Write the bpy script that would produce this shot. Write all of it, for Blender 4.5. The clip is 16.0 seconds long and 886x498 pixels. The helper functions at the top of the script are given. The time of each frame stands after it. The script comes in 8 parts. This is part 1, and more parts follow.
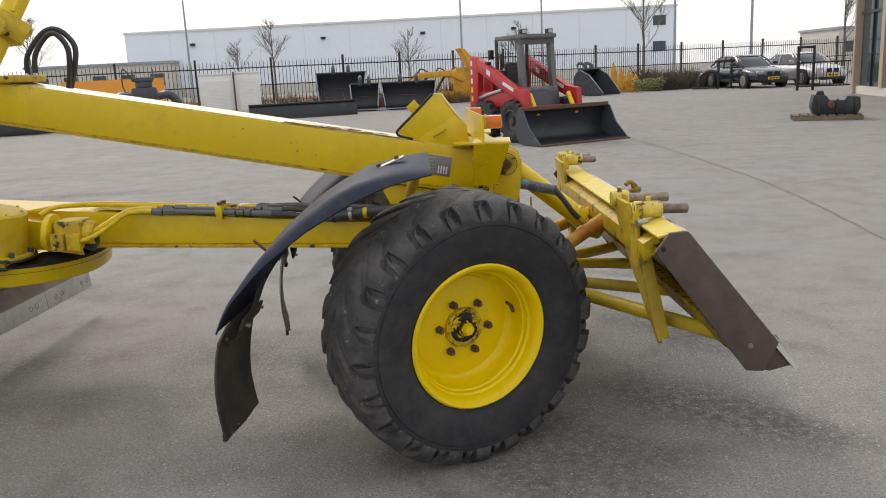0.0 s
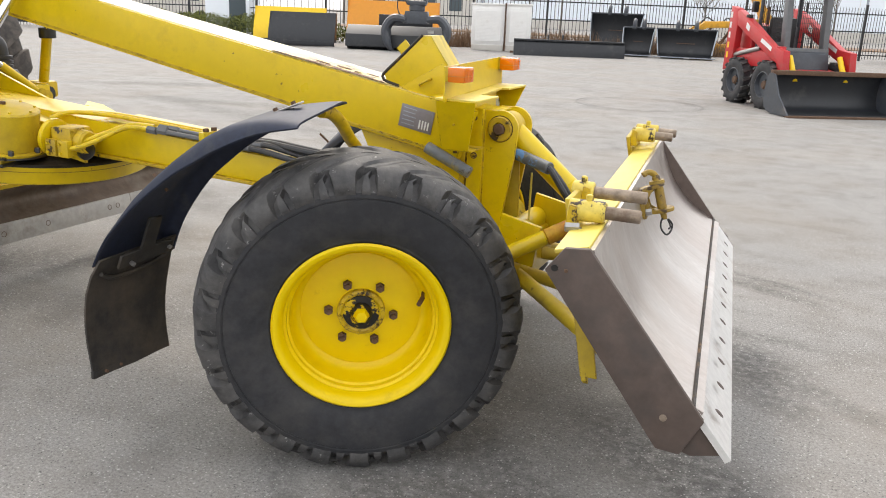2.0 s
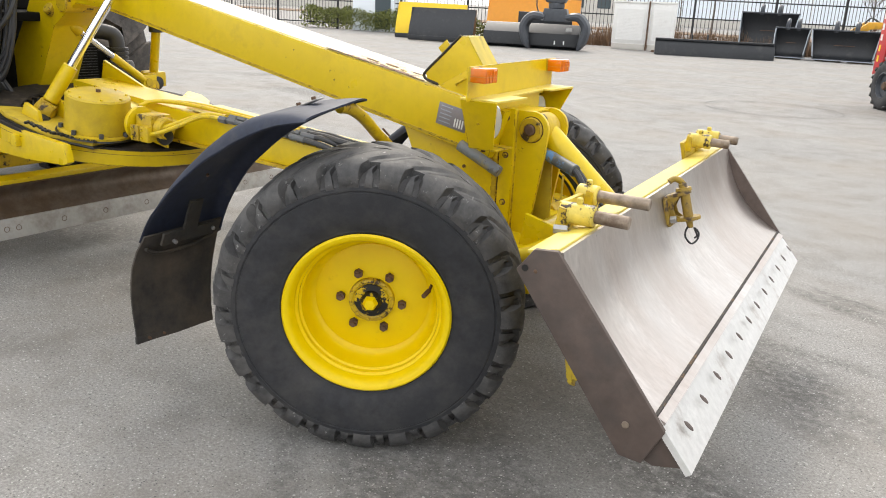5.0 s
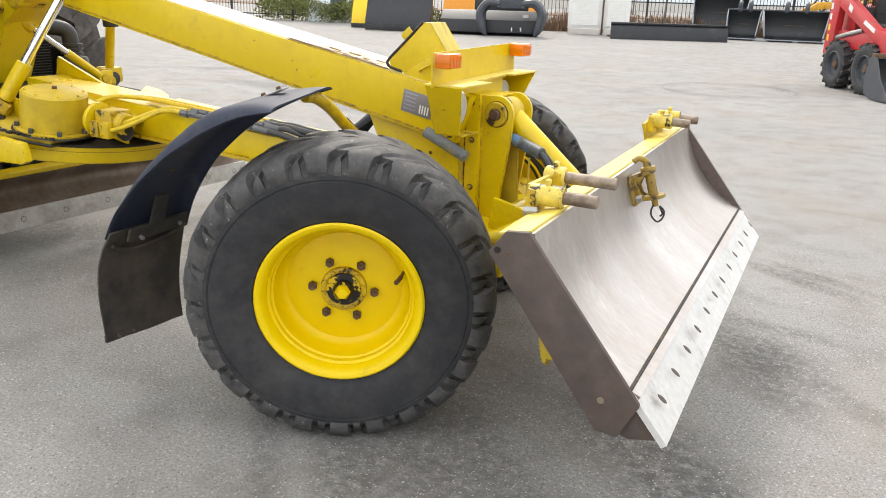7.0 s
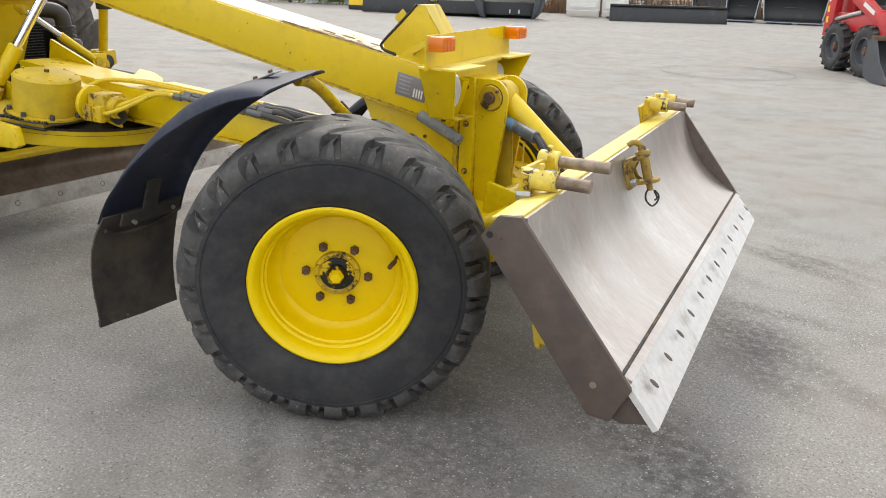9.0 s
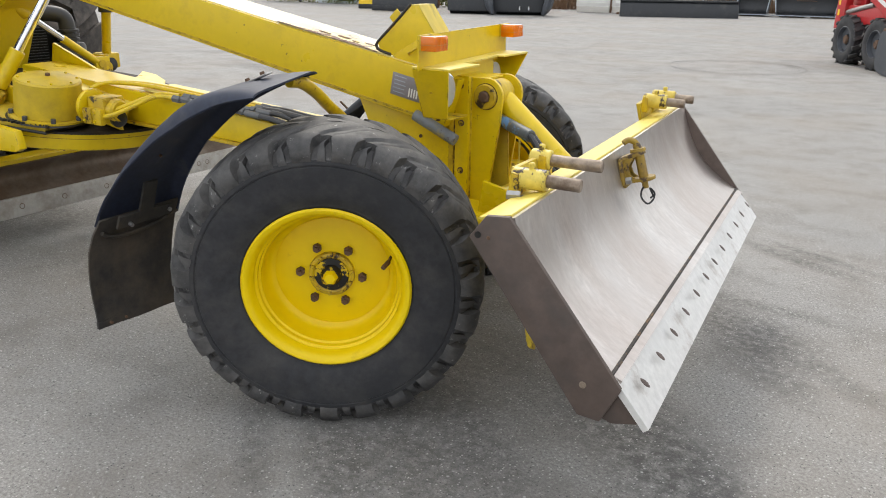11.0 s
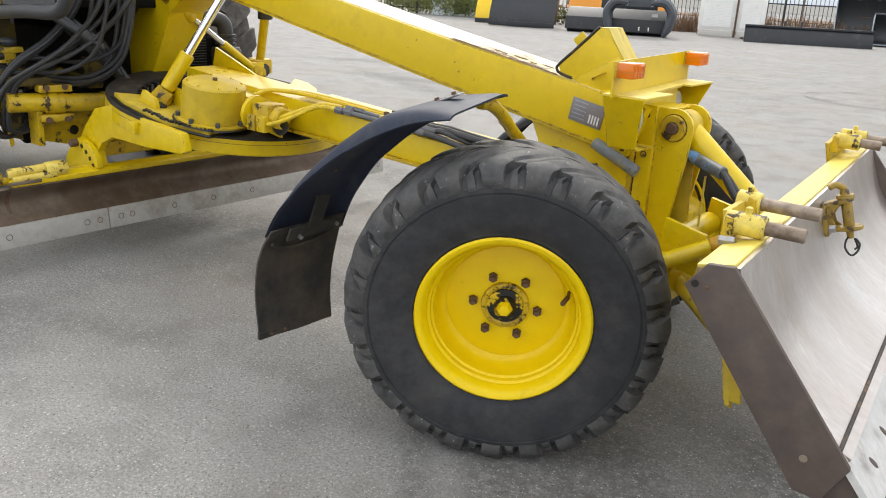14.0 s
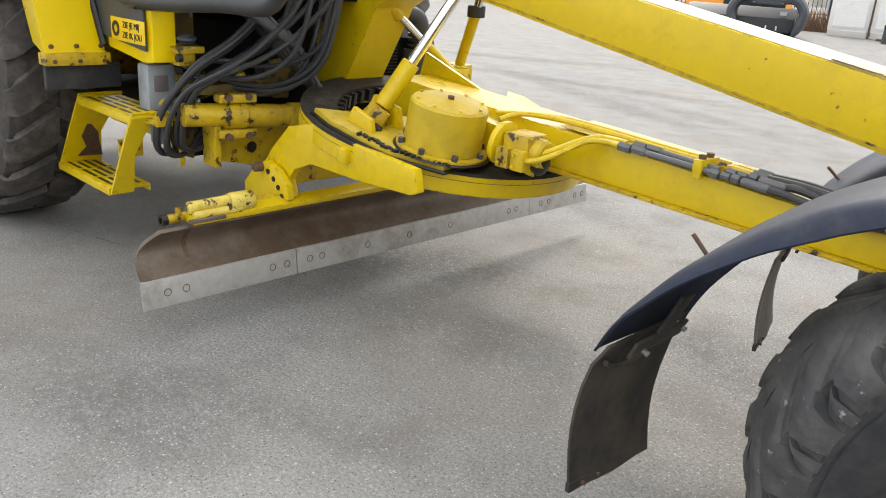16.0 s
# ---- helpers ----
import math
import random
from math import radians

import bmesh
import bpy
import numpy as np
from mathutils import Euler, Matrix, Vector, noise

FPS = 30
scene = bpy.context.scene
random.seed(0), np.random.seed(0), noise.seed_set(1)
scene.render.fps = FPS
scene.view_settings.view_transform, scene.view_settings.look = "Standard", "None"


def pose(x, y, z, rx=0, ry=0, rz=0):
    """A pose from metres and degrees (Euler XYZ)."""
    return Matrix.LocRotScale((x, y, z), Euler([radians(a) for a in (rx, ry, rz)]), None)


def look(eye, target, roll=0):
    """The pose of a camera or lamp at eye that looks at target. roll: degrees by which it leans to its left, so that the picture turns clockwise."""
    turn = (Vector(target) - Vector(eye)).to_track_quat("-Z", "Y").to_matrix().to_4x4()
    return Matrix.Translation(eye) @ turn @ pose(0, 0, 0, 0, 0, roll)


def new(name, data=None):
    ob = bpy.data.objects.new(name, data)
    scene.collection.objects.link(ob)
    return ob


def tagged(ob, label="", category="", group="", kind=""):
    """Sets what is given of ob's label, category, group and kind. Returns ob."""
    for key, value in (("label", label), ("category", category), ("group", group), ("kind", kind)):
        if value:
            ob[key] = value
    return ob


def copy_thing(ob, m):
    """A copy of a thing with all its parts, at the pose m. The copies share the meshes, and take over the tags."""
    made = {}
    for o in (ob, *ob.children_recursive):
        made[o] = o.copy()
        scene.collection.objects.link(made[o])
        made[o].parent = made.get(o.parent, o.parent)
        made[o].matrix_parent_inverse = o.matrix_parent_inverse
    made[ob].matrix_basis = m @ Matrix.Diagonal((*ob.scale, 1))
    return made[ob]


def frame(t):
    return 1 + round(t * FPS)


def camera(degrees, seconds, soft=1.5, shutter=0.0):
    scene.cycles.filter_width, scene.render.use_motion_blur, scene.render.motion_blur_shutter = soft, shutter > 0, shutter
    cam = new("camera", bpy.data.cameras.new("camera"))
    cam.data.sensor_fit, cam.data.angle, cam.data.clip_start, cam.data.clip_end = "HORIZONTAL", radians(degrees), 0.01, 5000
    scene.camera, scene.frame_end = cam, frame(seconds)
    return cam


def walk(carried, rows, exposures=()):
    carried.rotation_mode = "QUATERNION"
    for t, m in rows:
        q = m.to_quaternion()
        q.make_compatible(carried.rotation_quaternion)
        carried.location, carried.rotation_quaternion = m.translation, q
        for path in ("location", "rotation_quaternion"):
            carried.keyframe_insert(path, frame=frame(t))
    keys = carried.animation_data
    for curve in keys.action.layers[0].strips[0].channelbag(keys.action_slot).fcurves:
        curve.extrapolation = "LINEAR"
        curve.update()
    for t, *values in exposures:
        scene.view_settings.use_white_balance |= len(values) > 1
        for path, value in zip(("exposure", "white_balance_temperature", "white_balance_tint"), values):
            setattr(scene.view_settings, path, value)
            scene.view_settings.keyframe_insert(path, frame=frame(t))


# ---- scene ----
cam = camera(57.3, 16.0, soft=1.0)
PATH = [
    (0, (0.278, 0.219, 1.334), (0.093, 2.164, 0.908), -2.8),
    (0.5, (0.54, 0.406, 1.335), (0.23, 2.328, 0.875), -2.2),
    (1, (0.803, 0.648, 1.345), (0.353, 2.529, 0.836), -0.8),
    (1.5, (1.088, 0.828, 1.342), (0.455, 2.646, 0.801), 2.7),
    (2, (1.239, 0.959, 1.33), (0.435, 2.701, 0.768), 2.3),
    (2.5, (1.392, 1.017, 1.336), (0.44, 2.677, 0.757), 2.1),
    (3, (1.536, 1.037, 1.346), (0.463, 2.621, 0.762), 2.5),
    (3.2, (1.558, 1.044, 1.357), (0.447, 2.601, 0.77), 2.1),
    (5.3, (1.603, 1.095, 1.362), (0.517, 2.669, 0.777), 3.0),
    (5.5, (1.601, 1.096, 1.361), (0.527, 2.678, 0.774), 2.9),
    (6, (1.612, 1.088, 1.357), (0.589, 2.702, 0.766), 2.3),
    (6.5, (1.605, 1.078, 1.355), (0.583, 2.689, 0.755), 1.7),
    (7, (1.595, 1.068, 1.353), (0.581, 2.683, 0.748), 1.6),
    (7.5, (1.587, 1.07, 1.338), (0.595, 2.687, 0.705), 2.2),
    (8, (1.593, 1.078, 1.346), (0.603, 2.694, 0.706), 1.7),
    (8.5, (1.596, 1.084, 1.349), (0.599, 2.695, 0.709), 1.8),
    (9, (1.604, 1.082, 1.355), (0.601, 2.688, 0.711), 1.6),
    (11.5, (1.655, 1.125, 1.361), (0.62, 2.708, 0.711), 0.8),
    (12, (1.654, 1.126, 1.347), (0.611, 2.708, 0.707), 1.0),
    (12.5, (1.648, 1.124, 1.351), (0.602, 2.703, 0.708), 0.9),
    (13, (1.641, 1.124, 1.348), (0.595, 2.703, 0.706), 0.9),
    (13.5, (1.594, 1.109, 1.362), (0.494, 2.644, 0.702), 1.1),
    (14, (1.365, 1.065, 1.368), (0.149, 2.524, 0.742), 2.9),
    (14.5, (1.103, 1.075, 1.352), (-0.236, 2.425, 0.731), 4.3),
    (15, (0.802, 1.165, 1.339), (-0.613, 2.433, 0.714), 4.2),
    (15.5, (0.503, 1.2, 1.329), (-0.884, 2.495, 0.697), 4.6),
    (16, (0.224, 1.226, 1.332), (-1.12, 2.553, 0.674), 4.0),
]
EXPOSURE = [(0.0, 0.1, 6780, 11.3), (0.5, 0.42, 6773, 11.3), (1.0, 0.62, 6767, 11.3), (1.5, 0.72, 6760, 10.7), (3.0, 0.78, 6740, 10.7), (5.5, 0.9, 6740, 9.0), (7.0, 0.95, 6740, 9.0), (7.5, 0.8, 6740, 9.0), (8.0, 0.62, 6740, 9.0), (9.0, 0.72, 6740, 9.0), (11.5, 0.56, 6560, 8.8), (13.5, 0.55, 6560, 8.8), (14.0, 0.75, 6580, 8.8), (14.5, 0.7, 6600, 8.8), (15.0, 0.72, 6620, 8.8), (15.5, 0.82, 6620, 8.8), (16.0, 0.9, 6620, 8.8)]
walk(cam, [(t, look(eye, target, roll)) for t, eye, target, roll in PATH], EXPOSURE)

# ---- world and light ----
world = bpy.data.worlds.new("world")
scene.world = world
world.use_nodes = True
wn = world.node_tree
sky = wn.nodes.new("ShaderNodeTexSky")
sky.sky_type, sky.sun_disc = "NISHITA", False
SUN_EL, SUN_AZ = radians(42), radians(-40)
sky.sun_elevation, sky.sun_rotation = SUN_EL, SUN_AZ
sky.dust_density, sky.air_density = 4.0, 1.2
haze = wn.nodes.new("ShaderNodeMixRGB")
haze.inputs[0].default_value = 0.75
haze.inputs[2].default_value = (9.6, 9.8, 10.2, 1)
wn.links.new(sky.outputs[0], haze.inputs[1])
wn.links.new(haze.outputs[0], wn.nodes["Background"].inputs[0])
wn.nodes["Background"].inputs[1].default_value = 0.121
sun = new("sun", bpy.data.lights.new("sun", "SUN"))
sun.data.energy, sun.data.angle, sun.data.color = 0.95, radians(14), (1.0, 0.95, 0.88)
sun.matrix_world = look((math.sin(SUN_AZ) * math.cos(SUN_EL) * 50, math.cos(SUN_AZ) * math.cos(SUN_EL) * 50, math.sin(SUN_EL) * 50), (0, 0, 0))


# ---- materials ----
def mat(name, base, rough=0.5, metal=0.0, grain=0.12, scale=30.0, bump=0.15, patch=None, patch_at=0.62, patch_scale=7.0,
        patch_soft=0.04, dirt=None, dirt_amount=0.0, dirt_scale=2.5, coat=0.0, spread=0.0, spec=0.5, stretch=None, edge=None, edge_size=0.006):
    """A painted or bare surface: grain in two scales, chips or stains of another colour, fine relief."""
    m = bpy.data.materials.new(name)
    m.use_nodes = True
    n, l = m.node_tree.nodes, m.node_tree.links
    b = n["Principled BSDF"]
    co = n.new("ShaderNodeTexCoord").outputs["Object"]
    if stretch:
        mp = n.new("ShaderNodeMapping")
        mp.inputs["Scale"].default_value = stretch
        l.new(co, mp.inputs["Vector"])
        co = mp.outputs[0]

    def noise_of(sc, detail=5.0, rough_=0.6):
        t = n.new("ShaderNodeTexNoise")
        t.inputs["Scale"].default_value, t.inputs["Detail"].default_value, t.inputs["Roughness"].default_value = sc, detail, rough_
        l.new(co, t.inputs["Vector"])
        return t.outputs["Fac"]

    def ramp(src, a, c):
        r = n.new("ShaderNodeMapRange")
        r.inputs["From Min"].default_value, r.inputs["From Max"].default_value = a, c
        l.new(src, r.inputs["Value"])
        return r.outputs["Result"]

    def mixed(fac, a, c):
        x = n.new("ShaderNodeMix")
        x.data_type = "RGBA"
        l.new(fac, x.inputs["Factor"])
        for s, v in ((x.inputs["A"], a), (x.inputs["B"], c)):
            if isinstance(v, tuple):
                s.default_value = (*v, 1)
            else:
                l.new(v, s)
        return x.outputs["Result"]

    dark = tuple(v * (1 - grain * 2) for v in base)
    light = tuple(min(1, v * (1 + grain)) for v in base)
    fine, broad = noise_of(scale), noise_of(scale / 11)
    col = mixed(ramp(fine, 0.3, 0.7), dark, light)
    col = mixed(ramp(broad, 0.35, 0.75), col, tuple(v * (1 - grain * 1.2) for v in base))
    rg = ramp(fine, 0.2, 0.8)
    mr = n.new("ShaderNodeMapRange")
    mr.inputs["To Min"].default_value, mr.inputs["To Max"].default_value = max(0.03, rough - 0.12), min(1, rough + 0.12)
    l.new(broad, mr.inputs["Value"])
    rough_out = mr.outputs["Result"]
    if dirt:
        d = ramp(noise_of(dirt_scale, 8.0, 0.7), 0.62 - dirt_amount * 0.5, 0.72)
        col = mixed(d, col, dirt)
    if patch:
        p = ramp(noise_of(patch_scale, 9.0, 0.65), patch_at, patch_at + patch_soft)
        col = mixed(p, col, patch)
    if edge:
        bv, ge, dt = n.new("ShaderNodeBevel"), n.new("ShaderNodeNewGeometry"), n.new("ShaderNodeVectorMath")
        bv.samples, dt.operation = 4, "DOT_PRODUCT"
        bv.inputs["Radius"].default_value = edge_size
        l.new(bv.outputs[0], dt.inputs[0])
        l.new(ge.outputs["Normal"], dt.inputs[1])
        worn = n.new("ShaderNodeMath")
        worn.operation = "MULTIPLY"
        l.new(ramp(dt.outputs["Value"], 0.985, 0.90), worn.inputs[0])
        l.new(ramp(noise_of(28, 6.0, 0.7), 0.50, 0.58), worn.inputs[1])
        col = mixed(worn.outputs[0], col, edge)
    if spread:
        oi = n.new("ShaderNodeObjectInfo")
        hv = n.new("ShaderNodeHueSaturation")
        v = n.new("ShaderNodeMapRange")
        v.inputs["To Min"].default_value, v.inputs["To Max"].default_value = 1 - spread, 1 + spread
        l.new(oi.outputs["Random"], v.inputs["Value"])
        l.new(v.outputs["Result"], hv.inputs["Value"])
        l.new(col, hv.inputs["Color"])
        col = hv.outputs["Color"]
    l.new(col, b.inputs["Base Color"])
    l.new(rough_out, b.inputs["Roughness"])
    b.inputs["Metallic"].default_value = metal
    b.inputs["Coat Weight"].default_value = coat
    b.inputs["Specular IOR Level"].default_value = spec
    if bump:
        bp = n.new("ShaderNodeBump")
        bp.inputs["Strength"].default_value, bp.inputs["Distance"].default_value = bump, 0.004
        l.new(fine, bp.inputs["Height"])
        l.new(bp.outputs["Normal"], b.inputs["Normal"])
    return m


RUST = (0.09, 0.035, 0.015)
YEL = (0.69, 0.492, 0.004)
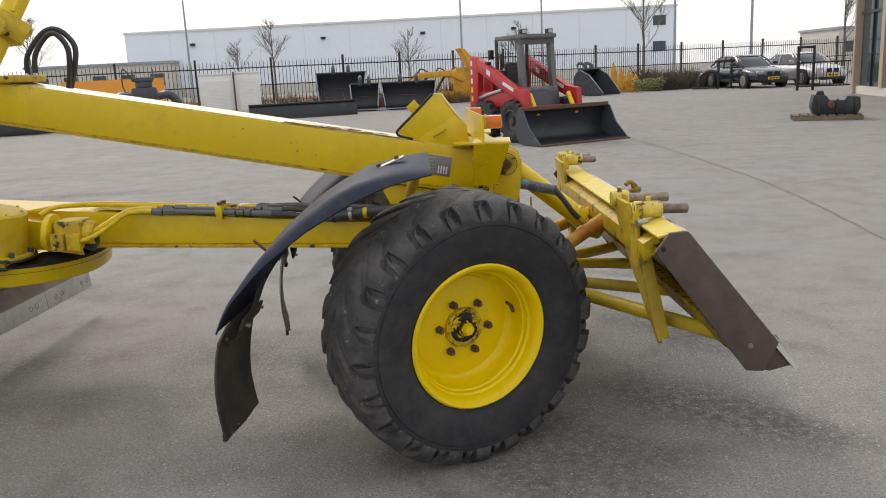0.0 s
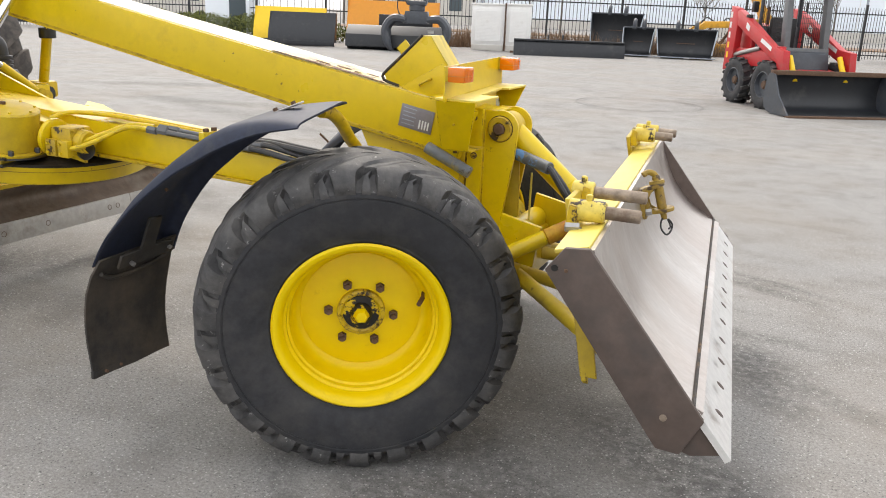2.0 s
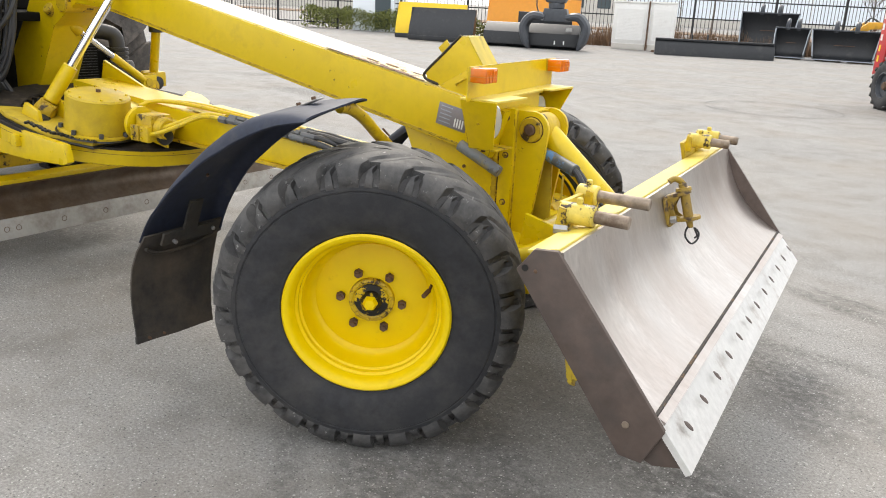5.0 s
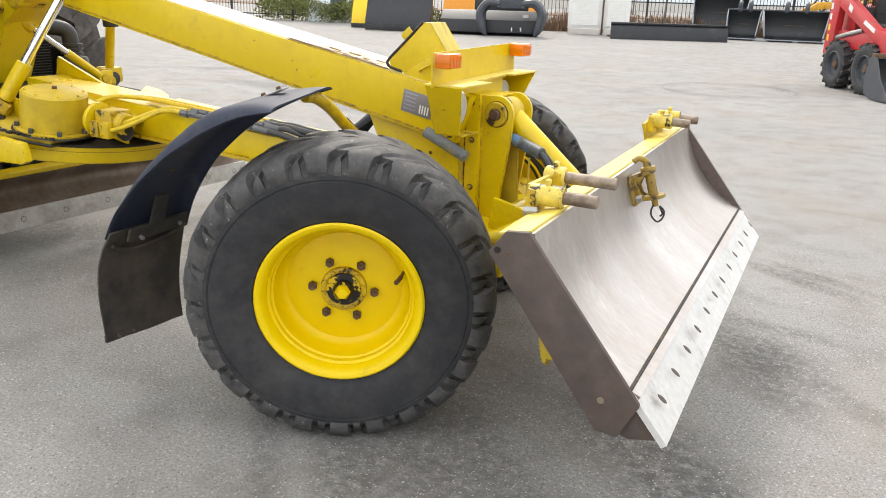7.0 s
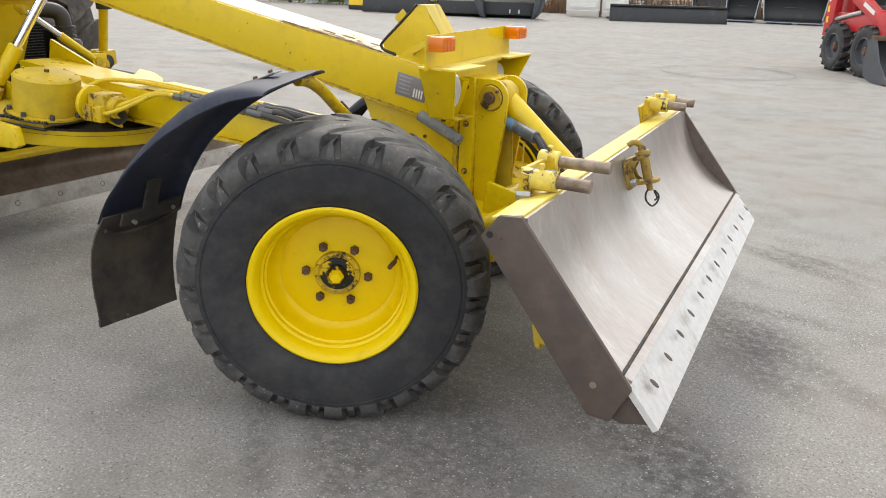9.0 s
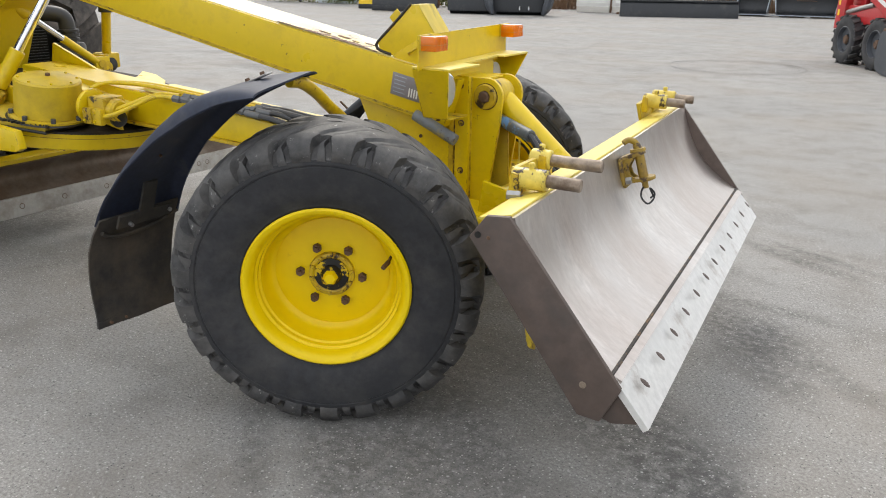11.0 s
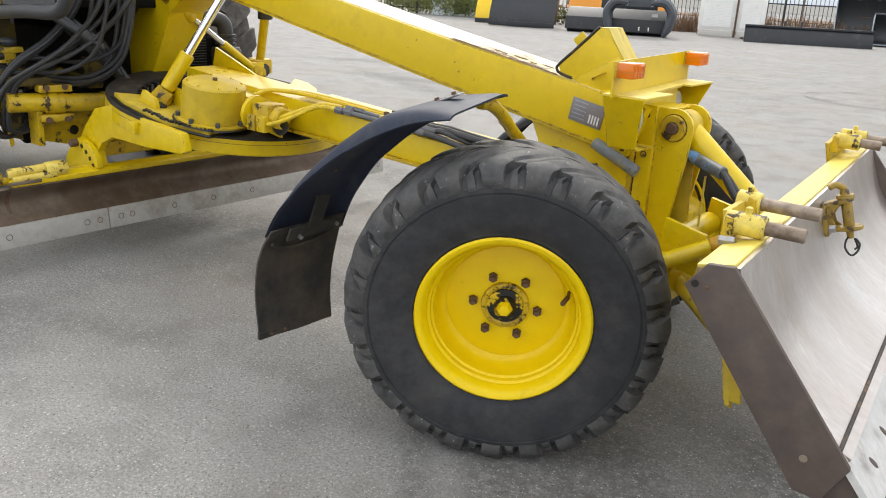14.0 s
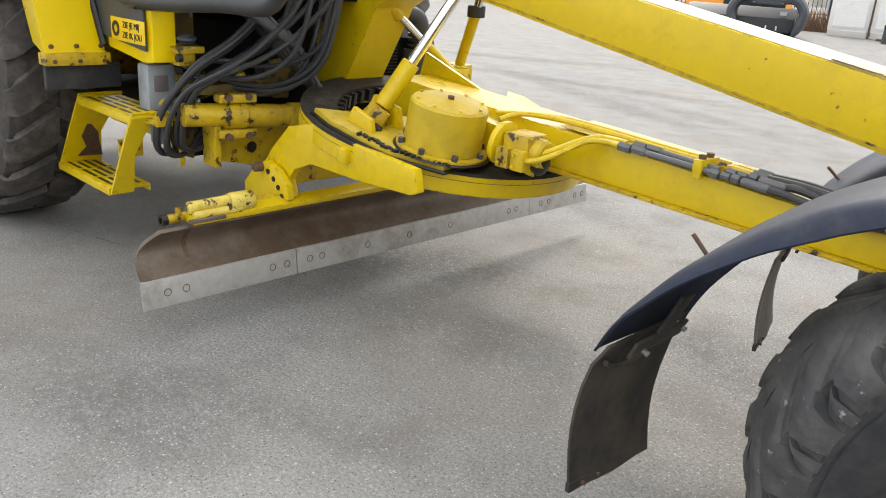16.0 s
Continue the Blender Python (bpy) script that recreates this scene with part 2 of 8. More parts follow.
M = {
    "yellow": mat("worn_yellow_paint", YEL, 0.30, grain=0.05, scale=24, bump=0.05, patch=(0.10, 0.06, 0.015), patch_at=0.685, patch_scale=19, dirt=(0.56, 0.385, 0.010), dirt_amount=0.16, dirt_scale=9, edge=(0.10, 0.05, 0.015)),
    "yellow_worn": mat("chipped_yellow_paint", (0.63, 0.43, 0.008), 0.42, grain=0.12, scale=30, bump=0.25, patch=(0.04, 0.024, 0.012), patch_at=0.585, patch_scale=18, dirt=(0.30, 0.19, 0.02), dirt_amount=0.35, dirt_scale=9, edge=(0.07, 0.035, 0.012)),
    "yellow_rim": mat("fresh_yellow_paint", (0.84, 0.60, 0.001), 0.38, grain=0.025, scale=15, bump=0.05, spec=0.35, dirt=(0.62, 0.42, 0.004), dirt_amount=0.02, dirt_scale=6),
    "rubber": mat("tyre_rubber", (0.030, 0.031, 0.035), 0.66, spec=0.40, grain=0.22, scale=34, bump=0.25, dirt=(0.052, 0.050, 0.049), dirt_amount=0.3, dirt_scale=7),
    "tread": mat("scuffed_tread_rubber", (0.056, 0.055, 0.056), 0.66, spec=0.45, grain=0.32, scale=34, bump=0.6, dirt=(0.098, 0.093, 0.088), dirt_amount=0.4, dirt_scale=12, patch=(0.23, 0.225, 0.215), patch_at=0.635, patch_scale=52, patch_soft=0.05, stretch=(1.0, 1.0, 0.4)),
    "yellow_dull": mat("dull_dusty_yellow_paint", (0.56, 0.40, 0.02), 0.5, grain=0.10, scale=26, bump=0.12, patch=(0.09, 0.055, 0.015), patch_at=0.64, patch_scale=16, dirt=(0.38, 0.27, 0.03), dirt_amount=0.35, dirt_scale=8, edge=(0.10, 0.05, 0.015)),
    # Lighter copy of the flap rubber: dust, and light painted into the colour.
    "paleflap": mat("dusty_lit_rubber_sheet", (0.15, 0.138, 0.122), 0.8, grain=0.15, scale=26, bump=0.2, dirt=(0.09, 0.08, 0.07), dirt_amount=0.2, dirt_scale=5),
    "rustseam": mat("rust_brown_seam", (0.085, 0.042, 0.014), 0.8, grain=0.35, scale=50, bump=0.3, patch=(0.42, 0.27, 0.02), patch_at=0.55, patch_scale=30),
    "grimyblack": mat("grimy_dark_strip", (0.035, 0.028, 0.022), 0.7, grain=0.3, scale=40, bump=0.3, patch=(0.12, 0.07, 0.03), patch_at=0.58, patch_scale=22),
    "streaked": mat("streaked_faded_yellow_paint", (0.66, 0.50, 0.06), 0.42, grain=0.10, scale=24, bump=0.08, patch=(0.13, 0.085, 0.02), patch_at=0.56, patch_scale=26, patch_soft=0.16, stretch=(0.25, 1.0, 0.25)),
    "overspray": mat("grey_pipe_with_yellow_overspray", (0.20, 0.22, 0.24), 0.5, grain=0.15, scale=40, bump=0.15, dirt=(0.42, 0.31, 0.03), dirt_amount=0.22, dirt_scale=16, patch=(0.10, 0.09, 0.08), patch_at=0.60, patch_scale=20),
    "hub": mat("greasy_chipped_hub_paint", (0.70, 0.48, 0.004), 0.4, grain=0.1, scale=30, bump=0.2, patch=(0.012, 0.011, 0.01), patch_at=0.435, patch_scale=22, patch_soft=0.015),
    "muddytread": mat("muddy_tread_rubber", (0.055, 0.047, 0.041), 0.75, grain=0.3, scale=30, bump=0.5, dirt=(0.13, 0.108, 0.088), dirt_amount=0.3, dirt_scale=6),
    "fender": mat("black_plastic", (0.022, 0.029, 0.053), 0.60, spec=0.36, grain=0.15, scale=50, bump=0.1, dirt=(0.055, 0.056, 0.062), dirt_amount=0.12, dirt_scale=4),
    "flap": mat("dirty_rubber_sheet", (0.026, 0.024, 0.022), 0.7, grain=0.25, scale=26, bump=0.3, dirt=(0.075, 0.058, 0.042), dirt_amount=0.35, dirt_scale=5),
    "bladesteel": mat("scoured_blade_steel", (0.58, 0.55, 0.525), 0.32, metal=0.85, grain=0.10, scale=60, bump=0.16, patch=(0.32, 0.235, 0.185), patch_at=0.42, patch_scale=1.7, patch_soft=0.42, dirt=(0.66, 0.63, 0.60), dirt_amount=0.08, dirt_scale=18, stretch=(0.45, 1.0, 0.45)),
    "brownsteel": mat("brown_rusted_steel", (0.125, 0.092, 0.077), 0.6, metal=0.25, grain=0.2, scale=22, bump=0.25, dirt=(0.07, 0.06, 0.055), dirt_amount=0.25, dirt_scale=3, patch=(0.3, 0.14, 0.07), patch_at=0.72, patch_scale=20),
    "edge": mat("worn_cutting_edge", (0.70, 0.69, 0.67), 0.40, metal=0.35, grain=0.08, scale=40, bump=0.2, dirt=(0.36, 0.31, 0.27), dirt_amount=0.15, dirt_scale=6),
    "greyedge": mat("grey_cutting_edge", (0.42, 0.405, 0.375), 0.55, metal=0.3, grain=0.10, scale=30, bump=0.15, dirt=(0.22, 0.19, 0.16), dirt_amount=0.2, dirt_scale=5),
    "mold": mat("brown_moldboard_steel", (0.115, 0.077, 0.05), 0.5, metal=0.3, grain=0.18, scale=14, bump=0.15, dirt=(0.20, 0.165, 0.13), dirt_amount=0.3, dirt_scale=3),
    "chrome": mat("chrome_rod", (0.85, 0.86, 0.88), 0.12, metal=1.0, grain=0.02, scale=60, bump=0.0),
    # Yellow paled to put the sky's grazing glare into the colour; brown patches are wear.
    "glaretop": mat("glossy_yellow_paint_with_sky_glare", (0.80, 0.70, 0.34), 0.2, grain=0.06, scale=20, bump=0.02, patch=(0.42, 0.28, 0.06), patch_at=0.70, patch_scale=14, dirt=(0.74, 0.58, 0.10), dirt_amount=0.30, dirt_scale=5, coat=0.35),
    # Worn pale yellow; on drawbar and deck the paleness paints sky glare.
    "paletop": mat("pale_worn_and_glare_yellow_paint", (0.70, 0.55, 0.09), 0.42, grain=0.08, scale=20, bump=0.08, patch=(0.2, 0.11, 0.03), patch_at=0.64, patch_scale=18),
    "grimy": mat("grimy_yellow_paint", (0.48, 0.33, 0.02), 0.5, grain=0.2, scale=40, bump=0.4, patch=(0.05, 0.03, 0.015), patch_at=0.53, patch_scale=28, dirt=(0.2, 0.13, 0.03), dirt_amount=0.4, dirt_scale=14),
    "steel": mat("bare_steel", (0.42, 0.41, 0.40), 0.4, metal=0.8, grain=0.1, scale=50, bump=0.1),
    "rusty": mat("rusty_steel", (0.16, 0.095, 0.06), 0.75, metal=0.3, grain=0.25, scale=60, bump=0.4),
    "pinsteel": mat("worn_pin_steel", (0.34, 0.27, 0.205), 0.5, metal=0.35, grain=0.25, scale=35, bump=0.3, dirt=(0.11, 0.065, 0.04), dirt_amount=0.3, dirt_scale=20),
    "orangerust": mat("orange_rusted_paint", (0.45, 0.17, 0.015), 0.6, grain=0.2, scale=30, bump=0.3, dirt=(0.62, 0.40, 0.01), dirt_amount=0.35, dirt_scale=9),
    "linkage": mat("orange_yellow_paint", (0.72, 0.36, 0.02), 0.45, grain=0.1, scale=8, bump=0.05, dirt=(0.3, 0.17, 0.03), dirt_amount=0.25),
    "bluesleeve": mat("grey_sleeve_with_blue_paint", (0.10, 0.11, 0.115), 0.5, grain=0.15, scale=30, bump=0.1, patch=(0.10, 0.22, 0.42), patch_at=0.56, patch_scale=14, dirt=(0.4, 0.27, 0.02), dirt_amount=0.12, dirt_scale=12),
    "hose": mat("hydraulic_hose_rubber", (0.030, 0.031, 0.035), 0.42, grain=0.1, scale=80, bump=0.1, dirt=(0.055, 0.052, 0.048), dirt_amount=0.2),
    "black": mat("black_grease", (0.012, 0.011, 0.01), 0.4, grain=0.2, scale=60, bump=0.3),
    # Matt near-black that paints deep shade onto the tractor's inner parts.
    "void": mat("metal_black_as_deep_shade", (0.008, 0.008, 0.008), 0.85, grain=0.25, scale=30, bump=0.2, spec=0.12, dirt=(0.016, 0.014, 0.011), dirt_amount=0.2, dirt_scale=6),
    # Grimy yellow, its base darkened to stand for the shade under the cab.
    "bayyellow": mat("oily_yellow_paint_darkened_as_shade", (0.17, 0.12, 0.012), 0.55, grain=0.2, scale=30, bump=0.3, patch=(0.03, 0.02, 0.01), patch_at=0.55, patch_scale=20, dirt=(0.07, 0.05, 0.02), dirt_amount=0.4, dirt_scale=9, edge=(0.35, 0.25, 0.03)),
    "jawcast": mat("grimy_yellow_casting", (0.35, 0.225, 0.02), 0.5, grain=0.2, scale=40, bump=0.35, patch=(0.06, 0.035, 0.015), patch_at=0.55, patch_scale=34, dirt=(0.18, 0.11, 0.03), dirt_amount=0.35, dirt_scale=18, edge=(0.10, 0.05, 0.02)),
    "rustflake": mat("red_brown_rust_flakes", (0.17, 0.082, 0.045), 0.75, grain=0.3, scale=45, bump=0.4, patch=(0.62, 0.48, 0.14), patch_at=0.56, patch_scale=38),
    "gearyellow": mat("oily_dusty_yellow_paint", (0.60, 0.425, 0.012), 0.45, grain=0.10, scale=22, bump=0.12, patch=(0.20, 0.13, 0.02), patch_at=0.63, patch_scale=13, patch_soft=0.10, dirt=(0.40, 0.28, 0.02), dirt_amount=0.35, dirt_scale=6, edge=(0.12, 0.07, 0.02)),
    # Brown flakes on a base paled like the beam top's painted glare.
    "flaked": mat("flaking_yellow_paint_pale_with_glare", (0.74, 0.60, 0.22), 0.35, grain=0.10, scale=24, bump=0.12, patch=(0.13, 0.065, 0.025), patch_at=0.535, patch_scale=22, patch_soft=0.03, dirt=(0.52, 0.40, 0.12), dirt_amount=0.35, dirt_scale=11, stretch=(0.6, 1.0, 1.0)),
    "greypaint": mat("grey_paint", (0.32, 0.36, 0.4), 0.45, grain=0.08, scale=30, bump=0.05, dirt=(0.16, 0.15, 0.14), dirt_amount=0.2),
    "tankgrey": mat("scuffed_grey_paint", (0.20, 0.225, 0.25), 0.5, grain=0.12, scale=20, bump=0.1, dirt=(0.09, 0.08, 0.07), dirt_amount=0.3),
    "greasetop": mat("dry_black_grease", (0.030, 0.024, 0.019), 0.72, grain=0.3, scale=40, bump=0.4, spec=0.3, dirt=(0.09, 0.07, 0.05), dirt_amount=0.2, dirt_scale=8),
    "palechip": mat("faded_chipped_yellow_paint", (0.72, 0.56, 0.10), 0.45, grain=0.12, scale=30, bump=0.3, patch=(0.05, 0.032, 0.018), patch_at=0.56, patch_scale=26, dirt=(0.5, 0.34, 0.03), dirt_amount=0.3, dirt_scale=12),
    "darkgrey": mat("dark_grey_paint", (0.055, 0.062, 0.074), 0.42, grain=0.1, scale=12, bump=0.06, dirt=(0.11, 0.10, 0.095), dirt_amount=0.15),
    "cabgrey": mat("faded_dark_grey_paint", (0.13, 0.135, 0.14), 0.5, grain=0.1, scale=12, bump=0.06),
    "bucketblack": mat("black_paint", (0.018, 0.020, 0.024), 0.42, grain=0.15, scale=12, bump=0.08, dirt=(0.045, 0.043, 0.042), dirt_amount=0.12),
    "orange": mat("orange_paint", (0.72, 0.28, 0.015), 0.4, grain=0.05, scale=10, bump=0.04),
    "planeyellow": mat("bright_yellow_paint", (0.85, 0.56, 0.01), 0.38, grain=0.04, scale=10, bump=0.04),
    "red": mat("red_paint", (0.50, 0.018, 0.022), 0.4, grain=0.08, scale=10, bump=0.05, dirt=(0.3, 0.06, 0.05), dirt_amount=0.15),
    "white": mat("white_paint", (0.74, 0.74, 0.72), 0.5, grain=0.03, scale=6, bump=0.03),
    "cabinet": mat("off_white_cabinet_paint", (0.82, 0.81, 0.78), 0.5, grain=0.03, scale=6, bump=0.03, dirt=(0.62, 0.60, 0.55), dirt_amount=0.15, dirt_scale=1.2),
    "fence": mat("black_fence_paint", (0.016, 0.017, 0.019), 0.5, grain=0.1, scale=10, bump=0),
    "wood": mat("pallet_wood", (0.20, 0.155, 0.11), 0.8, grain=0.2, scale=14, bump=0.3, spread=0.2),
    "bark": mat("tree_bark", (0.17, 0.145, 0.12), 0.9, grain=0.2, scale=20, bump=0.4),
    "carpaint": mat("dark_blue_car_paint", (0.03, 0.042, 0.065), 0.2, metal=0.4, grain=0.03, scale=4, bump=0, coat=0.6),
    "silverpaint": mat("silver_car_paint", (0.5, 0.51, 0.53), 0.28, metal=0.5, grain=0.03, scale=4, bump=0, coat=0.5),
    "plate_grey": mat("data_plate_metal", (0.24, 0.22, 0.23), 0.4, metal=0.4, grain=0.06, scale=60, bump=0.05),
    "sand": mat("pale_loading_wall", (0.60, 0.57, 0.52), 0.8, grain=0.05, scale=3, bump=0.1),
    "cladding": mat("pale_blue_grey_cladding", (0.80, 0.85, 0.91), 0.55, grain=0.02, scale=2, bump=0.03),
    "orangewall": mat("tan_wall_panel", (0.42, 0.33, 0.24), 0.6, grain=0.06, scale=4, bump=0.05),
    "hedge": mat("hedge_leaf", (0.17, 0.19, 0.035), 0.6, grain=0.3, scale=4, bump=0.1, spread=0.25),
    "drygrass": mat("dry_grass", (0.24, 0.15, 0.09), 0.9, grain=0.25, scale=4, bump=0.1),
    "scrub": mat("grey_brown_scrub", (0.13, 0.11, 0.075), 0.9, grain=0.25, scale=4, bump=0.1),
    "text_dark": mat("black_print", (0.02, 0.02, 0.02), 0.5, grain=0.0, bump=0),
    "seat": mat("dark_vinyl", (0.03, 0.03, 0.032), 0.5, grain=0.1, scale=20, bump=0.1),
}


def glassy(name, colour, rough=0.05, trans=1.0, ior=1.45):
    m = bpy.data.materials.new(name)
    m.use_nodes = True
    b = m.node_tree.nodes["Principled BSDF"]
    b.inputs["Base Color"].default_value = (*colour, 1)
    b.inputs["Roughness"].default_value, b.inputs["IOR"].default_value = rough, ior
    b.inputs["Transmission Weight"].default_value = trans
    return m


M["amber"] = glassy("amber_lens", (0.95, 0.24, 0.003), 0.10, 0.35)
M["amber"].node_tree.nodes["Principled BSDF"].inputs["Coat Weight"].default_value = 0.6
M["lens"] = glassy("clear_lens", (0.66, 0.67, 0.66), 0.16, 0.35)
M["glass"] = glassy("dark_glass", (0.05, 0.07, 0.08), 0.04, 0.0)
M["carglass"] = glassy("car_glass", (0.03, 0.035, 0.04), 0.03, 0.0)


def asphalt():
    """Worn grey asphalt: aggregate specks, patches, tyre smears, fine cracks."""
    m = bpy.data.materials.new("worn_asphalt")
    m.use_nodes = True
    n, l = m.node_tree.nodes, m.node_tree.links
    b = n["Principled BSDF"]
    co = n.new("ShaderNodeTexCoord").outputs["Object"]

    def noise_of(sc, detail=4.0, rough_=0.6, vec=co):
        t = n.new("ShaderNodeTexNoise")
        t.inputs["Scale"].default_value, t.inputs["Detail"].default_value, t.inputs["Roughness"].default_value = sc, detail, rough_
        l.new(vec, t.inputs["Vector"])
        return t.outputs["Fac"]

    def ramp(src, a, c, lo=0.0, hi=1.0):
        r = n.new("ShaderNodeMapRange")
        for k, v in (("From Min", a), ("From Max", c), ("To Min", lo), ("To Max", hi)):
            r.inputs[k].default_value = v
        l.new(src, r.inputs["Value"])
        return r.outputs["Result"]

    def mixed(fac, a, c, kind="MIX"):
        x = n.new("ShaderNodeMix")
        x.data_type, x.blend_type = "RGBA", kind
        l.new(fac, x.inputs["Factor"])
        for s, v in ((x.inputs["A"], a), (x.inputs["B"], c)):
            if isinstance(v, tuple):
                s.default_value = (*v, 1)
            else:
                l.new(v, s)
        return x.outputs["Result"]

    speck, fine = noise_of(95, 3, 0.75), noise_of(260, 2, 0.7)
    broad, mid = noise_of(0.55, 6, 0.6), noise_of(3.2, 7, 0.65)
    vor = n.new("ShaderNodeTexVoronoi")
    vor.inputs["Scale"].default_value = 120
    l.new(co, vor.inputs["Vector"])
    col = mixed(ramp(speck, 0.32, 0.70), (0.105, 0.101, 0.095), (0.43, 0.416, 0.394))
    col = mixed(ramp(fine, 0.35, 0.68, 0.0, 0.55), col, (0.11, 0.108, 0.105))
    col = mixed(ramp(broad, 0.3, 0.7, 0.0, 0.5), col, (0.32, 0.312, 0.299))
    col = mixed(ramp(mid, 0.48, 0.74, 0.0, 0.55), col, (0.125, 0.122, 0.117))
    sel = n.new("ShaderNodeSeparateColor")
    l.new(vor.outputs["Color"], sel.inputs[0])

    def times(a, c):
        x = n.new("ShaderNodeMath")
        x.operation = "MULTIPLY"
        l.new(a, x.inputs[0])
        l.new(c, x.inputs[1])
        return x.outputs[0]

    col = mixed(ramp(noise_of(0.8, 5, 0.55), 0.42, 0.70, 0.0, 0.42), col, (0.245, 0.207, 0.165))
    # long tyre smears
    mp = n.new("ShaderNodeMapping")
    mp.inputs["Rotation"].default_value, mp.inputs["Scale"].default_value = (0, 0, 0.5), (0.35, 3.0, 1)
    l.new(co, mp.inputs["Vector"])
    smear = noise_of(1.1, 6, 0.7, mp.outputs[0])
    col = mixed(ramp(smear, 0.55, 0.82, 0.0, 0.27), col, (0.095, 0.093, 0.09))
    # single oil and rubber stains, and shade painted under the moldboard: place, length, width, turn, depth
    grit = noise_of(26, 5, 0.75)
    for sx, sy, sl, sw, turn, depth in ((1.13, 5.45, 0.34, 0.06, -0.42, 0.55), (0.62, 5.05, 0.40, 0.07, -0.35, 0.35), (1.05, 4.33, 0.40, 0.20, -0.55, 0.60), (1.35, 4.10, 0.35, 0.09, -0.6, 0.35), (0.28, 2.67, 0.50, 0.12, -0.80, 0.54), (0.02, 2.60, 0.40, 0.06, -0.80, 0.40), (0.50, 2.76, 0.45, 0.20, -0.72, 0.50), (0.62, 2.95, 0.45, 0.12, -0.7, 0.45), (1.04, 3.24, 0.55, 0.22, -0.72, 0.70), (1.30, 3.10, 0.40, 0.10, -0.75, 0.5),
                                        # The entry at (-2.45, 3.72) is painted shade under the moldboard.
                                        (-2.0, 2.25, 0.9, 0.14, 0.45, 0.30), (-1.6, 3.3, 1.1, 0.25, 0.3, 0.22), (0.2, 3.3, 0.9, 0.5, 0.2, 0.25), (-8.5, 11.5, 2.2, 0.35, 0.6, 0.45), (-6.0, 10.0, 2.4, 0.3, 0.2, 0.45), (-4.2, 9.2, 1.8, 0.25, -0.3, 0.35), (-5.5, 9.1, 2.8, 0.30, -0.37, 0.45), (-2.45, 3.72, 0.7, 0.30, 0.4, 0.40), (-1.95, 2.03, 0.5, 0.16, 0.4, 0.40), (-1.1, 3.96, 0.5, 0.20, -0.3, 0.40), (1.05, 4.60, 0.35, 0.07, -0.1, 0.5), (1.03, 5.35, 0.42, 0.08, -0.45, 0.55), (1.18, 4.03, 0.35, 0.12, -0.85, 0.5), (-3.2, 5.4, 1.5, 0.35, -0.25, 0.30)):
        ps = n.new("ShaderNodeMapping")
        ps.vector_type = "TEXTURE"
        ps.inputs["Location"].default_value, ps.inputs["Rotation"].default_value, ps.inputs["Scale"].default_value = (sx, sy, 0), (0, 0, turn), (sl, sw, 1)
        l.new(co, ps.inputs["Vector"])
        ln = n.new("ShaderNodeVectorMath")
        ln.operation = "LENGTH"
        l.new(ps.outputs[0], ln.inputs[0])
        col = mixed(times(ramp(ln.outputs["Value"], 1.2, 0.4, 0.0, min(0.9, depth * 1.3)), ramp(grit, 0.36, 0.58)), col, (0.080, 0.077, 0.072))
    # pale and dark stones of the aggregate, which stay bright in the stains
    dots = ramp(vor.outputs["Distance"], 0.42, 0.22)
    col = mixed(times(ramp(sel.outputs[0], 0.74, 0.95), dots), col, (0.46, 0.445, 0.42))
    col = mixed(times(ramp(sel.outputs[1], 0.86, 0.92), dots), col, (0.085, 0.083, 0.08))
    fine_vor = n.new("ShaderNodeTexVoronoi")
    fine_vor.inputs["Scale"].default_value = 62
    l.new(co, fine_vor.inputs["Vector"])
    big = n.new("ShaderNodeSeparateColor")
    l.new(fine_vor.outputs["Color"], big.inputs[0])
    col = mixed(times(ramp(big.outputs[0], 0.95, 0.98), ramp(fine_vor.outputs["Distance"], 0.34, 0.16)), col, (0.43, 0.42, 0.40))
    l.new(col, b.inputs["Base Color"])
    l.new(ramp(mid, 0.3, 0.7, 0.72, 0.92), b.inputs["Roughness"])
    bp = n.new("ShaderNodeBump")
    bp.inputs["Strength"].default_value, bp.inputs["Distance"].default_value = 0.85, 0.006
    l.new(speck, bp.inputs["Height"])
    l.new(bp.outputs["Normal"], b.inputs["Normal"])
    return m


M["asphalt"] = asphalt()
M["crack"] = mat("asphalt_crack_filler", (0.20, 0.195, 0.186), 0.85, grain=0.3, scale=30, bump=0.3, patch=(0.28, 0.275, 0.262), patch_at=0.50, patch_scale=5, patch_soft=0.1)
M["tar"] = mat("dark_asphalt_smear", (0.175, 0.171, 0.164), 0.85, grain=0.2, scale=30, bump=0.3)


# ---- mesh helpers ----
def part(name, bm, material, parent, label="", smooth=True):
    me = bpy.data.meshes.new(name)
    bmesh.ops.recalc_face_normals(bm, faces=bm.faces)
    bm.to_mesh(me)
    bm.free()
    me.materials.append(M[material] if isinstance(material, str) else material)
    if smooth:
        for p in me.polygons:
            p.use_smooth = True
        me.set_sharp_from_angle(angle=radians(35))
    ob = new(name, me)
    ob.parent = parent
    return tagged(ob, label)


def thing(name, m, label, category, group="", kind=""):
    ob = new(name)
    ob.empty_display_size = 0.1
    ob.matrix_world = m
    return tagged(ob, label, category, group, kind)


def solid(name, bm, material, m, label, category, group="", kind="", smooth=True):
    ob = part(name, bm, material, None, "", smooth)
    ob.matrix_world = m
    return tagged(ob, label, category, group, kind)


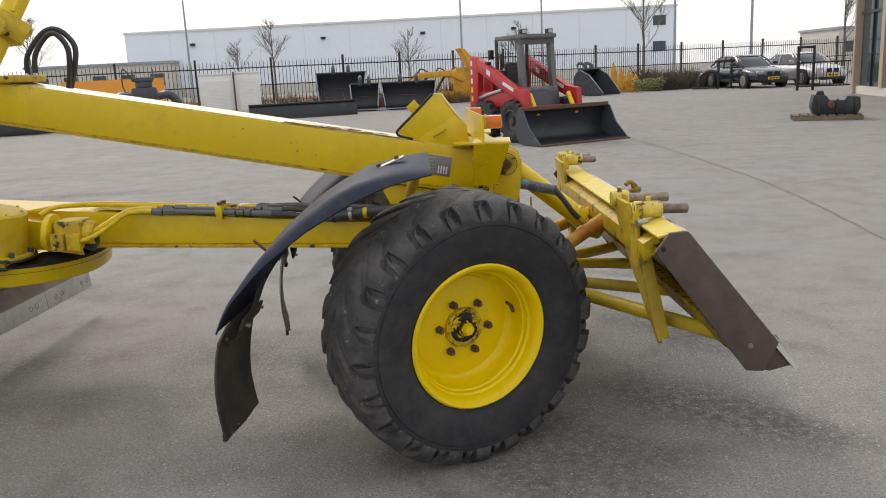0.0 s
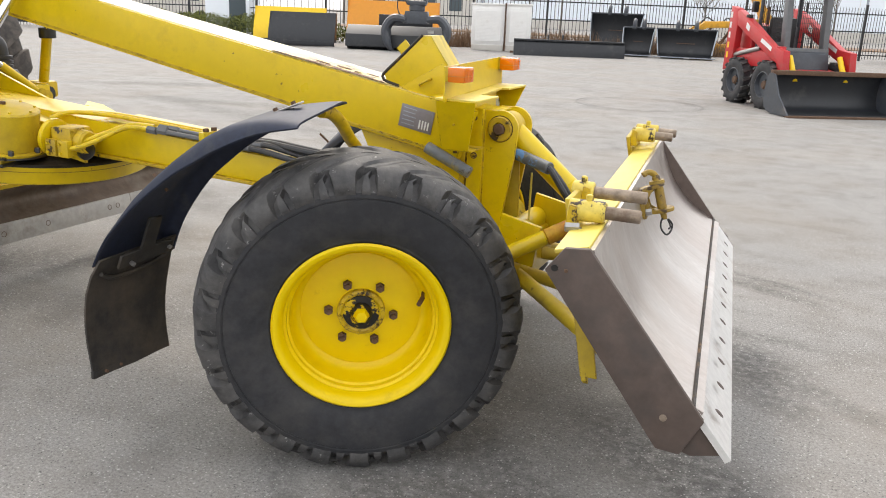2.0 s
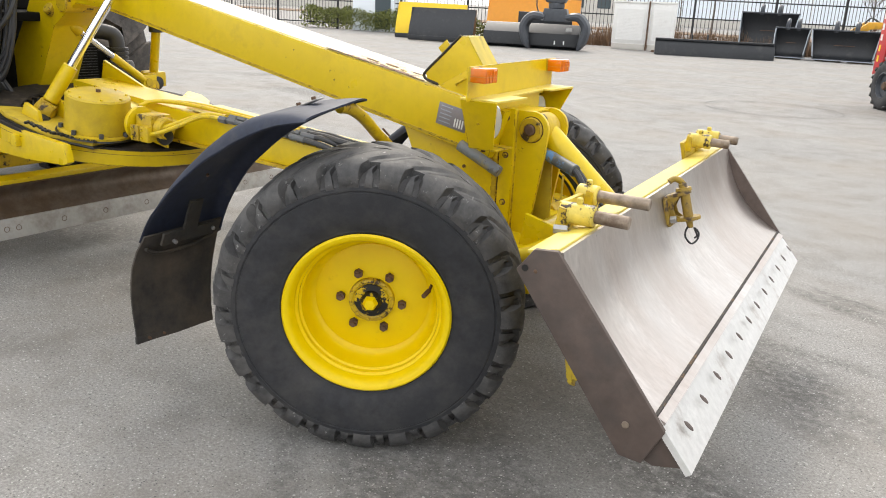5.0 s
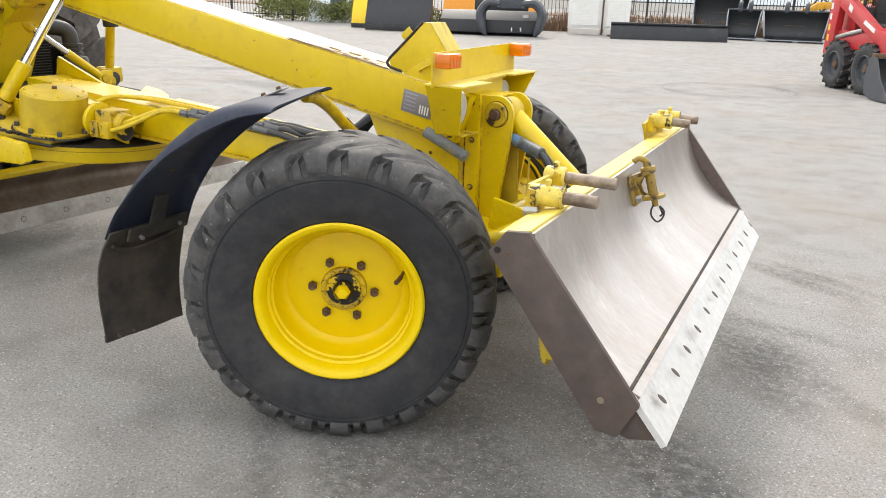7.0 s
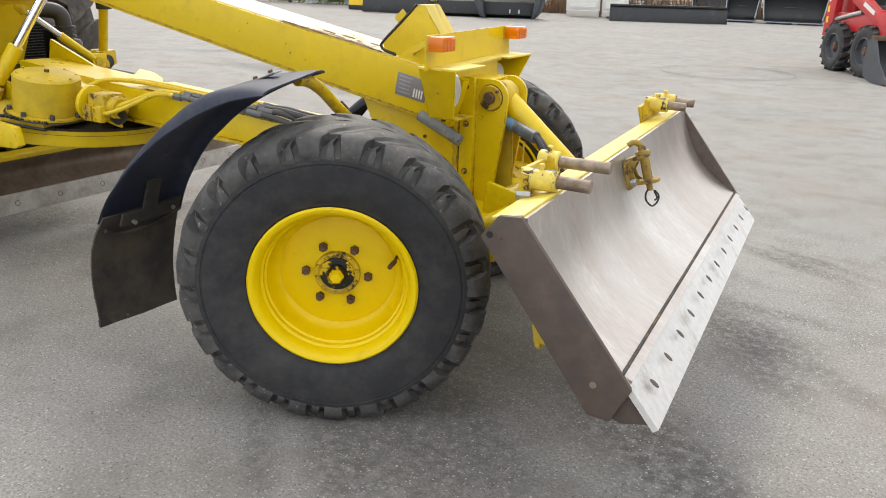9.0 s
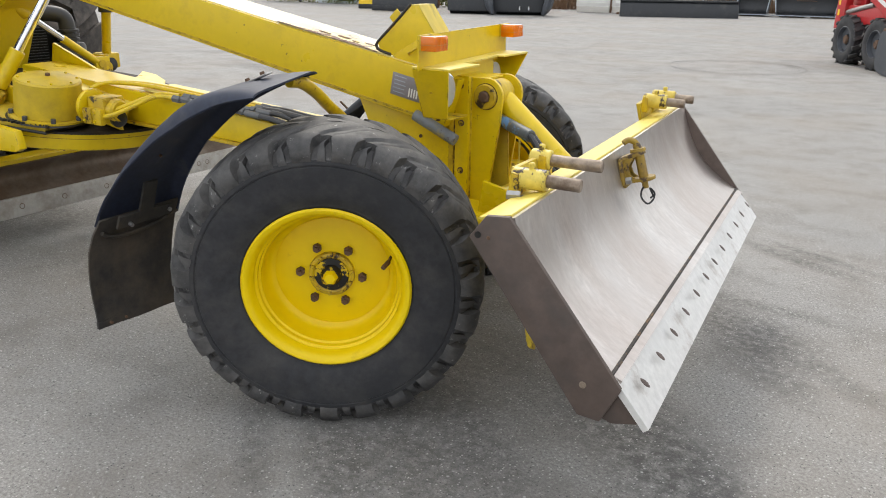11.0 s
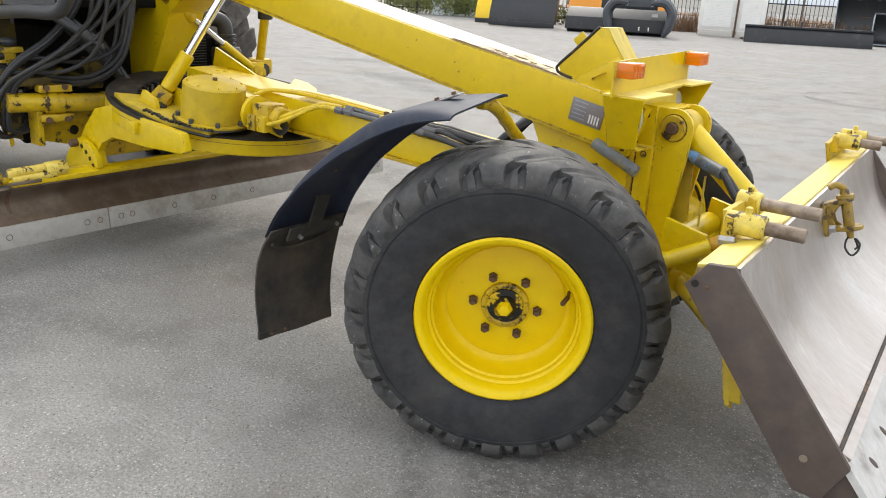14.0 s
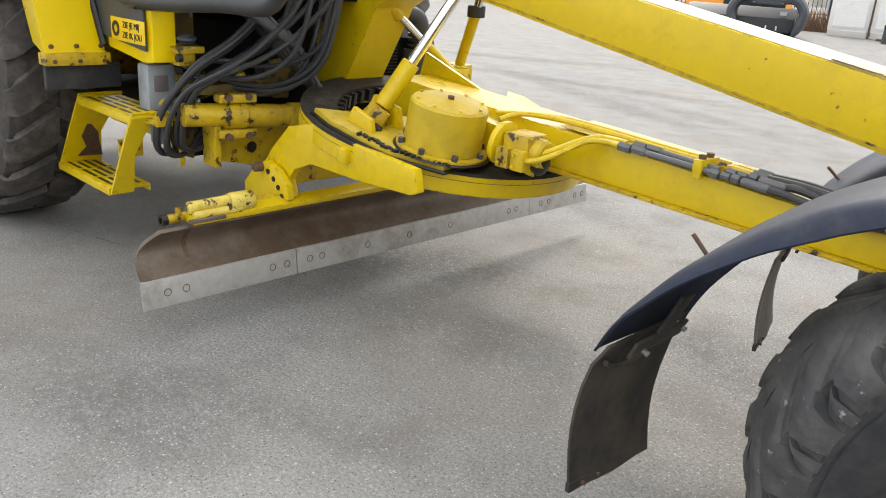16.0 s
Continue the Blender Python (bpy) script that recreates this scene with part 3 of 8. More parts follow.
def bevel(bm, w, seg=2):
    if w > 0:
        sharp = [e for e in bm.edges if e.is_manifold and e.calc_face_angle(0) > 0.5]
        bmesh.ops.bevel(bm, geom=sharp, offset=w, segments=seg, profile=0.6, affect="EDGES", clamp_overlap=True)
    return bm


def box(x0, x1, y0, y1, z0, z1, w=0.004, m=None, bm=None):
    own = bmesh.new()
    bmesh.ops.create_cube(own, size=1)
    for v in own.verts:
        v.co = Vector(((x0 + x1) / 2 + v.co.x * (x1 - x0), (y0 + y1) / 2 + v.co.y * (y1 - y0), (z0 + z1) / 2 + v.co.z * (z1 - z0)))
    bevel(own, w)
    return merge(bm, own, m)


def merge(bm, own, m=None):
    if m is not None:
        bmesh.ops.transform(own, matrix=m, verts=own.verts)
    if bm is None:
        return own
    me = bpy.data.meshes.new("tmp")
    own.to_mesh(me)
    own.free()
    bm.from_mesh(me)
    bpy.data.meshes.remove(me)
    return bm


def prism(pts, a, b, axis="y", w=0.004, m=None, bm=None):
    """A polygon of two coordinates, drawn out along an axis from a to b."""
    own = bmesh.new()
    put = {"y": lambda p, q: (p[0], q, p[1]), "x": lambda p, q: (q, p[0], p[1]), "z": lambda p, q: (p[0], p[1], q)}[axis]
    lo, hi = [own.verts.new(put(p, a)) for p in pts], [own.verts.new(put(p, b)) for p in pts]
    own.faces.new(lo)
    own.faces.new(hi)
    for i in range(len(pts)):
        j = (i + 1) % len(pts)
        own.faces.new((lo[i], lo[j], hi[j], hi[i]))
    bmesh.ops.recalc_face_normals(own, faces=own.faces)
    bevel(own, w)
    return merge(bm, own, m)


def tube(pts, r, seg=12, bm=None, caps=True, m=None, inner=None):
    """A round bar or pipe along points, with one radius or one for each point."""
    own = bmesh.new()
    pts = [Vector(p) for p in pts]
    rs = r if isinstance(r, (list, tuple)) else [r] * len(pts)
    rings, up = [], None
    for i, p in enumerate(pts):
        d = (pts[min(i + 1, len(pts) - 1)] - pts[max(i - 1, 0)]).normalized()
        if up is None:
            up = d.orthogonal().normalized()
        up = (up - d * up.dot(d))
        up = up.normalized() if up.length > 1e-5 else d.orthogonal().normalized()
        side = d.cross(up)
        rings.append([own.verts.new(p + (up * math.cos(a) + side * math.sin(a)) * rs[i]) for a in [2 * math.pi * k / seg for k in range(seg)]])
    for a, b in zip(rings, rings[1:]):
        for k in range(seg):
            own.faces.new((a[k], a[(k + 1) % seg], b[(k + 1) % seg], b[k]))
    if caps:
        own.faces.new(rings[0])
        own.faces.new(rings[-1])
    return merge(bm, own, m)


def spline(pts, n=6):
    """A smooth line through points."""
    p = [Vector(q) for q in pts]
    out = []
    for i in range(len(p) - 1):
        a, b, c, d = p[max(i - 1, 0)], p[i], p[i + 1], p[min(i + 2, len(p) - 1)]
        for k in range(n):
            t = k / n
            out.append(0.5 * (2 * b + (c - a) * t + (2 * a - 5 * b + 4 * c - d) * t * t + (3 * b - a - 3 * c + d) * t ** 3))
    return out + [p[-1]]


def rod(p0, p1, r, seg=16, w=0.0, bm=None):
    p0, p1 = Vector(p0), Vector(p1)
    if w:
        d = (p1 - p0).normalized() * w
        return tube([p0, p0 + d * 0.01, p0 + d, p1 - d, p1 - d * 0.01, p1], [r - w, r - w, r, r, r - w, r - w], seg, bm)
    return tube([p0, p1], r, seg, bm)


def lathe(profile, m=None, seg=48, bm=None, close=False):
    """Turns (radius, height) points round the local z axis."""
    own = bmesh.new()
    rings = [[own.verts.new((r * math.cos(2 * math.pi * k / seg), r * math.sin(2 * math.pi * k / seg), h)) for k in range(seg)] for r, h in profile]
    pairs = list(zip(rings, rings[1:])) + ([(rings[-1], rings[0])] if close else [])
    for a, b in pairs:
        for k in range(seg):
            own.faces.new((a[k], a[(k + 1) % seg], b[(k + 1) % seg], b[k]))
    if not close:
        for ring in (rings[0], rings[-1]):
            own.faces.new(ring)
    return merge(bm, own, m)


def sheet(rows, thick, bm=None, m=None):
    """A plate through a grid of points, with a thickness."""
    own = bmesh.new()
    g = [[own.verts.new(p) for p in row] for row in rows]
    for a, b in zip(g, g[1:]):
        for k in range(len(a) - 1):
            own.faces.new((a[k], a[k + 1], b[k + 1], b[k]))
    bmesh.ops.recalc_face_normals(own, faces=own.faces)
    bmesh.ops.solidify(own, geom=own.faces[:], thickness=thick)
    return merge(bm, own, m)


def hexnut(m, r, h, bm=None):
    own = bmesh.new()
    bmesh.ops.create_cone(own, segments=6, radius1=r, radius2=r * 0.94, depth=h, cap_ends=True)
    return merge(bm, own, m)


def aim(p, d):
    """A pose at p whose z axis points along d."""
    return Matrix.Translation(p) @ Vector(d).to_track_quat("Z", "Y").to_matrix().to_4x4()


def lettering(text, size, material, parent, m, label=""):
    cu = bpy.data.curves.new("tmp_text", "FONT")
    cu.body, cu.size, cu.extrude, cu.align_x, cu.align_y = text, size, 0.0006, "CENTER", "CENTER"
    tmp = new("tmp_text", cu)
    me = bpy.data.meshes.new_from_object(tmp.evaluated_get(bpy.context.evaluated_depsgraph_get()))
    bpy.data.objects.remove(tmp)
    me.materials.clear()
    me.materials.append(M[material])
    ob = new("lettering", me)
    ob.parent = parent
    ob.matrix_local = m
    return tagged(ob, label)


HEAD = pose(0, 3.72, 0, 0, 0, 1.5)


def at(x, y, z=0.0, rz=0.0, rx=0.0, ry=0.0):
    """A place in the yard, measured from the grader's front axle: ahead of it, to its left, up."""
    return HEAD @ pose(x, y, z, rx, ry, rz)


# ---- ground ----
def make_ground():
    bm = bmesh.new()
    xs = [-400, -120, -60, -30, -12, -6, 0, 6, 12, 30, 60, 120, 400]
    g = [[bm.verts.new((x, y, 0)) for x in xs] for y in xs]
    for a, b in zip(g, g[1:]):
        for k in range(len(a) - 1):
            bm.faces.new((a[k], a[k + 1], b[k + 1], b[k]))
    solid("ground", bm, "asphalt", pose(0, 0, 0), "worn grey asphalt yard with tyre smears", "ground", kind="structure")

    def seam(pts, w):
        bm = bmesh.new()
        p = spline(pts, 8)
        rows = []
        for i, q in enumerate(p):
            d = (p[min(i + 1, len(p) - 1)] - p[max(i - 1, 0)]).normalized()
            s = Vector((-d.y, d.x, 0)) * w * random.uniform(0.5, 1.0)
            j = Vector((random.uniform(-1, 1), random.uniform(-1, 1), 0)) * w * 0.8
            rows.append((bm.verts.new(q + s + j), bm.verts.new(q - s + j)))
        for a, b in zip(rows, rows[1:]):
            bm.faces.new((a[0], a[1], b[1], b[0]))
        solid("asphalt_crack", bm, "crack", HEAD @ pose(0, 0, 0.004), "dark filled crack across the asphalt", "crack", "cracks in the yard", "structure")

    seam([(2.66, 11.2, 0), (2.91, 8.77, 0), (3.09, 6.05, 0), (3.1, 4.64, 0), (3.04, 3.3, 0), (2.98, 2.4, 0)], 0.010)
    seam([(3.1, 5.03, 0), (3.66, 5.39, 0), (4.6, 5.55, 0), (7.5, 5.9, 0)], 0.008)
    seam([(-8.0, 8.6, 0), (-4.6, 11.0, 0), (-4.65, 13.4, 0), (-5.2, 16.2, 0)], 0.010)
    seam([(-1.4, 15.5, 0), (-1.55, 17.1, 0), (-1.83, 21.5, 0)], 0.010)
    seam([(-5.2, -1.35, 0), (-4.2, -1.2, 0), (-3.3, -0.95, 0)], 0.005)
    seam([(-14.0, 6.2, 0), (-11.2, 7.6, 0), (-8.0, 8.6, 0)], 0.010)
    # ring smear where machines turn
    ring = bmesh.new()
    for r0, r1 in ((1.0, 1.05), (0.90, 0.92)):
        a, b = [], []
        for k in range(97):
            t = 2 * math.pi * k / 96
            w = 0.4 + 0.6 * noise.noise((math.cos(t) * 2, math.sin(t) * 2, r0))
            a.append(ring.verts.new((math.cos(t) * r0, math.sin(t) * r0, 0)))
            b.append(ring.verts.new((math.cos(t) * (r0 + (r1 - r0) * w), math.sin(t) * (r0 + (r1 - r0) * w), 0)))
        for k in range(96):
            ring.faces.new((a[k], a[k + 1], b[k + 1], b[k]))
    solid("turning_mark", ring, "tar", at(-1.28, 10.7, 0.005), "faint dark ring scrubbed into the asphalt", "tyre mark", kind="structure")


make_ground()

# ---- the grader ----
grader = thing("motor_grader", HEAD, "worn yellow motor grader with front blade, parked on asphalt", "motor grader")
CY = -0.10          # middle of the machine


def carve_band(bm, R, half, lugs, turn):
    """A worn tread of swept bars: each half runs from the shoulder to the middle, with a wedge-ribbed notch between two bars."""
    # outline of a bar, then of the notch floor beside it: share of the half width, and depth under the crown
    bars = [((1.030, -0.074), (1.030, -0.074), 0.25, 0.10), ((1.050, -0.064), (1.027, -0.074), 0.25, 0.10), ((1.054, -0.052), (1.012, -0.068), 0.25, 0.095), ((1.032, -0.039), (0.975, -0.062), 0.245, 0.09), ((0.985, -0.029), (0.930, -0.056), 0.24, 0.08),
            ((0.940, -0.021), (0.890, -0.051), 0.225, 0.065), ((0.900, -0.016), (0.860, -0.046), 0.21, 0.05), ((0.860, -0.012), (0.835, -0.042), 0.195, 0.04), ((0.800, -0.008), (0.790, -0.037), 0.175, 0.025), ((0.745, -0.005), (0.745, -0.031), 0.16, 0.012)]
    bars += [((b, dr), (b, dr - 0.0075 * min(1.0, b / 0.45)), 0.16, 0.05) for b, dr in ((0.735, -0.0045), (0.68, -0.003), (0.60, -0.0015), (0.50, 0.0), (0.40, 0.001), (0.30, 0.0015), (0.20, 0.002), (0.10, 0.002), (0.0, 0.002))]
    pitch = 2 * math.pi / lugs
    for side in (1, -1):
        rings = []
        for (b, dr), (fb, fr), width, ridge in bars:
            sweep = -turn * (0.3 + 1.35 * max(0.0, 0.86 - b) ** 1.15)
            soft = 0.012 if b > 0.74 else 0.09
            top, floor = (b, R + dr), (fb, R + fr)
            crest = tuple(f + (t - f) * (0.45 if b > 0.74 else 0.1) for f, t in zip(floor, top))
            cuts = [(-width - soft, top), (-width, floor), (-ridge - 0.015, floor), (-ridge, crest), (0.0, crest), (ridge, crest), (ridge + 0.015, floor), (width, floor), (width + soft, top)]
            run = 1 - 2 * width - 2 * soft
            cuts += [(width + soft + run * j / 9, (b, R + dr + 0.0015 * math.sin(math.pi * j / 9))) for j in range(1, 9)]
            ring = []
            for k in range(lugs):
                for u, (ax, r) in cuts:
                    a = (k + (0.0 if side > 0 else 0.5) + u + sweep) * pitch
                    wear = 0.003 * noise.noise((math.cos(a) * 11, math.sin(a) * 11, b * 4 * side))
                    ring.append(bm.verts.new(((r + wear) * math.cos(a), (r + wear) * math.sin(a), side * ax * half)))
            rings.append(ring)
        n = len(rings[0])
        for p, q in zip(rings, rings[1:]):
            for k in range(n):
                bm.faces.new((p[k], p[(k + 1) % n], q[(k + 1) % n], q[k]))


def make_wheel(name, R=0.472, rim=0.239, half=0.160, lugs=23, turn=1):
    """A wheel round its local z axis (outwards), at the tyre's middle."""
    w = thing(name, pose(0, 0, 0), "", "")
    base = R - (0.036 if R < 0.6 else 0.04)
    mid = base
    if R < 0.6:
        wall = [(rim - 0.01, 0.80), (rim + 0.012, 0.84), (rim + 0.022, 0.90), (rim + 0.028, 0.905), (rim + 0.034, 0.93), (rim + 0.060, 0.985), (rim + 0.092, 1.022), (rim + 0.128, 1.034), (rim + 0.142, 1.036), (rim + 0.144, 1.018), (rim + 0.147, 1.018), (rim + 0.149, 1.036), (R - 0.078, 1.034), (R - 0.070, 1.022), (R - 0.066, 0.98), (R - 0.062, 0.90), (R - 0.055, 0.5)]
        prof = [(r, half * h) for r, h in wall] + [(r, -half * h) for r, h in reversed(wall)]
    else:
        prof = [(rim + 0.006, -half * 0.80), (rim + 0.03, -half * 0.93), (rim + 0.09, -half * 1.02), (base - 0.075, -half * 1.0), (base - 0.030, -half * 0.93), (base - 0.004, -half * 0.76), (mid, -half * 0.58),
                (mid, -half * 0.35), (mid, 0), (mid, half * 0.35), (mid, half * 0.58), (base - 0.004, half * 0.76), (base - 0.030, half * 0.93), (base - 0.075, half * 1.0), (rim + 0.112, half * 1.035),
                (rim + 0.108, half * 1.045), (rim + 0.09, half * 1.03), (rim + 0.03, half * 0.94), (rim + 0.012, half * 0.84), (rim - 0.01, half * 0.80), (rim - 0.02, 0), (rim - 0.01, -half * 0.8)]
    part("tyre", lathe(prof, None, 96, close=True), "rubber" if R < 0.6 else "muddytread", w, "black rubber tyre with scuffed sidewall")
    # lugs: bent bars from the middle out over the shoulder
    bm = bmesh.new()
    for side in (1, -1) if R > 0.6 else ():
        for i in range(lugs):
            a0 = 2 * math.pi * (i + (0.5 if side < 0 else 0)) / lugs
            p = 2 * math.pi / lugs * 0.66
            path = [(0.0, R, 0.0, p), (0.35, R + 0.001, -0.06, p), (0.66, R - 0.002, -0.12, p * 0.97), (0.84, R - 0.009, -0.150, p * 0.90), (0.97, R - 0.026, -0.170, p * 0.77), (1.025, R - 0.046, -0.178, p * 0.70), (1.03, R - 0.066, -0.182, p * 0.64)]
            rows = []
            for ax, r, da, wd in path:
                row = []
                for s, drop in ((-1.08, 0.03), (-0.97, 0.0), (0.97, 0.0), (1.08, 0.03)):
                    rr = r - (drop if ax < 0.95 else drop * 0.3)
                    t = a0 + da + s * wd * 0.5
                    row.append(bm.verts.new((rr * math.cos(t), rr * math.sin(t), side * ax * half - (side * 0.012 if drop and ax > 0.95 else 0))))
                rows.append(row)
            for p, q in zip(rows, rows[1:]):
                for k in range(3):
                    bm.faces.new((p[k], p[k + 1], q[k + 1], q[k]))
    if R < 0.6:
        carve_band(bm, R, half, lugs, turn)
    part("tread", bm, "tread" if R < 0.6 else "muddytread", w, "scuffed grey tread with notched shoulders")
    if rim < 0.3:
        rp = [(rim + 0.004, -half * 0.9), (rim + 0.012, -half * 0.9), (rim + 0.012, -half * 0.82), (rim - 0.012, -half * 0.78), (rim - 0.05, -0.02), (0.172, -0.012), (0.172, 0.004), (0.188, 0.010), (0.201, 0.026), (rim - 0.035, half * 0.34), (rim - 0.031, half * 0.50),
              (rim - 0.025, half * 0.53), (rim - 0.024, half * 0.62), (rim - 0.017, half * 0.66), (rim - 0.014, half * 0.78), (rim - 0.006, half * 0.88), (rim + 0.002, half * 0.925), (rim + 0.010, half * 0.935), (rim + 0.016, half * 0.90), (rim + 0.012, half * 0.84),
              (rim - 0.002, half * 0.72), (rim - 0.014, half * 0.52), (rim - 0.022, half * 0.3), (rim - 0.03, 0.0)]
        r = part("rim", lathe(rp, None, 72, close=True), "yellow_rim", w, "bright yellow steel rim")
        disc = [(0.0, 0.020), (0.07, 0.020), (0.10, 0.0195), (0.13, 0.017), (0.16, 0.012), (0.178, 0.0085), (0.178, -0.006), (0.06, -0.004), (0.0, -0.004)]
        part("disc", lathe(disc, None, 64), "yellow_rim", r)
        tb = rod((0.185, 0.055, 0.005), (0.178, 0.052, 0.06), 0.005, 8)
        tb = rod((0.179, 0.052, 0.05), (0.165, 0.047, 0.085), 0.0075, 8, bm=tb)
        part("valve", tb, "rusty", r, "black valve stem")
        hub = part("hub", lathe([(0.0, 0.052), (0.024, 0.052), (0.032, 0.044), (0.034, 0.036), (0.052, 0.034), (0.056, 0.028), (0.056, 0.015), (0, 0.015)], None, 32), "hub", w, "hub smeared with black grease")
        ringm = lathe([(0.054, 0.018), (0.054, 0.032), (0.060, 0.036), (0.070, 0.034), (0.072, 0.018)], None, 40, close=True)
        for k in range(10):
            a = 2 * math.pi * k / 10 + 0.2
            hexnut(Matrix.Translation((0.063 * math.cos(a), 0.063 * math.sin(a), 0.038)), 0.0065, 0.008, ringm)
        part("hub_ring", ringm, "yellow_worn", hub, "chipped yellow bolted hub ring")
        part("hub_cap", lathe([(0.0, 0.074), (0.017, 0.072), (0.0235, 0.062), (0.0245, 0.045), (0, 0.045)], None, 6), "yellow_rim", hub, "yellow hub cap nut")
        for k in range(6):
            a = math.radians(STUD0 + 60 * k)
            nb = hexnut(Matrix.Translation((0.096 * math.cos(a), 0.096 * math.sin(a), 0.033)), 0.0145, 0.016)
            nb = rod((0.096 * math.cos(a), 0.096 * math.sin(a), 0.03), (0.096 * math.cos(a), 0.096 * math.sin(a), 0.052), 0.008, 8, bm=nb)
            part("wheel_nut", nb, "rusty", r, "rusty wheel nut")
    return w


STUD0 = -5.0
STEER, CAMBER = 31.0, 3.0


def wheel_pose(x, y, z, side, steer, camber=0.0, spin=0.0):
    """side -1: its outside faces the machine's right."""
    d = Matrix.Rotation(radians(steer), 3, "Z") @ Vector((0, side, 0))
    d.z = side * math.sin(radians(camber))
    d.normalize()
    up = Vector((0, 0, 1))
    xa = up.cross(d).normalized() * (1 if side < 0 else -1)
    ya = d.cross(xa)
    m = Matrix((xa, ya, d)).transposed().to_4x4()
    return Matrix.Translation((x, y, z)) @ m @ Matrix.Rotation(radians(spin), 4, "Z")


def under(ob, m, parent):
    ob.parent = parent
    ob.matrix_local = m
    return ob


wr = under(make_wheel("front_wheel"), wheel_pose(0.046, -0.793, 0.468, -1, STEER, CAMBER), grader)
wl = under(make_wheel("front_wheel", turn=-1), wheel_pose(-0.20, 0.60, 0.468, 1, STEER + 6, CAMBER), grader)


def make_gooseneck():
    y0, y1 = -0.232, -0.02
    top, bot = (lambda x: 1.040 - 0.185 * x), (lambda x: 0.857 - 0.190 * x)
    bm = prism([(0.16, top(0.16)), (-2.10, top(-2.10)), (-2.58, top(-2.40)), (-2.74, 1.22), (-3.01, 0.874), (-3.12, 0.62), (-2.80, 0.62), (-2.70, 0.80), (-2.50, 1.15), (-2.30, bot(-2.16)), (-2.08, bot(-2.08)), (0.10, bot(0.10))], y0, y1, "y", 0.008)
    beam = part("gooseneck_beam", bm, "yellow", grader, "sloping yellow box-section beam with scuffed top")
    # Thin pale skin that paints the sky glare on the beam's top.
    part("beam_top", sheet([[(x, y, top(x) + 0.003) for y in (y0 + 0.008, -0.126, y1 - 0.008)] for x in (0.12, -0.5, -1.2, -2.08)], 0.002), "glaretop", beam, "glossy top face, sky glare painted pale, with brown flakes")
    plate = prism([(-2.32, bot(-2.32) + 0.01), (-2.02, bot(-2.02) + 0.02), (-2.02, top(-2.02) - 0.02), (-2.32, top(-2.32) - 0.05)], y0 - 0.012, y0 - 0.001, "y", 0.003)
    part("doubler_plate", plate, "yellow", beam)
    part("beam_lip", prism([(-0.30, bot(-0.30) + 0.012), (0.07, bot(0.07) + 0.012), (0.07, bot(0.07) + 0.018), (-2.06, bot(-2.06) + 0.018), (-2.06, bot(-2.06) + 0.012)], y0 - 0.0035, y0 - 0.0005, "y", 0.0), "yellow_worn", beam)
    part("lip_seam", prism([(0.07, bot(0.07) + 0.009), (0.07, bot(0.07) + 0.012), (-2.06, bot(-2.06) + 0.012), (-2.06, bot(-2.06) + 0.009)], y0 - 0.0022, y0 - 0.0002, "y", 0.0), "yellow_dull", beam, "thin dull seam")
    # flaked paint and bare rusty islands on the front of the top face
    xs = [-0.66 + 0.026 * j for j in range(20)]
    part("flaked_paint", sheet([[(x, y0 + 0.010, top(x) + 0.0052), (x, y0 + 0.010 + (0.04 + 0.13 * math.sin(math.pi * (j + 0.5) / 20) ** 0.7) * (0.75 + 0.5 * noise.noise((x * 9, 3.1, 0.2))), top(x) + 0.0052)] for j, x in enumerate(xs)], 0.0015), "flaked", beam, "flaking paint, its base pale with painted glare")
    for k, (x0, x1, yc, wd) in enumerate(((-0.66, -0.55, 0.006, 0.010), (-0.57, -0.44, 0.008, 0.024), (-0.47, -0.33, 0.010, 0.036), (-0.36, -0.24, 0.012, 0.030), (-0.27, -0.19, 0.010, 0.016), (-0.50, -0.44, 0.060, 0.014), (-0.42, -0.36, 0.075, 0.018), (-0.34, -0.31, 0.062, 0.010), (-0.30, -0.25, 0.085, 0.014))):
        edge = [x0 + (x1 - x0) * j / 16 for j in range(17)]
        wid = [0.002 + wd * math.sin(math.pi * j / 16) ** 0.6 * (0.45 + 0.95 * abs(noise.noise((edge[j] * 47, k * 1.7, 0.5)))) for j in range(17)]
        part("rust_patch", sheet([[(x, y0 + yc - (0.004 if yc < 0.02 else w * 0.6), top(x) + 0.0075), (x, y0 + yc + w, top(x) + 0.0075)] for x, w in zip(edge, wid)], 0.0015), "rustflake", beam, "flaking rusty patch")
    # data plate
    pl = part("data_plate", box(-0.073, 0.055, -0.002, 0.0, -0.040, 0.040, 0.001), "plate_grey", beam, "grey metal data plate with faded print")
    pl.matrix_local = pose(-0.045, y0 - 0.0025, 0.966, 0, 10.6, 0)
    for k in range(4):
        part("print_bar", box(0.004 + 0.011 * k, 0.009 + 0.011 * k, -0.0035, -0.002, -0.03, 0.0, 0), "white", pl)
    for k in range(5):
        part("print_line", box(-0.062, -0.012 - 0.004 * (k % 2), -0.0035, -0.002, 0.028 - 0.014 * k, 0.031 - 0.014 * k, 0), "greypaint", pl)
    # open-backed hood over the hose entry
    hood = part("hose_hood", prism([(-0.198, 1.112), (-0.188, 1.088), (-0.10, 1.062), (0.085, 1.035), (0.070, 1.122), (-0.020, 1.246), (-0.051, 1.246)], -0.207, -0.202, "y", 0.001), "yellow", grader, "angled yellow sheet-metal hood with an open back")
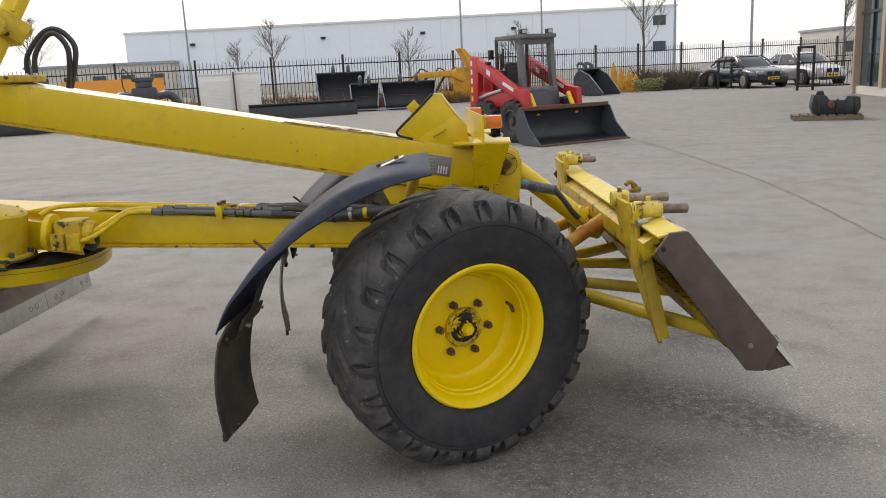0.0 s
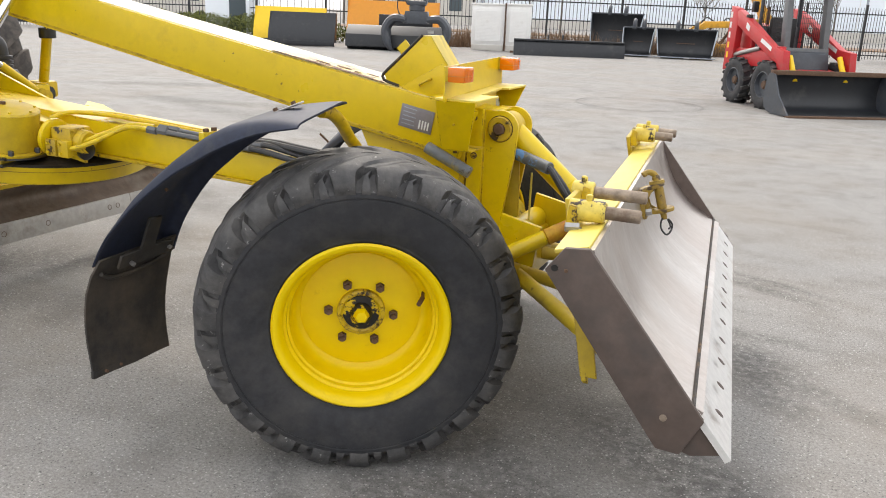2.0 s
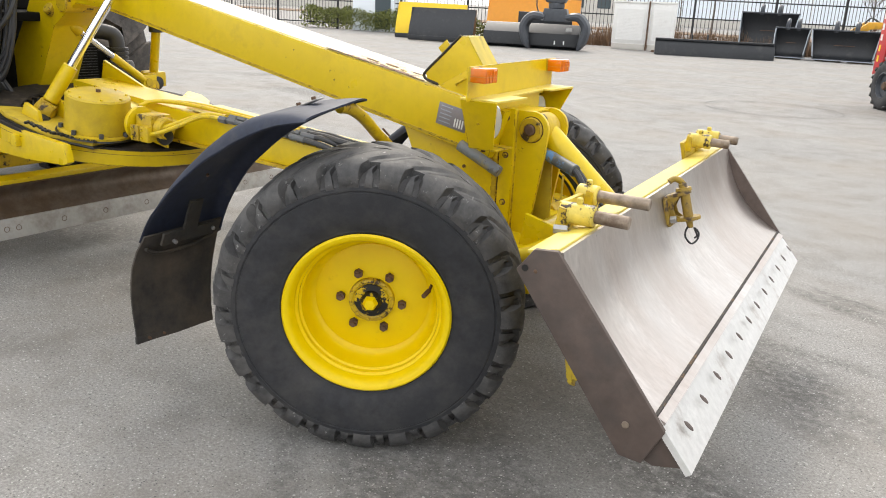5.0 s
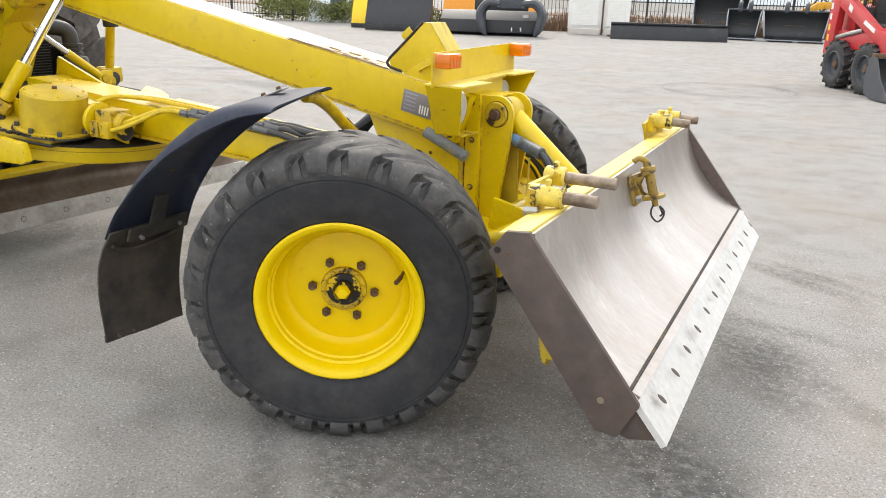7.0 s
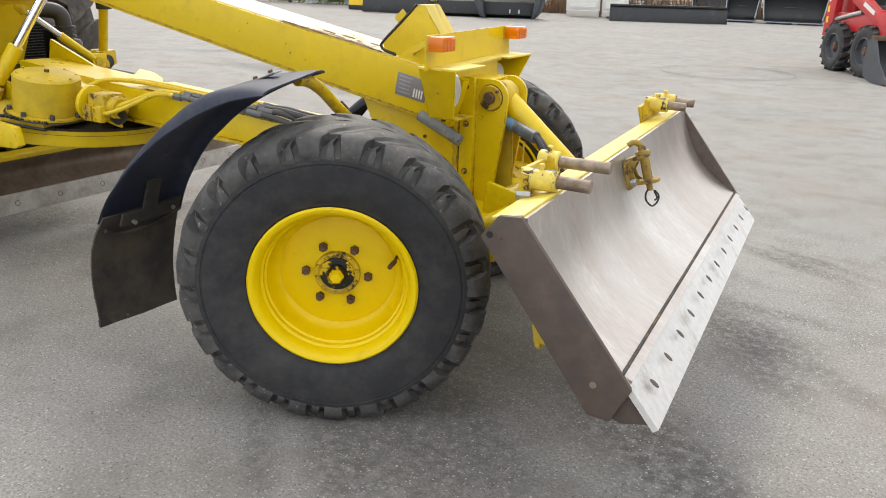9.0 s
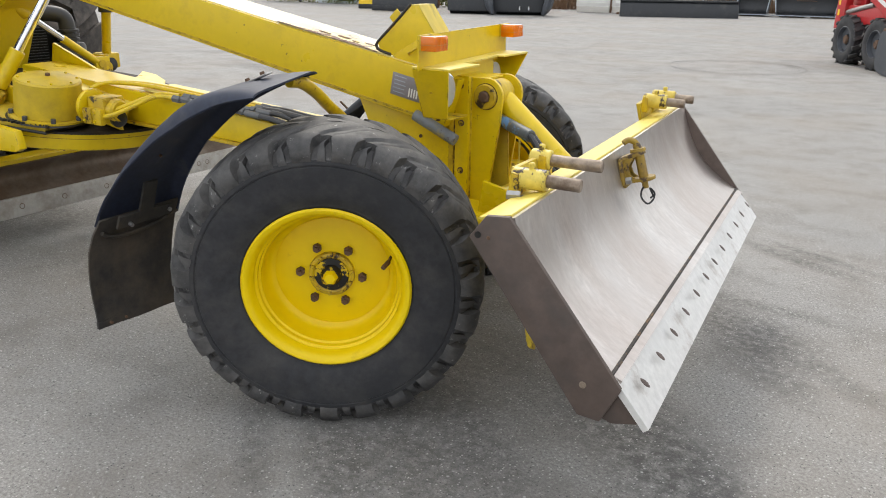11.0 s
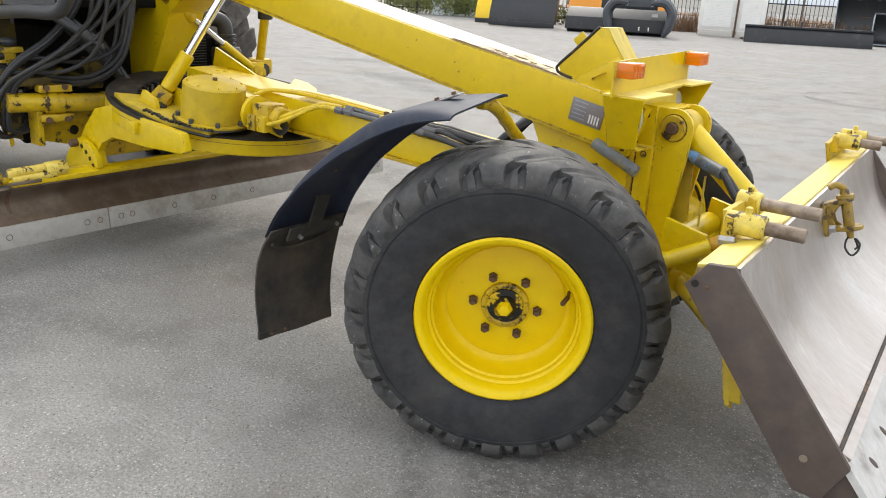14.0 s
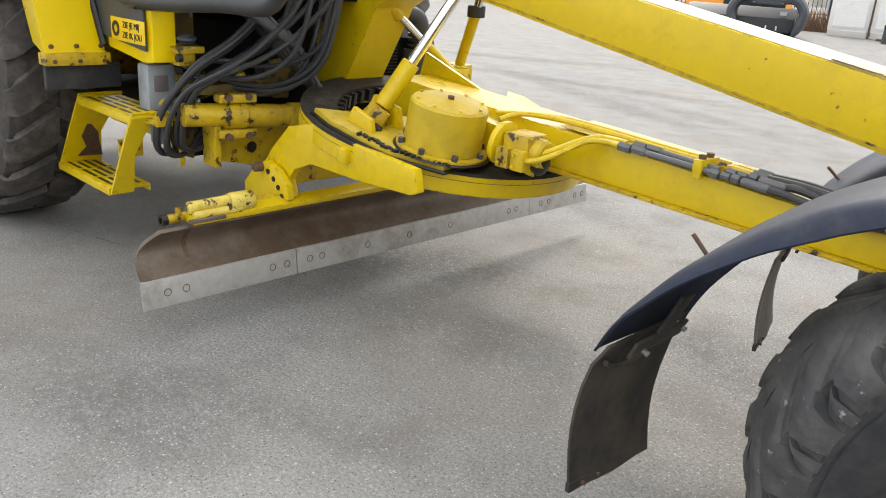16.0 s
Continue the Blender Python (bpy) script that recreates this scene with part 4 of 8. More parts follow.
    part("hood_side", prism([(-0.198, 1.112), (-0.188, 1.088), (-0.10, 1.062), (0.085, 1.035), (0.070, 1.122), (-0.020, 1.246), (-0.051, 1.246)], -0.112, -0.107, "y", 0.001), "yellow", hood)
    part("hood_front", sheet([[(x, y, z) for y in (-0.207, -0.155, -0.110)] for x, z in ((-0.055, 1.249), (-0.020, 1.249), (-0.004, 1.223), (0.072, 1.121), (0.085, 1.03))], 0.004), "streaked", hood, "faded front panel with dark streaks")
    part("hood_edge", tube(spline([(-0.053, -0.205, 1.250), (-0.120, -0.206, 1.186), (-0.196, -0.206, 1.116), (-0.203, -0.206, 1.098), (-0.188, -0.206, 1.086), (-0.14, -0.206, 1.074)], 5), 0.0055, 8), "grimyblack", hood, "dark worn edge strip")
    part("hood_skirt", prism([(-0.130, 1.070), (0.030, 1.160), (0.080, 1.120), (0.088, 1.03), (-0.05, 1.045)], -0.216, -0.210, "y", 0.002), "yellow", hood)
    part("hood_hook", tube([(-0.055, -0.214, 1.080), (-0.050, -0.228, 1.085), (-0.015, -0.230, 1.104), (-0.010, -0.214, 1.106)], 0.004, 8), "yellow_worn", hood)
    tab = part("hood_tab", box(-0.045, 0.0, -0.05, -0.045, -0.02, 0.02, 0.001), "yellow", hood)
    tab.matrix_local = pose(-0.118, -0.13, 1.216, 0, -42, 0)
    part("tab_flange", box(-0.045, 0.0, -0.046, 0.0, -0.02, -0.015, 0.001), "yellow", tab)
    # front post: two rounded lugs on a bolted base strip
    arc = [(0.234 + 0.064 * math.cos(a), 0.952 + 0.064 * math.sin(a)) for a in [math.radians(105 - 12.5 * k) for k in range(10)]]
    pts = [(0.176, 1.014)] + arc + [(0.290, 0.86), (0.236, 0.52), (0.178, 0.52)]
    for y in (-0.165, -0.018):
        p = part("post_plate", prism(pts, y - 0.007, y + 0.007, "y", 0.003), "yellow", grader, "yellow post side plate with a rounded top")
        part("plate_weld", tube([(0.176, y - 0.007, 1.012), (0.178, y - 0.007, 0.53)], 0.0035, 6), "yellow_worn", p)
    part("post_core", box(0.11, 0.172, -0.17, -0.02, 0.45, 1.0, 0.005), "yellow", grader)
    part("post_cap", sheet([[(x, y, z) for y in (-0.158, -0.09, -0.025)] for x, z in ((0.12, 1.012), (0.19, 1.012), (0.222, 1.010))], 0.006), "yellow", grader)
    fl = part("post_flange", box(0.122, 0.176, -0.190, -0.172, 0.50, 1.018, 0.004), "yellow", grader, "bolted yellow base strip with rusty seams")
    part("flange_seam", box(0.116, 0.122, -0.186, -0.160, 0.50, 1.012, 0.001), "rustseam", fl, "rust-brown seam")
    part("flange_plate", box(0.098, 0.116, -0.192, -0.150, 0.50, 1.000, 0.003), "yellow_worn", fl)
    for z in (0.58, 0.685, 0.855):
        part("flange_bolt", hexnut(pose(0.149, -0.193, z, 90), 0.0085, 0.010), "yellow_worn", fl)
        part("bolt_washer", rod((0.149, -0.1935, z), (0.149, -0.189, z), 0.0115, 14), "rusty", fl)
    part("flange_hole", rod((0.145, -0.192, 0.985), (0.145, -0.186, 0.985), 0.011, 14), "rusty", fl)
    part("post_apron", prism([(-0.30, 0.905), (0.098, 0.830), (0.098, 0.45), (-0.05, 0.52), (-0.20, 0.70)], -0.19, -0.02, "y", 0.005), "yellow", grader, "yellow apron plate under the beam")
    part("apron_bolt", hexnut(pose(-0.02, -0.192, 0.79, 90), 0.007, 0.008), "rusty", grader)
    part("apron_foot", box(0.02, 0.10, -0.25, -0.19, 0.615, 0.63, 0.004), "yellow_worn", grader)
    part("foot_bolt", rod((0.085, -0.22, 0.60), (0.085, -0.22, 0.655), 0.010, 8), "rusty", grader)
    part("post_web", prism([(0.17, 0.50), (0.30, 0.50), (0.285, 0.84), (0.17, 0.84)], -0.096, -0.088, "y", 0.002), "yellow_dull", grader, "dusty inner web plate")
    part("thin_stay", rod((0.335, -0.10, 0.55), (0.335, -0.10, 0.80), 0.004, 8), "paletop", grader)
    pin = part("pivot_pin", rod((0.234, -0.194, 0.952), (0.234, 0.0, 0.952), 0.0205, 8, 0.004), "rusty", grader, "rusty pivot pin head")
    part("pin_boss", lathe([(0.022, -0.006), (0.022, 0.010), (0.040, 0.010), (0.043, 0.005), (0.043, -0.006)], aim((0.234, -0.176, 0.952), (0, -1, 0)), 32, close=True), "yellow_worn", pin)
    part("boss_seam", lathe([(0.043, -0.001), (0.046, -0.001), (0.046, 0.0012), (0.043, 0.0012)], aim((0.234, -0.1725, 0.952), (0, -1, 0)), 32, close=True), "rustseam", pin)
    part("cylinder_eye", lathe([(0.02, -0.045), (0.048, -0.045), (0.052, -0.038), (0.052, 0.038), (0.048, 0.045), (0.02, 0.045)], aim((0.234, -0.092, 0.952), (0, 1, 0)), 28, close=True), "yellow_worn", grader)
    part("grease_pipe", rod((0.160, -0.245, 0.802), (0.000, -0.262, 0.880), 0.0205, 16, 0.002), "overspray", grader, "scuffed grey pipe with yellow overspray")


make_gooseneck()


def make_lamp_bracket(s):
    """The sheet-metal lamp box beside the post; s: 1 right, -1 left, which sits a little further back."""
    LC = -0.088
    dx = 0.0 if s > 0 else -0.075
    Y = lambda y: LC + s * (y - LC)  # noqa: E731
    span = lambda a, b: (min(Y(a), Y(b)), max(Y(a), Y(b)))  # noqa: E731
    yo, yb, yi = -0.440, -0.354, -0.245
    rows = [[(0.110 + dx, Y(yo), 1.064), (0.246 + dx, Y(yo), 1.064)], [(0.098 + dx, Y(yb), 0.898), (0.193 + dx, Y(yb), 0.898)]]
    b = part("lamp_box", sheet(rows, 0.005), "yellow", grader, "folded yellow lamp guard")
    part("guard_back", sheet([[(0.112 + dx, Y(yo + 0.004), 1.060), (0.112 + dx, Y(yi), 1.060)], [(0.100 + dx, Y(yb + 0.004), 0.90), (0.100 + dx, Y(yi), 0.90)]], 0.005), "yellow", b)
    part("guard_top", box(0.106 + dx, 0.249 + dx, *span(yo - 0.002, yi), 1.062, 1.069, 0.002), "paletop", b)
    part("guard_floor", box(0.098 + dx, 0.205 + dx, *span(yb - 0.002, yi), 0.892, 0.898, 0.002), "yellow_worn", b)
    part("guard_rivet", rod((0.160 + dx, Y(-0.402), 0.985), (0.160 + dx, Y(-0.412), 0.985), 0.004, 8), "yellow_worn", b)
    part("floor_bolt", rod((0.13 + dx, Y(yb + 0.04), 0.893), (0.13 + dx, Y(yb + 0.04), 0.878), 0.008, 8), "rusty", b)
    hc, hd = Vector((0.158 + dx, Y(-0.322), 0.980)), Vector((0.99, 0.0, -0.02))
    hl = part("headlamp", lathe([(0, -0.06), (0.03, -0.055), (0.055, -0.015), (0.061, 0.0), (0.061, 0.008), (0.056, 0.010), (0, 0.010)], aim(hc, hd), 28), "chrome", grader, "round headlamp in its guard")
    part("lens", lathe([(0, 0.020), (0.03, 0.017), (0.055, 0.010), (0.055, 0.006), (0, 0.006)], aim(hc, hd), 28), "lens", hl, "clear glass lens")
    dxi = 0.0 if s > 0 else -0.085
    am = part("indicator_lamp", box(0.160 + dxi, 0.218 + dxi, *span(-0.474, -0.398), 1.121, 1.168, 0.007), "amber", grader, "orange plastic indicator lens")
    for k in range(4):
        part("lens_rib", box(0.219 + dxi, 0.2205 + dxi, *span(-0.470 + 0.019 * k, -0.4685 + 0.019 * k), 1.124, 1.160, 0), "amber", am)
    part("lens_seam", box(0.1595 + dxi, 0.2185 + dxi, *span(-0.4745, -0.3975), 1.140, 1.1415, 0), "orangerust", am)
    part("lens_base", box(0.150 + dxi, 0.161 + dxi, *span(-0.470, -0.400), 1.122, 1.170, 0.003), "yellow_worn", am)


for s in (1, -1):
    make_lamp_bracket(s)
cross = part("cross_plate", sheet([[(0.152, -0.470, z), (0.120, -0.20, z), (0.072, 0.19, z), (0.064, 0.29, z)] for z in (1.060, 1.168)], 0.005), "yellow", grader, "yellow cross plate between the lamps")
part("plate_foot", sheet([[(0.152 + d, -0.43, 1.062), (0.072 + d, 0.21, 1.062)] for d in (0.0, 0.055)], 0.006), "paletop", cross)
part("lamp_beam", sheet([[(0.128, -0.26, z), (0.108, 0.10, z)] for z in (0.985, 1.062)], 0.006), "yellow", cross)
part("lamp_shelf", box(0.02, 0.105, -0.300, 0.15, 1.046, 1.056, 0.003), "yellow", grader)


def make_fender(s):
    Y = lambda y: y if s > 0 else y + 1.38  # noqa: E731
    outer = spline([(-0.006, -1.043, 1.030), (-0.140, -1.046, 1.000), (-0.285, -1.050, 0.938), (-0.355, -1.052, 0.892), (-0.425, -1.055, 0.838), (-0.540, -1.060, 0.738), (-0.610, -1.065, 0.655), (-0.658, -1.070, 0.590), (-0.688, -1.076, 0.530)], 5)
    inner = spline([(-0.041, -0.732, 1.066), (-0.150, -0.742, 1.030), (-0.264, -0.750, 0.979), (-0.370, -0.756, 0.918), (-0.455, -0.760, 0.853), (-0.530, -0.762, 0.787), (-0.617, -0.762, 0.678), (-0.660, -0.762, 0.604), (-0.689, -0.762, 0.534)], 5)
    rows, n = [], len(outer) - 1
    for i, (p, q) in enumerate(zip(outer, inner)):
        k = i / n
        d = (outer[min(i + 1, n)] - outer[max(i - 1, 0)]).normalized()
        out = Vector((d.z, 0, -d.x)).normalized()
        pts = []
        for j in range(17):
            u = 0.5 - 0.5 * math.cos(math.pi * j / 16)
            flat = 0.034 * min(1, max(0, (k - 0.30) / 0.5)) * (1 - u)
            pts.append(p.lerp(q, u) + out * (flat * 1.18 + min(1.0, 0.2 + i / 10) * (0.047 - flat) * (1 - abs(1 - 2 * u) ** 12) * (1 - 0.35 * k ** 6)))
        pts = [pts[0] - out * 0.004 + Vector((0, 0.004, 0))] + pts + [q - out * 0.004]
        rows.append([Vector((c.x, Y(c.y), c.z)) for c in pts])
    f = part("mudguard", sheet(rows, 0.006), "fender", grader, "curved black plastic mudguard")
    if s < 0:
        f.matrix_local = pose(-0.20, 0.60, 0, 0, 0, 17) @ pose(-0.02, -0.60, -0.03)
    fl = []
    for k in range(7):
        u = k / 6
        e = -1.094 - 0.020 * u - 0.014 * math.sin(math.pi * min(1, u * 1.15) ** 0.6)
        fl.append([(-0.715 - 0.022 * math.sin(u * 3.1) + 0.003 * j + 0.004 * math.sin(j * 1.3 + u * 4), Y(e + (-0.772 - 0.032 * u - e) * j / 6), 0.524 - 0.329 * u + 0.016 * j / 6 * (1 - u)) for j in range(7)])
    fl.insert(0, [(-0.684 + 0.002 * j, Y(-1.084 + (-0.770 + 1.084) * j / 6), 0.578 + 0.010 * j / 6) for j in range(7)])
    # The far flap's rubber is paled for dust and the light on it.
    part("mud_flap", sheet(fl, 0.007), "flap" if s > 0 else "paleflap", f, "dirty black rubber mud flap")
    part("flap_hem", box(-0.004, 0.010, -0.155, 0.155, -0.013, 0.013, 0.003, pose(-0.716, Y(-0.960), 0.207, 0, 0, -2)), "flap", f, "folded rubber hem")
    for k in range(5):
        part("hem_rivet", rod((-0.700, Y(-1.07 + 0.058 * k), 0.208), (-0.712, Y(-1.07 + 0.058 * k), 0.208), 0.005, 8), "rusty", f)
    part("clamp_bar", prism([(-0.108, -0.026), (0.108, -0.022), (0.108, 0.024), (0.028, 0.026), (0.020, 0.14), (-0.034, 0.14), (-0.030, 0.026), (-0.108, 0.022)], -0.005, 0.005, "x", 0.003, pose(-0.648, Y(-0.932), 0.566, 0, 24, 0)), "flap", f, "dirty T-shaped clamp plate")
    part("lower_lip", tube(spline([(-0.690, Y(-1.074), 0.530), (-0.694, Y(-1.03), 0.508), (-0.690, Y(-0.93), 0.506), (-0.686, Y(-0.83), 0.522), (-0.688, Y(-0.764), 0.540)], 5), 0.007, 8), "flap", f)
    part("stay_bolt", rod((-0.575, Y(-0.90), 0.77), (-0.625, Y(-0.90), 0.816), 0.005, 8), "rusty", f, "rusty bolt standing out of the mudguard")
    for y in (-0.995, -0.835):
        part("clamp_bolt", rod((-0.660, Y(y), 0.566 + (y + 0.915) * 0.1), (-0.634, Y(y), 0.556 + (y + 0.915) * 0.1), 0.007, 8), "steel", f)
    clip = part("top_clip", box(-0.016, 0.016, -0.055, 0.055, -0.003, 0.003, 0.002), "steel", f, "pale steel clip strip with two bolts")
    o, q = outer[5], inner[5]
    across, along = (o - q).normalized(), (inner[4] + outer[4] - inner[9] - outer[9]).normalized()
    face = along.cross(-across).normalized()
    at = o.lerp(q, 0.60) + face * 0.036
    clip.matrix_local = Matrix(((across.x, along.x, face.x, at.x), (across.y, along.y, face.y, Y(at.y)), (across.z, along.z, face.z, at.z), (0, 0, 0, 1)))
    for dy in (-0.034, 0.030):
        part("clip_bolt", hexnut(pose(0, dy, 0.007), 0.008, 0.010), "rusty", clip)
    part("mudguard_stay", tube(spline([(-0.075, Y(-0.82), 1.046), (-0.075, Y(-0.765), 1.036), (-0.085, Y(-0.69), 0.998), (-0.115, Y(-0.585), 0.935), (-0.135, Y(-0.491), 0.880), (-0.13, Y(-0.42), 0.80), (-0.10, Y(-0.35), 0.6)], 6), 0.019, 12), "yellow_worn", f, "bent yellow stay tube")


for s in (1, -1):
    make_fender(s)


def make_axle():
    part("front_axle", prism([(-0.10, 0.38), (0.12, 0.38), (0.12, 0.54), (-0.10, 0.54)], -0.62, 0.44, "y", 0.02), "yellow", grader, "yellow front axle beam")
    for s in (1, -1):
        Y = lambda y: CY + s * (y - CY)  # noqa: E731
        part("knuckle", lathe([(0.09, -0.09), (0.1, -0.05), (0.1, 0.05), (0.09, 0.09)], aim((0.03, Y(-0.66), 0.48), (0, -s, 0)), 24), "yellow_worn", grader)
        part("steering_cylinder", rod((0.16, Y(-0.58), 0.47), (0.16, Y(-0.15), 0.45), 0.03, 14, 0.004), "yellow", grader)
    part("front_frame", box(0.10, 0.36, -0.34, 0.14, 0.42, 0.58, 0.012), "yellow", grader, "yellow front cross frame")


make_axle()

# ---- front blade ----
blade = part("front_blade", prism([(-0.090, 0.795), (-0.008, 0.812), (-0.010, 0.821), (-0.092, 0.804)], -1.004, 0.934, "y", 0.003), "paletop", grader, "raised front dozer blade with scoured brown-grey face")
blade.matrix_local = pose(0.69, 0.0, 0.0, 0.0, 0.0, 4.8)


def make_blade():
    """x ahead, z up from the ground."""
    n, prof = 16, []
    a, b = Vector((-0.008, 0.815)), Vector((0.283, 0.452))
    nrm = Vector((-(a - b).y, (a - b).x)).normalized()
    for k in range(n + 1):
        u = k / n
        bow = math.sin(u * math.pi) ** 0.9 * 0.062
        p = a.lerp(b, u) + nrm * bow * (1 if nrm.x < 0 else -1)
        prof.append((p.x, p.y))
    y0, y1 = -1.015, 0.945
    rows = [[(x, y0 + (y1 - y0) * j / 24, z) for j in range(25)] for x, z in prof]
    part("moldboard", sheet(rows, -0.012), "bladesteel", blade, "curved steel face scoured to bright and brown patches")
    side = [(-0.004, 0.822), (-0.062, 0.818), (-0.106, 0.760), (0.190, 0.357), (0.246, 0.352), (0.292, 0.446)]
    for y in (y0 - 0.009, y1 + 0.009):
        e = part("end_plate", prism(side, y - 0.008, y + 0.008, "y", 0.004), "brownsteel", blade, "brown rusted end plate")
        part("plate_hole", lathe([(0, 0.0012), (0.0085, 0.0012), (0.0085, -0.002), (0, -0.002)], aim((-0.082, y - 0.0082, 0.768), (0, -1, 0)), 14), "black", e, "drilled hole")
        part("rust_spot", lathe([(0, 0.0012), (0.004, 0.0012), (0.006, -0.001), (0, -0.001)], aim((-0.055, y - 0.0082, 0.764), (0, -1, 0)), 9), "rusty", e)
        part("plate_bolt", lathe([(0, 0.004), (0.008, 0.003), (0.009, 0), (0, 0)], aim((0.20, y - 0.0085, 0.44), (0, -1, 0)), 12), "pinsteel", e)
    e0, e1 = Vector((0.272, 0, 0.470)), Vector((0.362, 0, 0.360))
    ed = part("cutting_edge", sheet([[(e.x, y0 - 0.01 + (y1 - y0 + 0.02) * j / 12, e.z) for j in range(13)] for e in (e0, e1)], 0.016), "edge", blade, "worn pale steel cutting edge")
    part("edge_gap", tube([(e0.x - 0.008, y0 - 0.006, e0.z + 0.006), (e0.x - 0.008, y1 + 0.006, e0.z + 0.006)], 0.0048, 6), "grimyblack", ed, "dark strip along the step above the edge")
    part("edge_back", prism([(0.20, 0.37), (0.255, 0.452), (0.345, 0.362), (0.27, 0.345)], y0, y1, "y", 0.004), "brownsteel", ed)
    out = Vector((e0.z - e1.z, 0, e1.x - e0.x)).normalized()
    for k in range(12):
        y = y0 + 0.08 + (y1 - y0 - 0.16) * k / 11
        c = e0.lerp(e1, 0.45) + Vector((0, y, 0)) + out * 0.0165
        part("edge_bolt", lathe([(0, 0.0015), (0.013, 0.0014), (0.016, 0.0), (0, 0)], aim(c, out) @ Matrix.Rotation(0.6, 4, "Z") @ Matrix.Diagonal((0.55, 1.25, 1, 1)), 16), "brownsteel", ed, "rust-brown sunken bolt head")
    part("back_rail", prism([(-0.10, 0.752), (-0.02, 0.800), (-0.03, 0.735), (-0.095, 0.69)], y0 + 0.15, y1 - 0.15, "y", 0.004), "yellow_worn", blade)
    for sg in (1, -1):
        F = lambda y: y if sg > 0 else 0.07 - y  # noqa: E731
        outline = [(-0.515, 0.862), (-0.735, 0.868), (-0.768, 0.70), (-0.802, 0.39), (-0.786, 0.376), (-0.765, 0.40), (-0.610, 0.60), (-0.548, 0.70)]
        fb = prism([(F(y), z) for y, z in outline], -0.008, 0.008, "x", 0.003)
        for v in fb.verts:
            v.co.x += -0.115 + (0.865 - v.co.z) * 0.20
        fin = part("fin", fb, "yellow_dull", blade, "long tapered yellow back plate that carries two pin sleeves")
        part("fin_stiffener", box(-0.100, -0.088, *sorted((F(-0.700), F(-0.790))), 0.655, 0.845, 0.003), "yellow_dull", fin)
        fe = prism([(F(-0.772), 0.70), (F(-0.764), 0.70), (F(-0.790), 0.40), (F(-0.800), 0.40)], -0.010, 0.035, "x", 0.002)
        for v in fe.verts:
            v.co.x += -0.115 + (0.865 - v.co.z) * 0.20
        part("fin_flange", fe, "yellow_dull", fin)
    part("lower_rail", prism([(0.06, 0.535), (0.12, 0.535), (0.20, 0.43), (0.14, 0.42)], y0 + 0.02, y1 - 0.02, "y", 0.004), "grimy", blade)
    part("back_skin", sheet([[(x - 0.017, y0 + (y1 - y0) * j / 8, z - 0.004) for j in range(9)] for x, z in prof], 0.003), "grimy", blade, "dusty yellow back of the blade")
    for y, x1, hgt in ((-0.555, 0.075, 0.856), (-0.760, 0.080, 0.848), (0.640, 0.060, 0.870), (0.800, 0.065, 0.866)):
        back = 0.048 if y == -0.555 else 0.0
        p = part("pin_sleeve", rod((-0.105 - back * 0.6, y, hgt), (-0.010 - back * 1.3, y, hgt), 0.029, 18, 0.004), "palechip", blade, "chipped pale yellow pin sleeve")
        part("pin", rod((-0.02 - back * 1.3, y, hgt), (x1, y + 0.004, hgt - 0.003), 0.0175, 16, 0.003), "pinsteel", p, "worn brown steel pin")
        part("sleeve_lug", prism([(-0.11, hgt - 0.045), (-0.08, hgt - 0.045), (-0.08, hgt + 0.015), (-0.10, hgt + 0.02)], y - 0.032, y + 0.032, "y", 0.003), "yellow_worn", p)
        part("grease_knob", rod((-0.055 - back, y, hgt + 0.022), (-0.055 - back, y, hgt + 0.044), 0.009, 10, 0.003), "palechip", p)
    c0, c1 = Vector((-0.085, -0.800, 0.806)), Vector((0.004, -0.775, 0.806))
    st = part("steel_strap", box(-0.012, 0.012, -0.004, 0.004, 0.0, (c1 - c0).length, 0.002, aim(c0, c1 - c0)), "steel", blade, "bare steel strap under the pin sleeve")
    part("strap_bolt", rod(c0 + Vector((-0.020, -0.006, 0.004)), c0 + Vector((0.016, 0.004, 0.004)), 0.0135, 6, 0.002), "steel", st, "bright bolt head")
    # tow jaw, square to the blade face: x out of the face, z up along it
    lug = lambda x1, r, z0, z1: prism([(0.004, -0.034), (x1 * 0.55, -r * 0.80)] + [(x1 + r * math.cos(t), r * math.sin(t)) for t in [math.radians(-75 + 15 * k) for k in range(11)]] + [(x1 * 0.55, r * 0.80), (0.004, 0.034)], z0, z1, "z", 0.003)  # noqa: E731
    h = part("tow_jaw", prism([(-0.042, -0.040), (-0.034, -0.048), (0.034, -0.048), (0.042, -0.040), (0.040, 0.030), (0.026, 0.050), (-0.026, 0.050), (-0.040, 0.030)], 0.0, 0.014, "x", 0.003), "jawcast", blade, "chipped yellow cast tow jaw with a drop pin")
    h.matrix_local = pose(0.0245, -0.120, 0.743, 0, -15, 0)
    part("jaw_lug", lug(0.066, 0.037, -0.036, -0.024), "jawcast", h, "round lower lug")
    up = part("jaw_lug", lug(0.060, 0.026, 0.0, 0.014), "jawcast", h, "round upper lug")
    up.matrix_local = pose(0, 0, 0.036, 0, -10, 0)
    for y in (-0.024, 0.018):
        part("jaw_web", prism([(0.010, -0.034), (0.052, -0.030), (0.030, -0.012), (0.026, 0.012), (0.040, 0.034), (0.058, 0.046), (0.010, 0.042)], y, y + 0.008, "y", 0.003), "jawcast", h)
